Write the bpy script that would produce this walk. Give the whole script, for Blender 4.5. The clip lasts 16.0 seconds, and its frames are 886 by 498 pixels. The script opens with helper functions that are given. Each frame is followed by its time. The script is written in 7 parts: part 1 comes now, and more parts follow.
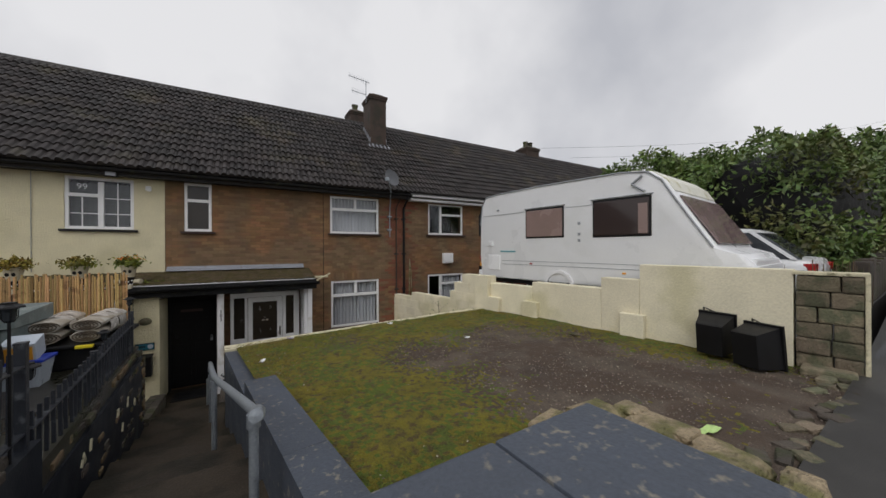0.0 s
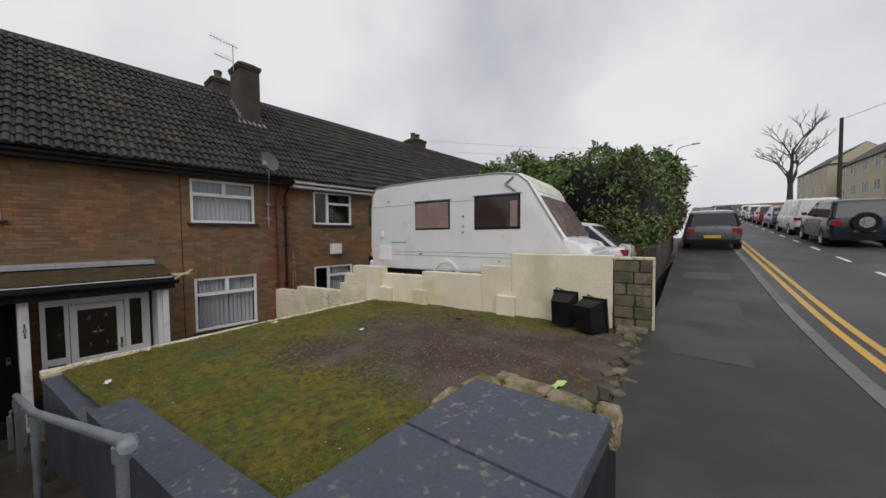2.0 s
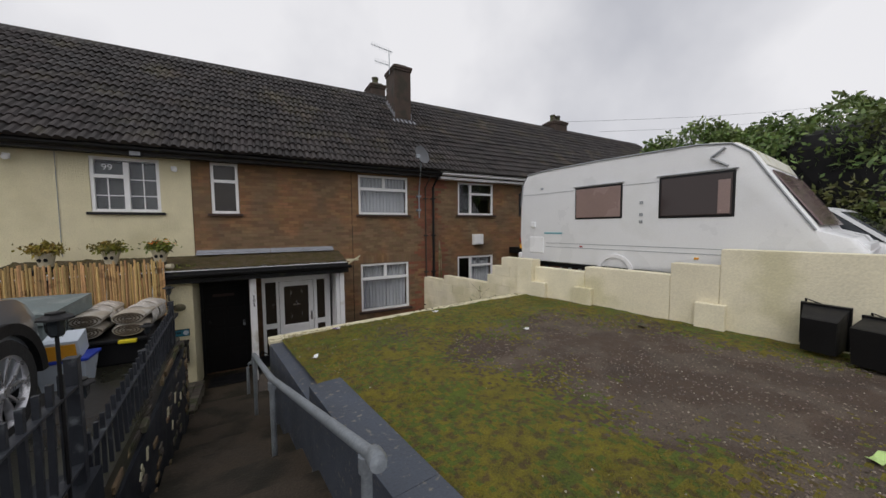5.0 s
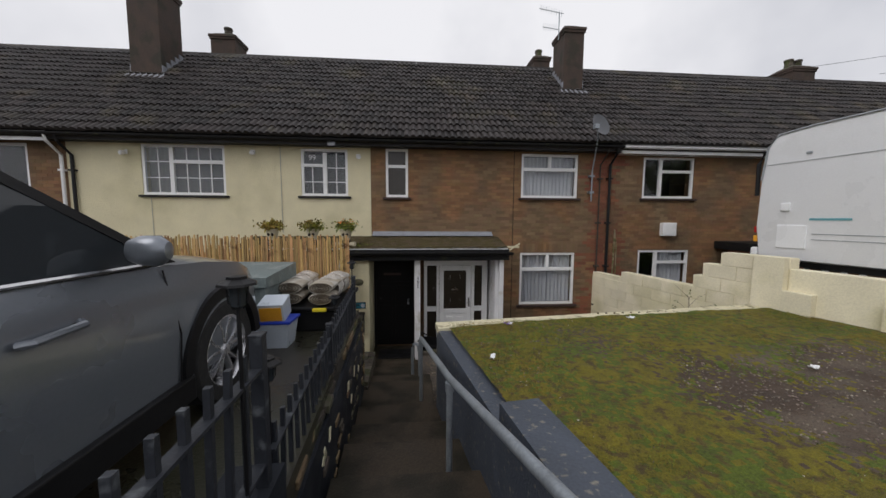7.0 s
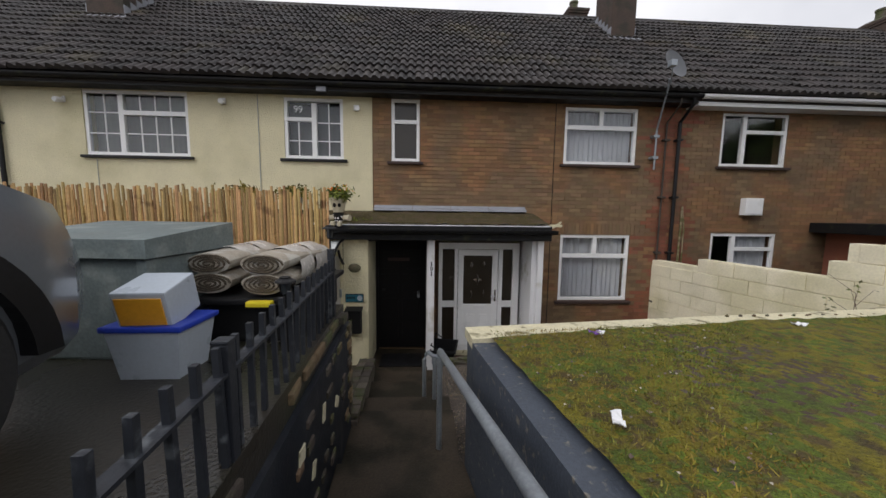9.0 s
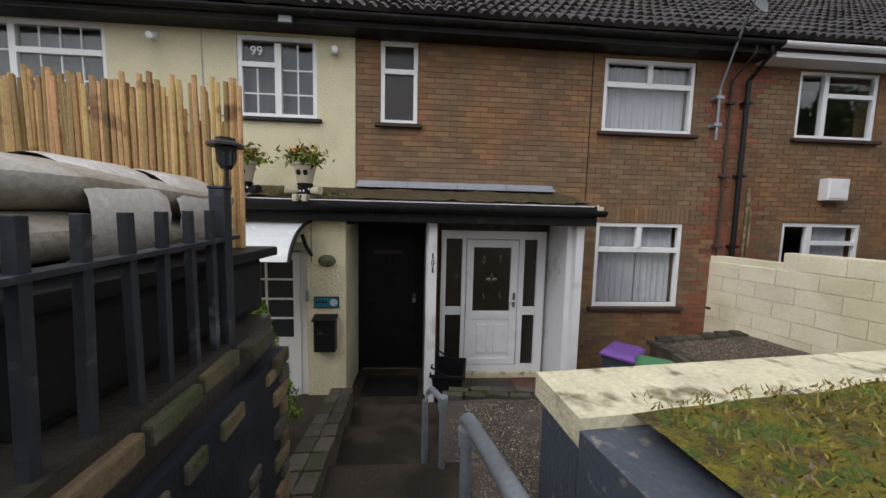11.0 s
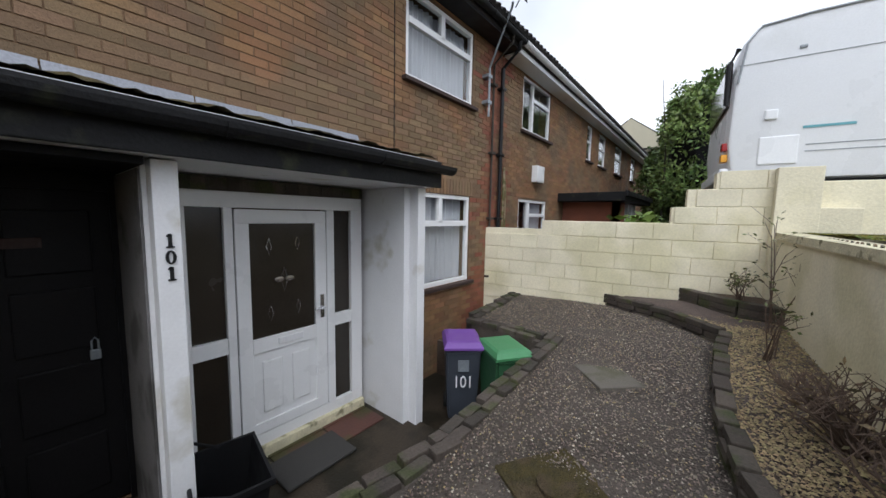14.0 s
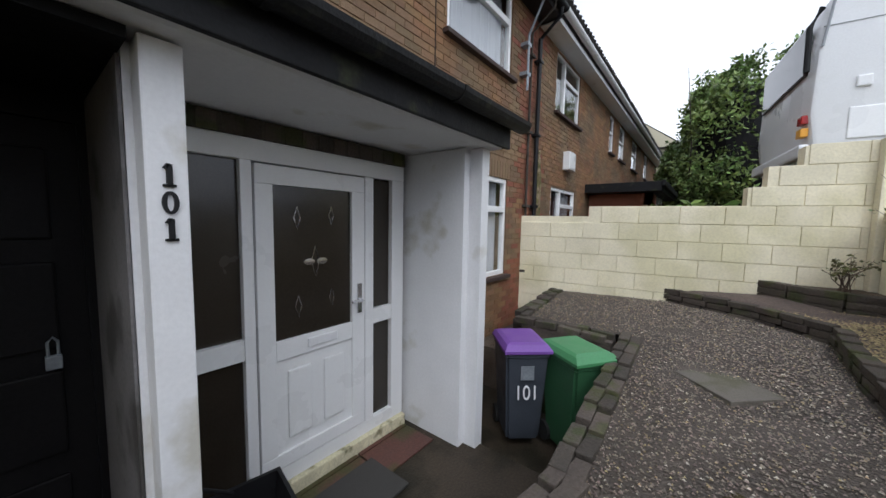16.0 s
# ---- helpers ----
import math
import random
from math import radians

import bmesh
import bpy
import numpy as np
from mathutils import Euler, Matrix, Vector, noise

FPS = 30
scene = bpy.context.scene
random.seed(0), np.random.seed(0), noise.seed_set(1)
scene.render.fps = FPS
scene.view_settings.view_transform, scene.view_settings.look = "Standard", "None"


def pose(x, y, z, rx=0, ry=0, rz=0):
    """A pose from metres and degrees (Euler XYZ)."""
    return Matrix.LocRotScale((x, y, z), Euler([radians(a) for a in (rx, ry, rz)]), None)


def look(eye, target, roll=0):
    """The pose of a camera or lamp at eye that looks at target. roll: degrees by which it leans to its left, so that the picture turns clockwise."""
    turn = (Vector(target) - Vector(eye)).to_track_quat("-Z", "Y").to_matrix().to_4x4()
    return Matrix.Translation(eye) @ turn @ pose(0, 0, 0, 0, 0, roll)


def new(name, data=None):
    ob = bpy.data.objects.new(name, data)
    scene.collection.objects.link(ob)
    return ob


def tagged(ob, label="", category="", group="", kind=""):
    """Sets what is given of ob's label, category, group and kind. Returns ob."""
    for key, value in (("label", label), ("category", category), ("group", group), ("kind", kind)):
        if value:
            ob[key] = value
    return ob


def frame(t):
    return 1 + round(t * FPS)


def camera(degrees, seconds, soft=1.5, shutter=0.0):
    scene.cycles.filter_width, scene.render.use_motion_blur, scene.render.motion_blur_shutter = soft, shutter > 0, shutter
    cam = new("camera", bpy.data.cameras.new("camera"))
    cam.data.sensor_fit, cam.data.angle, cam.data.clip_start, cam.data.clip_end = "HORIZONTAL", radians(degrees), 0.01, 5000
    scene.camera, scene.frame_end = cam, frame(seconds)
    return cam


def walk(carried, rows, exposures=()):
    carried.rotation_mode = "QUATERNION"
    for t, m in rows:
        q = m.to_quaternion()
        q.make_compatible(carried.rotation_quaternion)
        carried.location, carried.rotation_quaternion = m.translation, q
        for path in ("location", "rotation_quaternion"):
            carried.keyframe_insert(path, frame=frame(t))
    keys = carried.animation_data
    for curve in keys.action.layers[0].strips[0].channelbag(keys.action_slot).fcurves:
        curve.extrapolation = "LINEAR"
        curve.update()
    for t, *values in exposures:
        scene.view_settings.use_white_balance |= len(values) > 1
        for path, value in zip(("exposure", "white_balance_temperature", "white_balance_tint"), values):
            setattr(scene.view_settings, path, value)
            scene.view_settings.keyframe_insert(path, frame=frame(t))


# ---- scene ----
cam = camera(106.0, 16.0)
PATH = [
    (0, (1.583, -9.813, 3.181), (2.601, -8.092, 3.179), -0.2),
    (0.5, (1.45, -9.977, 3.254), (2.767, -8.473, 3.216), -0.3),
    (1, (1.43, -10.029, 3.259), (2.926, -8.703, 3.2), -0.4),
    (1.5, (1.436, -10.001, 3.259), (2.955, -8.701, 3.19), -0.6),
    (2, (1.44, -9.879, 3.255), (2.963, -8.584, 3.176), -0.5),
    (2.5, (1.474, -9.682, 3.246), (2.778, -8.167, 3.165), -0.5),
    (3, (1.441, -9.367, 3.288), (2.542, -7.701, 3.191), -0.6),
    (3.5, (1.341, -9.191, 3.293), (2.301, -7.44, 3.188), -0.9),
    (5.8, (1.175, -9.027, 3.236), (2.133, -7.277, 3.094), -0.2),
    (6, (1.129, -8.925, 3.247), (1.881, -7.077, 3.096), -0.2),
    (6.5, (1.109, -8.503, 3.272), (1.366, -6.527, 3.099), -0.2),
    (7, (1.06, -8.172, 3.087), (1.223, -6.186, 2.91), 0.3),
    (7.5, (1.057, -7.77, 3.072), (1.205, -5.785, 2.877), -0.1),
    (8, (1.035, -7.354, 2.894), (1.14, -5.367, 2.692), -0.1),
    (8.2, (1.016, -7.169, 2.832), (1.122, -5.184, 2.615), 0.3),
    (10.3, (0.976, -5.536, 2.443), (1.091, -3.547, 2.265), 1.1),
    (10.5, (0.961, -5.394, 2.418), (1.102, -3.407, 2.244), 1.1),
    (11, (0.93, -5.009, 2.253), (1.076, -3.023, 2.075), 1.3),
    (11.5, (0.869, -4.755, 2.224), (1.121, -2.777, 2.057), 1.1),
    (12, (0.817, -4.371, 2.077), (1.171, -2.411, 1.895), 1.3),
    (12.5, (0.689, -4.038, 2.096), (1.477, -2.21, 1.911), 1.1),
    (13, (0.668, -3.692, 1.988), (1.856, -2.095, 1.792), 1.4),
    (13.5, (0.674, -3.38, 1.969), (1.988, -1.887, 1.754), 1.6),
    (14, (0.664, -3.054, 1.948), (2.212, -1.804, 1.751), 1.1),
    (14.5, (0.726, -2.798, 1.792), (2.303, -1.579, 1.626), 1.2),
    (15, (0.74, -2.615, 1.77), (2.319, -1.399, 1.604), 1.2),
    (15.5, (0.788, -2.412, 1.771), (2.376, -1.208, 1.598), 1.0),
    (16, (0.804, -2.23, 1.67), (2.376, -1.004, 1.501), 1.1),
]
walk(cam, [(t, look(eye, target, roll)) for t, eye, target, roll in PATH],
     [(0, -0.05, 6500, 11), (3.5, 0.0, 6500, 12), (7, 0.1, 6450, 12), (8.2, 0.2, 6450, 12), (10.3, 0.5, 6350, 12), (12, 0.6, 6200, 11), (14, 0.75, 5950, 10), (16, 0.75, 5900, 10)])
SKY = 0.115

# ---- world, light ----
world = bpy.data.worlds.new("overcast")
scene.world = world
world.use_nodes = True
wn, wl = world.node_tree.nodes, world.node_tree.links
bg = wn["Background"]
sky = wn.new("ShaderNodeTexSky")
sky.sky_type = 'NISHITA'
sky.sun_disc = False
sky.sun_elevation = radians(50)
sky.sun_rotation = radians(228)
sky.dust_density = 6.0
skyb = wn.new("ShaderNodeHueSaturation")
skyb.inputs["Saturation"].default_value = 0.12
skyb.inputs["Value"].default_value = 0.9
wl.new(sky.outputs[0], skyb.inputs["Color"])
tc = wn.new("ShaderNodeTexCoord")
cn = wn.new("ShaderNodeTexNoise")
cn.inputs["Scale"].default_value = 1.9
cn.inputs["Detail"].default_value = 5
wl.new(tc.outputs["Generated"], cn.inputs["Vector"])
cr = wn.new("ShaderNodeValToRGB")
cr.color_ramp.elements[0].position, cr.color_ramp.elements[0].color = 0.32, (4.7, 4.85, 5.25, 1)
cr.color_ramp.elements[1].position, cr.color_ramp.elements[1].color = 0.64, (7.6, 7.65, 7.8, 1)
wl.new(cn.outputs["Fac"], cr.inputs["Fac"])
cm = wn.new("ShaderNodeMix")
cm.data_type = 'RGBA'
cm.inputs[0].default_value = 0.88
wl.new(skyb.outputs[0], cm.inputs[6])
wl.new(cr.outputs[0], cm.inputs[7])
wl.new(cm.outputs[2], bg.inputs["Color"])
bg.inputs["Strength"].default_value = SKY
sun = new("sun", bpy.data.lights.new("sun", 'SUN'))
sun.data.energy, sun.data.angle, sun.data.color = 0.8, radians(40), (1.0, 0.97, 0.93)
sun.matrix_world = look((0, 0, 0), (0.5, 0.45, -0.75))


# ---- materials ----
def mat(name, color, rough=0.8, var=0.25, scale=6.0, bump=0.3, metal=0.0, fine=60.0, tint=None, tscale=1.2, tamt=0.5, rnd=0.0, spec=0.5, bd=0.01, coat=0.0):
    """A surface with coarse and fine variation; tint: a second colour in patches."""
    m = bpy.data.materials.new(name)
    m.use_nodes = True
    n, l = m.node_tree.nodes, m.node_tree.links
    b = n["Principled BSDF"]
    b.inputs["Roughness"].default_value, b.inputs["Metallic"].default_value = rough, metal
    b.inputs["Specular IOR Level"].default_value = spec
    b.inputs["Coat Weight"].default_value = coat
    g = n.new("ShaderNodeTexCoord")
    a = n.new("ShaderNodeTexNoise")
    a.inputs["Scale"].default_value, a.inputs["Detail"].default_value = scale, 4
    f = n.new("ShaderNodeTexNoise")
    f.inputs["Scale"].default_value, f.inputs["Detail"].default_value = fine, 3
    geo = n.new("ShaderNodeNewGeometry")
    for x in (a, f):
        l.new(geo.outputs["Position"], x.inputs["Vector"])
    hsv = n.new("ShaderNodeHueSaturation")
    hsv.inputs["Color"].default_value = (*color, 1)
    add = n.new("ShaderNodeMath")
    add.operation = 'ADD'
    l.new(a.outputs["Fac"], add.inputs[0])
    l.new(f.outputs["Fac"], add.inputs[1])
    mr = n.new("ShaderNodeMapRange")
    mr.inputs["From Min"].default_value, mr.inputs["From Max"].default_value = 0.6, 1.4
    mr.inputs["To Min"].default_value, mr.inputs["To Max"].default_value = 1 - var, 1 + var
    l.new(add.outputs[0], mr.inputs["Value"])
    val = mr.outputs[0]
    src = None
    if tint:
        t = n.new("ShaderNodeTexNoise")
        t.inputs["Scale"].default_value, t.inputs["Detail"].default_value = tscale, 6
        l.new(geo.outputs["Position"], t.inputs["Vector"])
        r = n.new("ShaderNodeMapRange")
        r.inputs["From Min"].default_value, r.inputs["From Max"].default_value = 0.62 - tamt * 0.3, 0.74 - tamt * 0.3
        l.new(t.outputs["Fac"], r.inputs["Value"])
        mx = n.new("ShaderNodeMix")
        mx.data_type = 'RGBA'
        l.new(r.outputs[0], mx.inputs[0])
        mx.inputs[6].default_value, mx.inputs[7].default_value = (*color, 1), (*tint, 1)
        l.new(mx.outputs[2], hsv.inputs["Color"])
    if rnd:
        oi = n.new("ShaderNodeObjectInfo")
        s = n.new("ShaderNodeMath")
        s.operation = 'ADD'
        l.new(oi.outputs["Random"], s.inputs[0])
        l.new(geo.outputs["Random Per Island"], s.inputs[1])
        fr = n.new("ShaderNodeMath")
        fr.operation = 'FRACT'
        l.new(s.outputs[0], fr.inputs[0])
        q = n.new("ShaderNodeMapRange")
        q.inputs["To Min"].default_value, q.inputs["To Max"].default_value = 1 - rnd, 1 + rnd
        l.new(fr.outputs[0], q.inputs["Value"])
        ml = n.new("ShaderNodeMath")
        ml.operation = 'MULTIPLY'
        l.new(val, ml.inputs[0])
        l.new(q.outputs[0], ml.inputs[1])
        val = ml.outputs[0]
        hm = n.new("ShaderNodeMapRange")
        hm.inputs["To Min"].default_value, hm.inputs["To Max"].default_value = 0.5 + rnd * 0.04, 0.5 - rnd * 0.05
        fr2 = n.new("ShaderNodeMath")
        fr2.operation = 'FRACT'
        m7 = n.new("ShaderNodeMath")
        m7.operation = 'MULTIPLY'
        m7.inputs[1].default_value = 7.31
        l.new(s.outputs[0], m7.inputs[0])
        l.new(m7.outputs[0], fr2.inputs[0])
        l.new(fr2.outputs[0], hm.inputs["Value"])
        l.new(hm.outputs[0], hsv.inputs["Hue"])
    l.new(val, hsv.inputs["Value"])
    l.new(hsv.outputs[0], b.inputs["Base Color"])
    if bump:
        bp = n.new("ShaderNodeBump")
        bp.inputs["Strength"].default_value, bp.inputs["Distance"].default_value = bump, bd
        l.new(add.outputs[0], bp.inputs["Height"])
        l.new(bp.outputs[0], b.inputs["Normal"])
    rr = n.new("ShaderNodeMapRange")
    rr.inputs["From Min"].default_value, rr.inputs["From Max"].default_value = 0.3, 0.7
    rr.inputs["To Min"].default_value, rr.inputs["To Max"].default_value = max(rough - 0.12, 0.02), min(rough + 0.08, 1)
    l.new(a.outputs["Fac"], rr.inputs["Value"])
    l.new(rr.outputs[0], b.inputs["Roughness"])
    return m


def glassmat(name, color=(0.03, 0.035, 0.04), rough=0.04, alpha=1.0, trans=0.0):
    m = bpy.data.materials.new(name)
    m.use_nodes = True
    b = m.node_tree.nodes["Principled BSDF"]
    b.inputs["Base Color"].default_value = (*color, 1)
    b.inputs["Roughness"].default_value = rough
    b.inputs["Transmission Weight"].default_value = trans
    b.inputs["IOR"].default_value = 1.45
    return m


M_BRICK = mat("brown_brick", (0.232, 0.124, 0.058), 0.9, 0.28, 1.3, 0.6, fine=90, tint=(0.18, 0.118, 0.066), tscale=0.9, tamt=0.6, rnd=0.2)
M_BRICK_DAMP = mat("damp_red_brick", (0.21, 0.078, 0.043), 0.85, 0.3, 1.5, 0.6, fine=90, tint=(0.17, 0.1, 0.055), tscale=1.1, tamt=0.4, rnd=0.2)
M_BRICK_RED = mat("red_brick", (0.2, 0.07, 0.042), 0.9, 0.3, 2, 0.5, fine=90, rnd=0.3)
M_MORTAR = mat("mortar", (0.17, 0.104, 0.058), 0.95, 0.3, 5, 0.5)
M_CREAM = mat("cream_render", (0.68, 0.62, 0.42), 0.92, 0.1, 2.5, 1.0, fine=45, tint=(0.58, 0.53, 0.34), tscale=0.7, tamt=0.3, bd=0.02)
M_CREAMWALL = mat("cream_masonry_paint", (0.77, 0.71, 0.53), 0.85, 0.12, 2.5, 0.4, fine=40, tint=(0.65, 0.6, 0.4), tscale=1.1, tamt=0.35, rnd=0.05)
M_CREAMCAP = mat("weathered_cream_paint", (0.6, 0.55, 0.38), 0.85, 0.25, 5, 0.6, fine=60, tint=(0.17, 0.15, 0.08), tscale=9, tamt=0.22)
M_TILE = mat("concrete_roof_tile", (0.027, 0.0225, 0.021), 0.62, 0.4, 1.5, 0.5, fine=50, tint=(0.05, 0.042, 0.028), tscale=0.9, tamt=0.25, rnd=0.45, spec=0.4)
# Partition grey with the recess's shade in its base colour; blotches are random.
M_SHADE_GREY = mat("shaded_grey_paint", (0.16, 0.15, 0.15), 0.7, 0.3, 4, 0.2, tint=(0.06, 0.055, 0.05), tscale=3, tamt=0.4)
M_PAVESLAB = mat("damp_paving_slab", (0.13, 0.115, 0.095), 0.75, 0.25, 5, 0.3, fine=80, tint=(0.09, 0.085, 0.05), tscale=4, tamt=0.3)
M_UPVC = mat("white_upvc", (0.8, 0.8, 0.8), 0.35, 0.03, 3, 0.0)
M_WHITE = mat("white_gloss_paint", (0.76, 0.76, 0.77), 0.5, 0.06, 4, 0.08, tint=(0.55, 0.53, 0.47), tscale=3, tamt=0.05)
M_BLACK = mat("black_plastic", (0.009, 0.009, 0.010), 0.5, 0.3, 5, 0.05, spec=0.3)
# Side door black; also stands in for shade in rooms, hedges and recess.
M_BLACKDOOR_SHADE = mat("black_wood_and_shade", (0.007, 0.0065, 0.007), 0.6, 0.4, 5, 0.15, spec=0.2)
M_GUTTER = mat("black_gutter", (0.009, 0.009, 0.01), 0.6, 0.5, 8, 0.3, tint=(0.03, 0.033, 0.018), tscale=6, tamt=0.1, spec=0.25)
M_LEAD = mat("lead_flashing", (0.26, 0.27, 0.3), 0.6, 0.25, 6, 0.3, metal=0.2)
M_MOSS = mat("moss", (0.075, 0.058, 0.016), 1.0, 0.6, 12, 1.0, fine=120, tint=(0.1, 0.07, 0.035), tscale=5, bd=0.03)
M_GLASS = glassmat("dark_glass")
M_OBSC = mat("obscured_glass", (0.03, 0.024, 0.018), 0.2, 0.25, 2.5, 0.06, fine=120)
M_NET = mat("net_curtain", (0.52, 0.52, 0.56), 0.95, 0.15, 14, 0.3)
M_BLIND = mat("pale_blind", (0.12, 0.12, 0.125), 0.7, 0.1, 5, 0)
M_SILL = mat("red_tile_sill", (0.045, 0.026, 0.022), 0.8, 0.3, 8, 0.3)
M_BLUEPAINT = mat("blue_grey_masonry_paint", (0.013, 0.016, 0.022), 0.6, 0.25, 4, 0.3, fine=70, tint=(0.026, 0.029, 0.034), tscale=3, tamt=0.3, spec=0.3)
M_BLUESLAB = mat("worn_blue_grey_slab", (0.058, 0.069, 0.09), 0.6, 0.25, 4, 0.35, fine=70, tint=(0.22, 0.2, 0.16), tscale=24, tamt=0.08)
M_CONC = mat("wet_concrete", (0.045, 0.034, 0.023), 0.65, 0.45, 2.2, 0.5, fine=60, tint=(0.02, 0.017, 0.01), tscale=2.4, tamt=0.5, spec=0.3)
M_DRIVE99 = mat("wet_driveway_concrete", (0.034, 0.03, 0.024), 0.35, 0.3, 1.5, 0.3, fine=60, tint=(0.035, 0.035, 0.022), tscale=1)
M_ASPHALT = mat("asphalt", (0.046, 0.046, 0.049), 0.6, 0.2, 0.8, 0.4, fine=140, tint=(0.075, 0.075, 0.08), tscale=0.4)
M_PAVE = mat("pavement_asphalt", (0.03, 0.028, 0.026), 0.6, 0.3, 1.2, 0.5, fine=120, tint=(0.055, 0.052, 0.048), tscale=0.7, tamt=0.3)
M_KERB = mat("kerb_stone", (0.16, 0.155, 0.145), 0.8, 0.25, 4, 0.4, rnd=0.15)
M_YELLOW = mat("yellow_road_paint", (0.6, 0.36, 0.06), 0.7, 0.2, 4, 0.2, fine=80)
M_SOIL = mat("gravelly_soil", (0.082, 0.056, 0.039), 0.9, 0.45, 3, 1.0, fine=70, tint=(0.12, 0.092, 0.068), tscale=2, bd=0.03)
M_GRAVEL = mat("wet_gravel", (0.085, 0.068, 0.054), 0.7, 0.5, 4, 0.9, fine=55, rnd=0.55, bd=0.03)
M_STONE = mat("grey_gravel_stone", (0.16, 0.128, 0.1), 0.6, 0.3, 8, 0.3, rnd=0.75)
M_PALESTONE = mat("pale_gravel_stone", (0.42, 0.38, 0.31), 0.7, 0.3, 8, 0.3, rnd=0.4)
M_GOLDSTONE = mat("golden_gravel_stone", (0.3, 0.235, 0.125), 0.8, 0.3, 8, 0.3, rnd=0.45)
M_DARKBRICK = mat("mossy_dark_brick", (0.07, 0.057, 0.045), 0.85, 0.4, 6, 0.7, fine=60, tint=(0.05, 0.055, 0.02), tscale=5, tamt=0.4, rnd=0.35)
M_CHIMNEY = mat("sooty_brown_brick", (0.062, 0.043, 0.034), 0.9, 0.45, 3, 0.7, fine=40, tint=(0.04, 0.035, 0.025), tscale=2.5, tamt=0.4)
M_RUBBLE = mat("weathered_sandstone", (0.2, 0.165, 0.11), 0.95, 0.35, 5, 0.9, fine=50, tint=(0.1, 0.1, 0.06), tscale=5, rnd=0.3, bd=0.02)
M_BROKEN = mat("broken_mortar", (0.34, 0.27, 0.17), 0.95, 0.3, 9, 1.0, fine=60, bd=0.03, tint=(0.16, 0.15, 0.06), tscale=8)
M_GALV = mat("galvanised_steel", (0.3, 0.33, 0.36), 0.5, 0.25, 10, 0.15, metal=0.5)
M_FENCE = mat("grey_fence_paint", (0.02, 0.023, 0.03), 0.5, 0.25, 12, 0.2, tint=(0.1, 0.11, 0.12), tscale=14, tamt=0.1)
M_BAMBOO = mat("bamboo_cane", (0.46, 0.3, 0.125), 0.7, 0.25, 6, 0.2, rnd=0.4, tint=(0.16, 0.08, 0.03), tscale=7, tamt=0.12)
M_CARAVAN = mat("white_caravan_panel", (0.8, 0.81, 0.82), 0.35, 0.05, 1.5, 0.04, tint=(0.75, 0.76, 0.76), tscale=1.5, tamt=0.2)
M_TRIM = mat("grey_trim", (0.3, 0.32, 0.34), 0.4, 0.1, 6, 0)
M_BROWNGLASS = glassmat("tinted_brown_acrylic", (0.045, 0.032, 0.03), 0.08)
M_PINKBLIND = mat("pinkish_drawn_blind", (0.27, 0.19, 0.17), 0.25, 0.1, 3, 0.05)
M_FRONTGLASS = mat("pink_tinted_front_glass", (0.2, 0.145, 0.14), 0.12, 0.2, 1.5, 0)
M_STAINED = mat("stained_white_panel", (0.72, 0.71, 0.62), 0.45, 0.12, 3, 0.05, tint=(0.5, 0.47, 0.28), tscale=4, tamt=0.2)
M_SILVER = mat("grey_metallic_paint", (0.2, 0.22, 0.25), 0.32, 0.06, 1.5, 0, metal=0.5, coat=0.7)
M_CHROME = mat("bright_trim", (0.6, 0.6, 0.62), 0.2, 0.05, 3, 0, metal=1.0)
M_ALLOY = mat("machined_alloy", (0.55, 0.55, 0.57), 0.3, 0.1, 9, 0.05, metal=0.8)
M_TYRE = mat("tyre_rubber", (0.014, 0.014, 0.014), 0.85, 0.2, 20, 0.3)
M_LAMPRED = mat("red_lamp_lens", (0.35, 0.012, 0.012), 0.2, 0.1, 5, 0)
M_PLATE = mat("yellow_plate", (0.7, 0.52, 0.05), 0.4, 0.05, 5, 0)
M_CHEST = mat("grey_green_plastic", (0.13, 0.16, 0.16), 0.55, 0.3, 4, 0.2, tint=(0.2, 0.23, 0.22), tscale=5, tamt=0.3)
M_CARPET = mat("rolled_carpet_underside", (0.34, 0.3, 0.24), 0.95, 0.25, 10, 0.5, tint=(0.42, 0.40, 0.36), tscale=5, tamt=0.35)
M_CARPETPILE = mat("brown_carpet_pile", (0.085, 0.066, 0.045), 1.0, 0.3, 12, 0.8)
M_WRAP = mat("pale_plastic_wrap", (0.55, 0.52, 0.48), 0.25, 0.12, 10, 0.4)
M_BLUE = mat("blue_plastic", (0.02, 0.05, 0.4), 0.4, 0.1, 5, 0)
M_PALEPLASTIC = mat("pale_translucent_plastic", (0.45, 0.5, 0.56), 0.35, 0.08, 5, 0)
M_ORANGE = mat("orange_print", (0.75, 0.35, 0.03), 0.4, 0.1, 5, 0)
M_YELLOWP = mat("yellow_plastic", (0.75, 0.62, 0.03), 0.4, 0.1, 5, 0)
M_BINGREY = mat("dark_grey_bin_plastic", (0.045, 0.052, 0.066), 0.5, 0.15, 6, 0.1)
M_PURPLE = mat("purple_plastic", (0.17, 0.07, 0.32), 0.5, 0.12, 5, 0.08)
M_GREEN = mat("green_bin_plastic", (0.035, 0.11, 0.05), 0.5, 0.15, 5, 0.1)
M_GREENLID = mat("green_lid_plastic", (0.07, 0.24, 0.10), 0.5, 0.12, 5, 0.08)
M_REDTILE = mat("red_quarry_tile", (0.10, 0.042, 0.032), 0.6, 0.4, 5, 0.3, tint=(0.06, 0.055, 0.02), tscale=3, tamt=0.5)
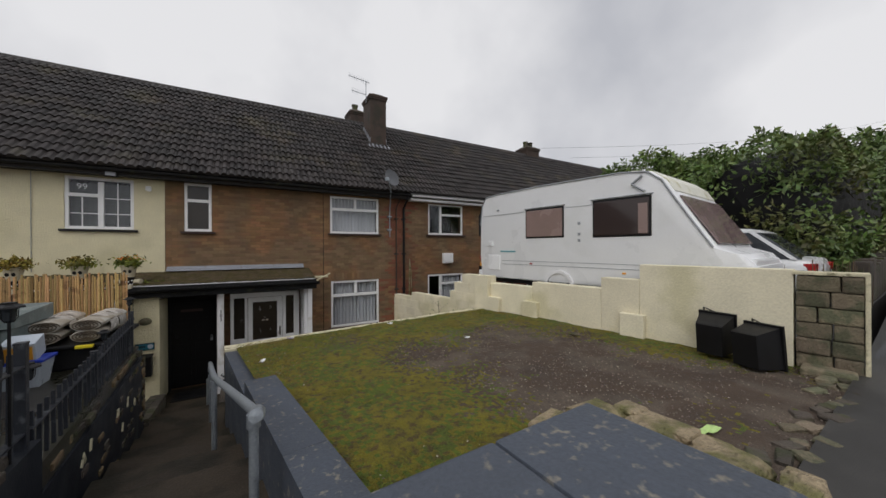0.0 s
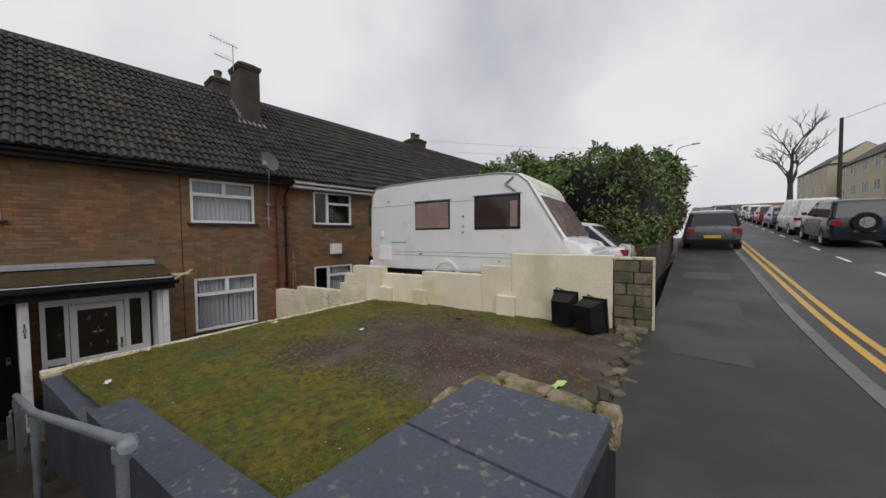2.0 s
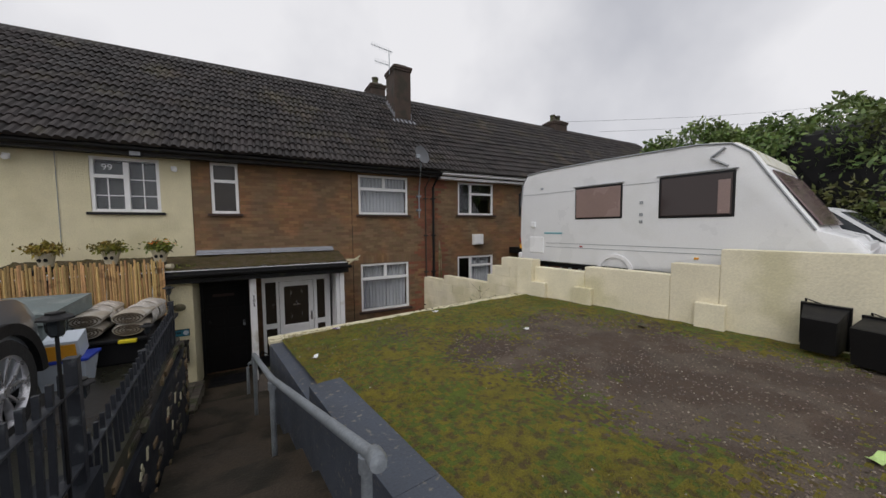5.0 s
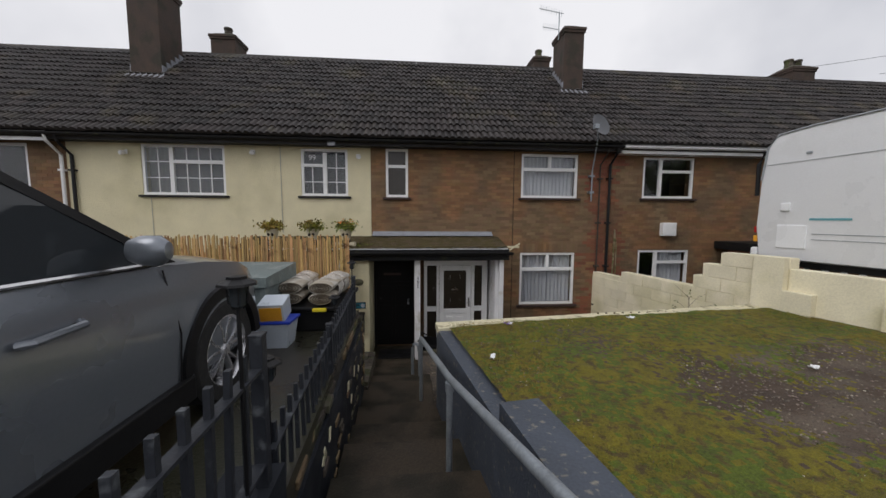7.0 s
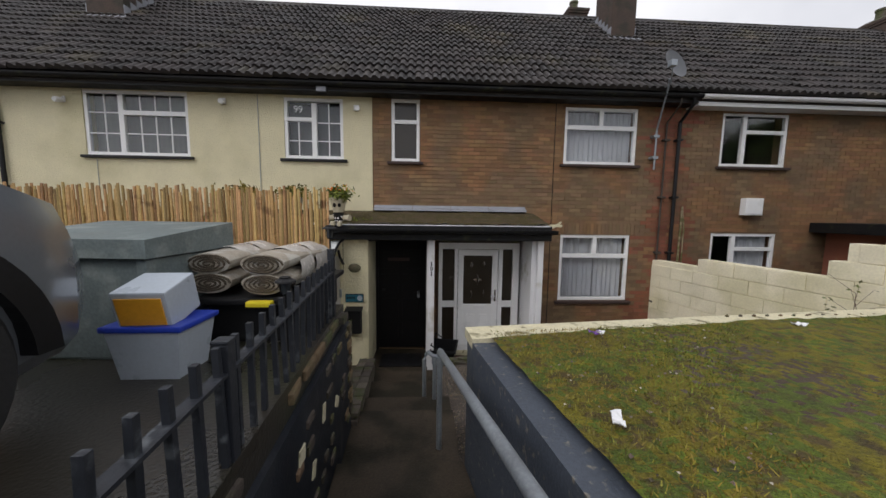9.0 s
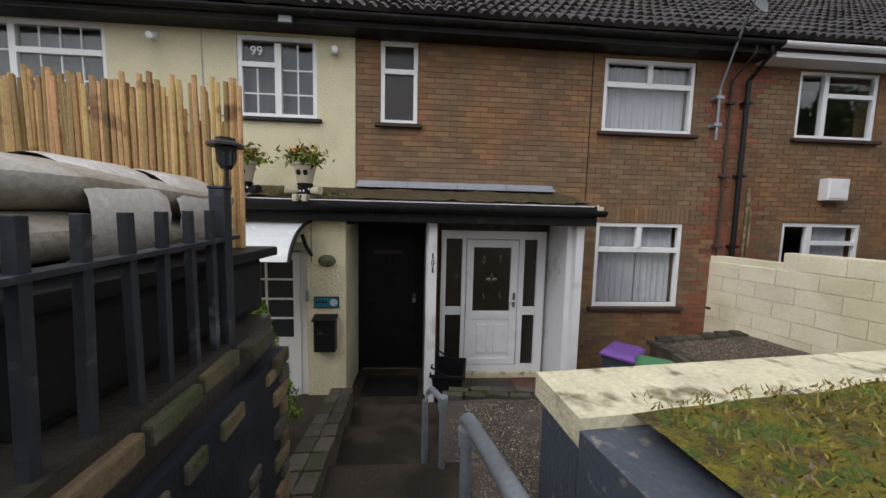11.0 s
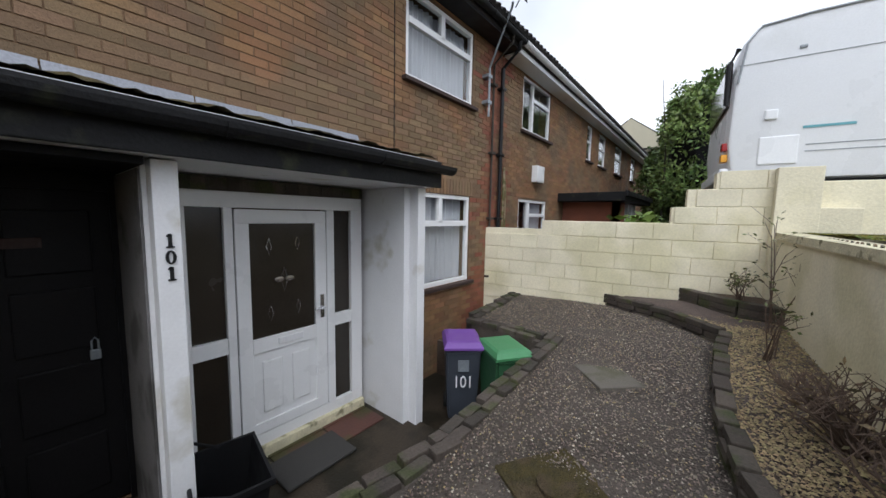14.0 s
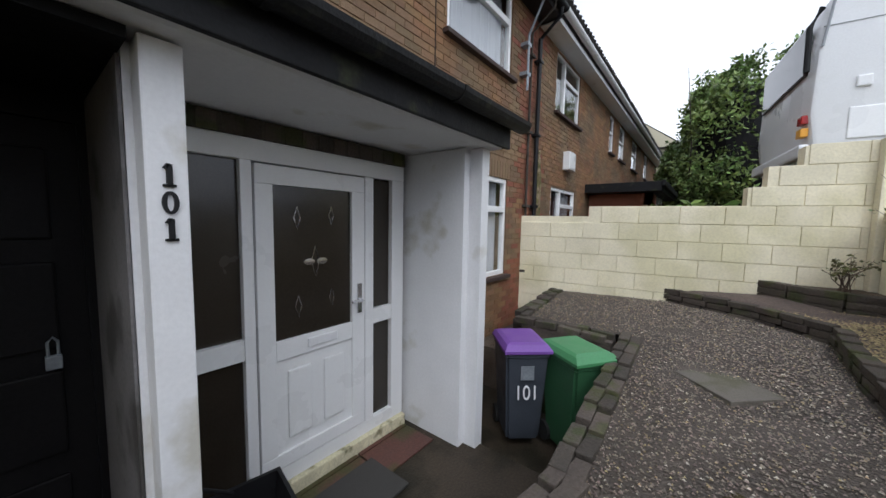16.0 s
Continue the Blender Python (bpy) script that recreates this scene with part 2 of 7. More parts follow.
M_TEALPALE = mat("pale_teal_vinyl", (0.12, 0.35, 0.4), 0.4, 0.1, 5, 0)
M_DISH = mat("dark_grey_dish", (0.1, 0.105, 0.115), 0.6, 0.15, 6, 0.05)
M_MAT = mat("grey_doormat", (0.05, 0.047, 0.043), 1.0, 0.2, 30, 0.8, fine=200)
M_LEAF = mat("laurel_leaf", (0.105, 0.165, 0.04), 0.5, 0.35, 3, 0, rnd=0.5, tint=(0.1, 0.105, 0.03), tscale=0.5, tamt=0.5)
M_LEAF2 = mat("conifer_leaf", (0.14, 0.235, 0.03), 0.6, 0.35, 9, 0, rnd=0.4)
M_MOSSY = mat("mossy_turf", (0.172, 0.146, 0.012), 0.95, 0.6, 9, 1.0, fine=75, tint=(0.1, 0.07, 0.022), tscale=13, tamt=0.36, bd=0.04)
M_MOSSY2 = mat("green_turf", (0.1, 0.135, 0.014), 0.95, 0.6, 9, 1.0, fine=75, tint=(0.1, 0.078, 0.022), tscale=13, tamt=0.36, bd=0.04)
M_GRASS = mat("grass_blade", (0.115, 0.145, 0.014), 0.7, 0.35, 2, 0, rnd=0.6, tint=(0.2, 0.15, 0.02), tscale=0.9, tamt=0.45)
M_LEAF_PALE = mat("pale_laurel_leaf", (0.17, 0.24, 0.065), 0.5, 0.35, 3, 0, rnd=0.5, tint=(0.11, 0.17, 0.045), tscale=0.8, tamt=0.5)
M_TWIG = mat("brown_twig", (0.12, 0.082, 0.06), 0.9, 0.3, 20, 0.3)
M_BARK = mat("bark", (0.055, 0.045, 0.036), 0.95, 0.4, 12, 0.8)
M_FLOWER = mat("orange_flower", (0.75, 0.22, 0.02), 0.7, 0.2, 20, 0, rnd=0.4)
M_POT = mat("cream_glazed_pot", (0.5, 0.45, 0.33), 0.4, 0.1, 8, 0.05)
M_TEAL = mat("teal_sign", (0.02, 0.14, 0.2), 0.4, 0.2, 8, 0)
M_POLY = mat("milky_polycarbonate", (0.6, 0.62, 0.62), 0.25, 0.1, 3, 0.05)
M_FARWALL = mat("far_cream_render", (0.5, 0.46, 0.34), 0.9, 0.1, 1, 0)
M_FARBROWN = mat("far_brown_wall", (0.13, 0.09, 0.06), 0.9, 0.2, 1, 0)
M_WOOD = mat("weathered_timber", (0.16, 0.11, 0.06), 0.9, 0.35, 8, 0.6, tint=(0.07, 0.07, 0.03), tscale=4, tamt=0.4, rnd=0.3)


# ---- builders ----
def bm_new():
    return bmesh.new()


def part(name, bm, material, parent=None, label="", smooth=False):
    """Links a bmesh as one mesh object, under a thing or a part."""
    me = bpy.data.meshes.new(name)
    bmesh.ops.recalc_face_normals(bm, faces=bm.faces[:])
    bm.to_mesh(me)
    bm.free()
    if smooth:
        me.polygons.foreach_set("use_smooth", [True] * len(me.polygons))
        me.set_sharp_from_angle(angle=radians(35))
    for m in (material if isinstance(material, (list, tuple)) else (material,)):
        me.materials.append(m)
    ob = new(name, me)
    if parent:
        ob.parent = parent
    if label:
        ob["label"] = label
    return ob


def thing(name, label, category, m=None, group="", kind=""):
    ob = new(name)
    ob.empty_display_size = 0.1
    if m is not None:
        ob.matrix_basis = m
    return tagged(ob, label, category, group, kind)


def box(bm, x0, x1, y0, y1, z0, z1, bev=0.0, m=None, mi=0):
    vs = [bm.verts.new((x, y, z)) for x in (x0, x1) for y in (y0, y1) for z in (z0, z1)]
    fs = [bm.faces.new([vs[i] for i in f]) for f in ((0, 1, 3, 2), (4, 6, 7, 5), (0, 4, 5, 1), (2, 3, 7, 6), (0, 2, 6, 4), (1, 5, 7, 3))]
    for f in fs:
        f.material_index = mi
    if bev:
        es = {e for f in fs for e in f.edges}
        r = bmesh.ops.bevel(bm, geom=list(es), offset=bev, segments=2, affect='EDGES', profile=0.6)
        vs = list({v for f in r["faces"] for v in f.verts} | {v for v in vs if v.is_valid})
    if m is not None:
        bmesh.ops.transform(bm, matrix=m, verts=vs)
    return vs


def tube(bm, pts, r, n=8, caps=True, r1=None):
    """A round bar along points; r1: the radius at its far end."""
    pts = [Vector(p) for p in pts]
    rings = []
    up = Vector((0, 0, 1))
    for i, p in enumerate(pts):
        d = (pts[min(i + 1, len(pts) - 1)] - pts[max(i - 1, 0)]).normalized()
        a = d.cross(up if abs(d.z) < 0.95 else Vector((1, 0, 0))).normalized()
        b = d.cross(a)
        rr = r if r1 is None else r + (r1 - r) * i / (len(pts) - 1)
        rings.append([bm.verts.new(p + (a * math.cos(k * math.tau / n) + b * math.sin(k * math.tau / n)) * rr) for k in range(n)])
    for u, v in zip(rings, rings[1:]):
        for k in range(n):
            bm.faces.new((u[k], u[(k + 1) % n], v[(k + 1) % n], v[k]))
    if caps:
        bm.faces.new(rings[0])
        bm.faces.new(rings[-1][::-1])
    return [v for g in rings for v in g]


def lathe(bm, prof, n=20, m=None, cap=True):
    """A turned shape: prof holds (radius, z) from the base up."""
    rings = [[bm.verts.new((r * math.cos(k * math.tau / n), r * math.sin(k * math.tau / n), z)) for k in range(n)] for r, z in prof]
    for u, v in zip(rings, rings[1:]):
        for k in range(n):
            bm.faces.new((u[k], u[(k + 1) % n], v[(k + 1) % n], v[k]))
    if cap:
        bm.faces.new(rings[0][::-1])
        bm.faces.new(rings[-1])
    vs = [v for g in rings for v in g]
    if m is not None:
        bmesh.ops.transform(bm, matrix=m, verts=vs)
    return vs


def prism(bm, poly, z0, z1, m=None):
    """A column over a plan outline."""
    a = [bm.verts.new((x, y, z0)) for x, y in poly]
    b = [bm.verts.new((x, y, z1)) for x, y in poly]
    bm.faces.new(a[::-1])
    bm.faces.new(b)
    for i in range(len(a)):
        j = (i + 1) % len(a)
        bm.faces.new((a[i], a[j], b[j], b[i]))
    if m is not None:
        bmesh.ops.transform(bm, matrix=m, verts=a + b)
    return a + b


def loft(bm, rings, close=True, cap=True):
    vr = [[bm.verts.new(p) for p in r] for r in rings]
    n = len(vr[0])
    for u, v in zip(vr, vr[1:]):
        for k in range(n if close else n - 1):
            bm.faces.new((u[k], u[(k + 1) % n], v[(k + 1) % n], v[k]))
    if cap and close:
        bm.faces.new(vr[0][::-1])
        bm.faces.new(vr[-1])
    return [v for g in vr for v in g]


def mesh_ob(name, verts, faces, material, parent=None, label=""):
    me = bpy.data.meshes.new(name)
    me.from_pydata(verts, [], faces)
    me.materials.append(material)
    ob = new(name, me)
    if parent:
        ob.parent = parent
    if label:
        ob["label"] = label
    return ob


def seg(p, q, base=0.0):
    """A frame at p whose x axis runs level towards q."""
    d = Vector((q[0] - p[0], q[1] - p[1], 0))
    return pose(p[0], p[1], base, 0, 0, math.degrees(math.atan2(d.y, d.x))), d.length


def text(name, body, size, m, material, parent, depth=0.004):
    cu = bpy.data.curves.new(name, 'FONT')
    cu.body, cu.size, cu.extrude, cu.align_x, cu.align_y = body, size, depth, 'CENTER', 'CENTER'
    tmp = new(name, cu)
    me = bpy.data.meshes.new_from_object(tmp)
    bpy.data.objects.remove(tmp)
    me.materials.append(material)
    ob = new(name, me)
    ob.parent = parent
    ob.matrix_basis = m
    return ob

# ---- the plan ----
EAVE_Y, EAVE_Z, RIDGE_Y, RIDGE_Z = -0.38, 4.92, 3.5, 8.25
XL, XR = -16.0, 22.0
ST0, STA = Vector((4.5, -9.17, 0)), radians(3.5)
SU, SN = Vector((math.cos(STA), math.sin(STA), 0)), Vector((math.sin(STA), -math.cos(STA), 0))


def street_z(u):
    """The street rises away up the hill."""
    if u < 1.5:
        return 1.86
    if u < 6:
        return 1.86 + 0.075 * (u - 1.5) ** 2 / 9
    return 2.02875 + (u - 6) * 0.075 if u < 20 else 3.07875 + (u - 20) * 0.07


def street(u, v, dz=0.0):
    p = ST0 + SU * u + SN * v
    return Vector((p.x, p.y, street_z(u) + dz))


def drive_z(x, y):
    return 1.82


def ribbon(name, v0, v1, dz, material, u0=-30, u1=230, thick=0.0, parent=None):
    bm = bm_new()
    us = [u0 + i * 1.0 for i in range(int(min(u1, 40) - u0) + 1)] + ([40 + i * 10 for i in range(1, int((u1 - 40) / 10) + 1)] if u1 > 40 else [])
    rows = [[bm.verts.new(street(u, v, d)) for v, d in ((v0, dz - thick), (v0, dz), (v1, dz), (v1, dz - thick))] for u in us]
    for a, b in zip(rows, rows[1:]):
        for k in range(3):
            bm.faces.new((a[k], a[k + 1], b[k + 1], b[k]))
    return part(name, bm, material, parent)


# ---- ground sheet ----
bm = bm_new()
bmesh.ops.create_grid(bm, x_segments=60, y_segments=60, size=400)
for v in bm.verts:
    d = Vector((v.co.x, v.co.y, 0)) - ST0
    v.co.z = -0.9 if d.dot(SN) < 12 else street_z(d.dot(SU)) - 0.35
tagged(part("ground", bm, M_SOIL), "dark earth ground around the houses and street", "ground", kind="structure")
tagged(ribbon("road", 1.9, 6.5, -0.1, M_ASPHALT, thick=0.3), "wet grey asphalt road rising up the hill", "road", kind="structure")
tagged(ribbon("pavement", 0.0, 1.74, 0.0, M_PAVE, thick=0.4), "dark asphalt pavement with repair patches", "pavement", kind="structure")
tagged(ribbon("verge", 6.7, 40, 0.0, M_MOSS, thick=0.4), "grassy bank across the road", "verge", kind="structure")
for u0, u1, v0, v1, tone in ((1.6, 2.5, .3, 1.1, 1), (3.4, 5.0, .05, 1.2, 1), (5.3, 6.0, .5, 1.7, 1), (7.4, 8.3, .3, 1.3, 1), (9.0, 9.6, .1, 1.0, 1)):
    bm = bm_new()
    vs = [bm.verts.new(street(u, v, .004)) for u, v in ((u0, v0), (u1, v0 + .06), (u1 + .1, v1), (u0 - .08, v1 - .05))]
    bm.faces.new(vs)
    tagged(part("pavement_patch", bm, M_ASPHALT if tone else M_PAVE), "rectangular asphalt repair patch in the pavement", "patch", kind="structure")
k = tagged(thing("kerb", "worn grey stone kerb along the pavement", "kerb"), kind="structure")
for i in range(60):
    bm = bm_new()
    a, b = -12 + i * 0.915, -12 + i * 0.915 + 0.905
    p, q = street(a, 1.75), street(b, 1.75)
    n = SN * 0.14
    loft(bm, [[p + Vector((0, 0, -.3)), p + Vector((0, 0, 0.005)), p + n + Vector((0, 0, 0)), p + n + Vector((0, 0, -.3))],
              [q + Vector((0, 0, -.3)), q + Vector((0, 0, 0.005)), q + n + Vector((0, 0, 0)), q + n + Vector((0, 0, -.3))]])
    part("kerbstone", bm, M_KERB, k)
tagged(ribbon("kerb_far", 6.5, 6.7, 0.02, M_KERB, thick=0.4), "grey kerb on the far side of the road", "kerb", kind="structure")
for v in (2.16, 2.36):
    tagged(ribbon("yellow_line", v, v + 0.1, -0.096, M_YELLOW, u0=-20, u1=150), "yellow no-parking line painted along the kerb", "road marking", kind="structure")
for i in range(30):
    bm = bm_new()
    a = -6 + i * 3.0
    vs = [bm.verts.new(street(u, v, -0.096)) for u, v in ((a, 4.2), (a + 1.2, 4.2), (a + 1.2, 4.3), (a, 4.3))]
    bm.faces.new(vs)
    tagged(part("white_dash", bm, M_WHITE), "worn white parking bay dash on the road", "road marking", group="white dashes", kind="structure")

# ---- driveway of the brown house ----
DL0, DL1, DR0, DR1 = (1.46, -4.26), (2.1, -9.27), (6.2, -3.83), (6.85, -8.6)
NX = NY = 150


def moss_amount(x, y):
    """How mossy the driveway is: its edges are, the wheel-worn middle is not."""
    k = noise.noise(Vector((x * 0.9, y * 0.9, 2))) * 0.55 + noise.noise(Vector((x * 3.5, y * 3.5, 7))) * 0.3
    left = 1.5 - (x - (1.7 + 0.19 * (-4.2 - y))) * 0.9
    top = 1.2 - (-4.1 - y) * 0.62
    right = 1.15 - ((6.3 + 0.14 * (-4.0 - y)) - x) * 1.15
    return max(left, top, right) * (1.0 if y > -8.4 else 0.35) - 0.15 + k * 1.1


def drive_point(s, t):
    a = Vector((DL0[0] * (1 - t) + DL1[0] * t, DL0[1] * (1 - t) + DL1[1] * t))
    b = Vector((DR0[0] * (1 - t) + (DR1[0] + .25) * t, DR0[1] * (1 - t) + (DR1[1] - .42) * t))
    return a.lerp(b, s)


turf = random.Random(17)
bm = bm_new()
grid = []
for j in range(NY + 1):
    for i in range(NX + 1):
        p = drive_point(i / NX, j / NY)
        ms = moss_amount(p.x, p.y)
        z = drive_z(p.x, p.y) - .06 * max(0, 1 - math.hypot(p.x - 1.4, p.y + 4.2) / 1.6) + 0.02 * noise.noise(Vector((p.x * 1.3, p.y * 1.3, 0))) + 0.012 * noise.noise(Vector((p.x * 7, p.y * 7, 3))) + (0.018 if ms > 0.2 else 0)
        grid.append(bm.verts.new((p.x, p.y, z)))
for j in range(NY):
    for i in range(NX):
        k0 = j * (NX + 1) + i
        f = bm.faces.new((grid[k0], grid[k0 + 1], grid[k0 + NX + 2], grid[k0 + NX + 1]))
        c = f.calc_center_median()
        ms = moss_amount(c.x, c.y) + turf.uniform(-.42, .42) + .35 * noise.noise(Vector((c.x * 9, c.y * 9, 5)))
        green = noise.noise(Vector((c.x * 2.4, c.y * 2.4, 21))) + turf.uniform(-.55, .55)
        f.material_index = 0 if ms < 0.2 else (2 if green > .16 else 1)
tagged(part("driveway", bm, (M_SOIL, M_MOSSY, M_MOSSY2), smooth=True), "bare gravelly driveway with moss and grass edges", "driveway", kind="structure")
rng = random.Random(11)
gv, gf = [], []
for _ in range(110000):
    p = drive_point(rng.random(), rng.random())
    if moss_amount(p.x, p.y) > 0.25 + rng.uniform(-.25, .3):
        hh, w, a = rng.uniform(.005, .018) * (1.8 if rng.random() < .03 else 1), rng.uniform(.0015, .0035), rng.uniform(0, math.tau)
        dx, dy = math.cos(a) * w, math.sin(a) * w
        lx, ly = rng.uniform(-1, 1) * hh, rng.uniform(-1, 1) * hh
        b0 = len(gv)
        z = drive_z(p.x, p.y) + .008
        gv += [(p.x - dx, p.y - dy, z), (p.x + dx, p.y + dy, z), (p.x + dx * .4 + lx, p.y + dy * .4 + ly, z + hh), (p.x - dx * .4 + lx, p.y - dy * .4 + ly, z + hh)]
        gf.append((b0, b0 + 1, b0 + 2, b0 + 3))
tagged(mesh_ob("grass", gv, gf, M_GRASS), "short moss and grass blades on the driveway", "grass", kind="stuff")


def pebbles(name, n, place, r0, r1, material, label, seed):
    """Scattered little stones."""
    rng = random.Random(seed)
    vs, fs = [], []
    for _ in range(n):
        q = place(rng)
        if q is None:
            continue
        r = rng.uniform(r0, r1)
        b0 = len(vs)
        for d in ((1, 0, 0), (-.5, .8, 0), (-.6, -.8, .1), (0, .1, .75), (.1, 0, -.6)):
            vs.append((q[0] + d[0] * r * rng.uniform(.7, 1.3), q[1] + d[1] * r * rng.uniform(.7, 1.3), q[2] + d[2] * r))
        fs += [(b0, b0 + 1, b0 + 3), (b0 + 1, b0 + 2, b0 + 3), (b0 + 2, b0, b0 + 3)]
    return tagged(mesh_ob(name, vs, fs, material), label, "gravel", kind="stuff")


def on_drive(rng):
    p = drive_point(rng.random(), rng.random())
    return (p.x, p.y, drive_z(p.x, p.y) + .005) if moss_amount(p.x, p.y) < .3 or rng.random() < .12 else None


pebbles("drive_stones", 13000, on_drive, .004, .014, M_STONE, "loose grey stones on the driveway", 3)
pebbles("pale_drive_stones", 420, lambda r: (lambda p: (p.x, p.y, drive_z(p.x, p.y) + .012))(drive_point(r.random(), r.random() ** .8)), .004, .011, M_PALESTONE, "pale stones and scraps on the driveway", 13)
# ---- retaining wall round the driveway ----
def wallrun(name, p, q, z0a, z0b, z1a, z1b, th, material, parent=None):
    m, L = seg(p, q)
    bm = bm_new()
    loft(bm, [[(0, 0, z0a), (0, 0, z1a), (0, th, z1a), (0, th, z0a)], [(L, 0, z0b), (L, 0, z1b), (L, th, z1b), (L, th, z0b)]])
    bmesh.ops.transform(bm, matrix=m, verts=bm.verts[:])
    return part(name, bm, material, parent)


tagged(wallrun("wall_path_side", (1.33, -4.262), (1.585, -6.25), -0.4, 0.9, 1.745, 1.80, 0.25, M_BLUESLAB), "blue-grey painted retaining wall beside the path", "wall", kind="structure")
tagged(wallrun("wall_path_side_2", (1.57, -6.252), (1.76, -7.7), 0.9, 1.2, 1.97, 2.0, 0.26, M_BLUESLAB), "worn blue-grey painted wall beside the path", "wall", kind="structure")
tagged(wallrun("wall_path_side_3", (1.76, -7.702), (1.93, -9.05), 1.1, 1.2, 2.0, 2.04, 0.26, M_BLUESLAB), "worn blue-grey painted wall beside the path", "wall", kind="structure")
tagged(wallrun("wall_path_end", (1.325, -4.04), (1.33, -4.258), -0.4, -0.4, 1.694, 1.694, 0.25, M_BLUESLAB), "blue-grey painted end of the retaining wall", "wall", kind="structure")
tagged(wallrun("wall_drive_end", (1.585, -4.21), (6.1, -3.83), -0.3, -0.3, 1.695, 1.75, 0.19, M_CREAMWALL), "cream painted retaining wall at the end of the driveway", "wall", kind="structure")
tagged(wallrun("coping", (1.33, -4.26), (6.1, -3.86), 1.70, 1.755, 1.775, 1.83, 0.25, M_CREAMCAP), "weathered cream coping on the retaining wall", "coping", kind="structure")

# ---- house walls ----
def wall_with_openings(name, x0, x1, z0, z1, holes, material, y0=0.003, y1=0.28):
    """An upright wall along x with rectangular openings through it."""
    xs = sorted({x0, x1, *(h[0] for h in holes), *(h[1] for h in holes)})
    zs = sorted({z0, z1, *(h[2] for h in holes), *(h[3] for h in holes)})
    bm = bm_new()
    for a, b in zip(xs, xs[1:]):
        for c, d in zip(zs, zs[1:]):
            if not any(h[0] < (a + b) / 2 < h[1] and h[2] < (c + d) / 2 < h[3] for h in holes):
                box(bm, a, b, y0, y1, c, d)
    bmesh.ops.remove_doubles(bm, verts=bm.verts[:], dist=1e-4)
    seen = {}
    for f in bm.faces:
        seen.setdefault(tuple(round(c, 3) for c in f.calc_center_median()), []).append(f)
    bmesh.ops.delete(bm, geom=[f for g in seen.values() if len(g) > 1 for f in g], context='FACES')
    return part(name, bm, material)


W101 = [(0.35, 0.88, 3.61, 4.75), (3.66, 5.1, 3.63, 4.7), (3.68, 5.1, 0.93, 2.26), (1.26, 2.78, -0.02, 2.2), (0.05, 1.03, -0.05, 2.2)]
W99 = [(-5.07, -3.28, 3.61, 4.74), (-1.6, -0.53, 3.62, 4.71)]
W103 = [(6.82, 8.2, 3.65, 4.69), (6.8, 8.2, 1.3, 2.32), (11.0, 11.5, 3.65, 4.65), (12.3, 13.1, 3.65, 4.65), (14.5, 15.6, 3.65, 4.65), (17.5, 18.4, 3.65, 4.65)]
W97 = [(-9.0, -7.4, 3.55, 4.7), (-13, -11.4, 3.55, 4.7)]
tagged(wall_with_openings("wall_brick", 0.0, 5.98, -0.6, 4.88, W101, M_MORTAR), "brown brick front wall of a terraced house", "wall", kind="structure")
tagged(wall_with_openings("wall_cream", -6.6, 0.0, -0.6, 4.88, W99, M_CREAM, y0=-0.02), "cream rendered front wall of the neighbouring house", "wall", kind="structure")
tagged(wall_with_openings("wall_brick_far", 5.98, XR, -0.6, 4.88, W103, M_MORTAR), "brown brick front wall of the next houses", "wall", kind="structure")
tagged(wall_with_openings("wall_brick_near", XL, -6.6, -0.6, 4.88, W97, M_MORTAR), "brown brick front wall of a house further down", "wall", kind="structure")
bm = bm_new()
box(bm, XL, XR, 6.7, 6.95, -0.9, 4.78)
box(bm, XL - .1, XL + .1, 0, 6.95, -0.9, 4.78)
box(bm, XR - .1, XR + .1, 0.02, 6.95, -0.9, 4.9)
box(bm, XL, XR, 0.3, 6.7, 2.3, 2.5)
tagged(part("wall_back", bm, M_FARBROWN), "rear and end walls of the terrace", "wall", kind="structure")

# ---- roof ----
roof = tagged(thing("roof", "dark mossy concrete tiled roof over the terrace", "roof"), kind="structure")
SL = Vector((0, RIDGE_Y - EAVE_Y, RIDGE_Z - EAVE_Z))
SLEN = SL.length
SD = SL / SLEN
SNR = Vector((0, -SD.z, SD.y))
bm = bm_new()
e0, e1 = Vector((0, EAVE_Y + .06, EAVE_Z - .03)), Vector((0, RIDGE_Y, RIDGE_Z - .06))
back = Vector((0, 2 * RIDGE_Y - EAVE_Y, EAVE_Z - .03))
loft(bm, [[Vector((x, 0, 0)) + p for p in (e0, e1, back, back + Vector((0, 0, -.12)), e1 + Vector((0, 0, -.14)), e0 + Vector((0, 0, -.12)))] for x in (XL, XR)])
part("roof_deck", bm, M_TILE, roof)
GA, TW = 0.315, 0.30


def tile_verts(drop=0.0):
    """One double-roman tile: two humps across, a thick lower edge."""
    prof = [(0.0, 0.0), (0.02, 0.035), (0.05, 0.048), (0.085, 0.042), (0.115, 0.01), (0.15, 0.002), (0.17, 0.035), (0.2, 0.048), (0.235, 0.042), (0.265, 0.01), (0.297, 0.002)]
    vs, fs = [], []
    for (s, lift) in ((-0.035, 0.046), (GA + 0.02, 0.006)):
        for x, h in prof:
            p = SD * s + SNR * (h + lift)
            vs.append((x, p.y, p.z))
    n = len(prof)
    for i in range(n - 1):
        fs.append((i, i + 1, n + i + 1, n + i))
    for x, h in prof:
        p = SD * -0.035 + SNR * 0.006
        vs.append((x, p.y, p.z))
    for i in range(n - 1):
        fs.append((2 * n + i, 2 * n + i + 1, i + 1, i))
    return vs, fs


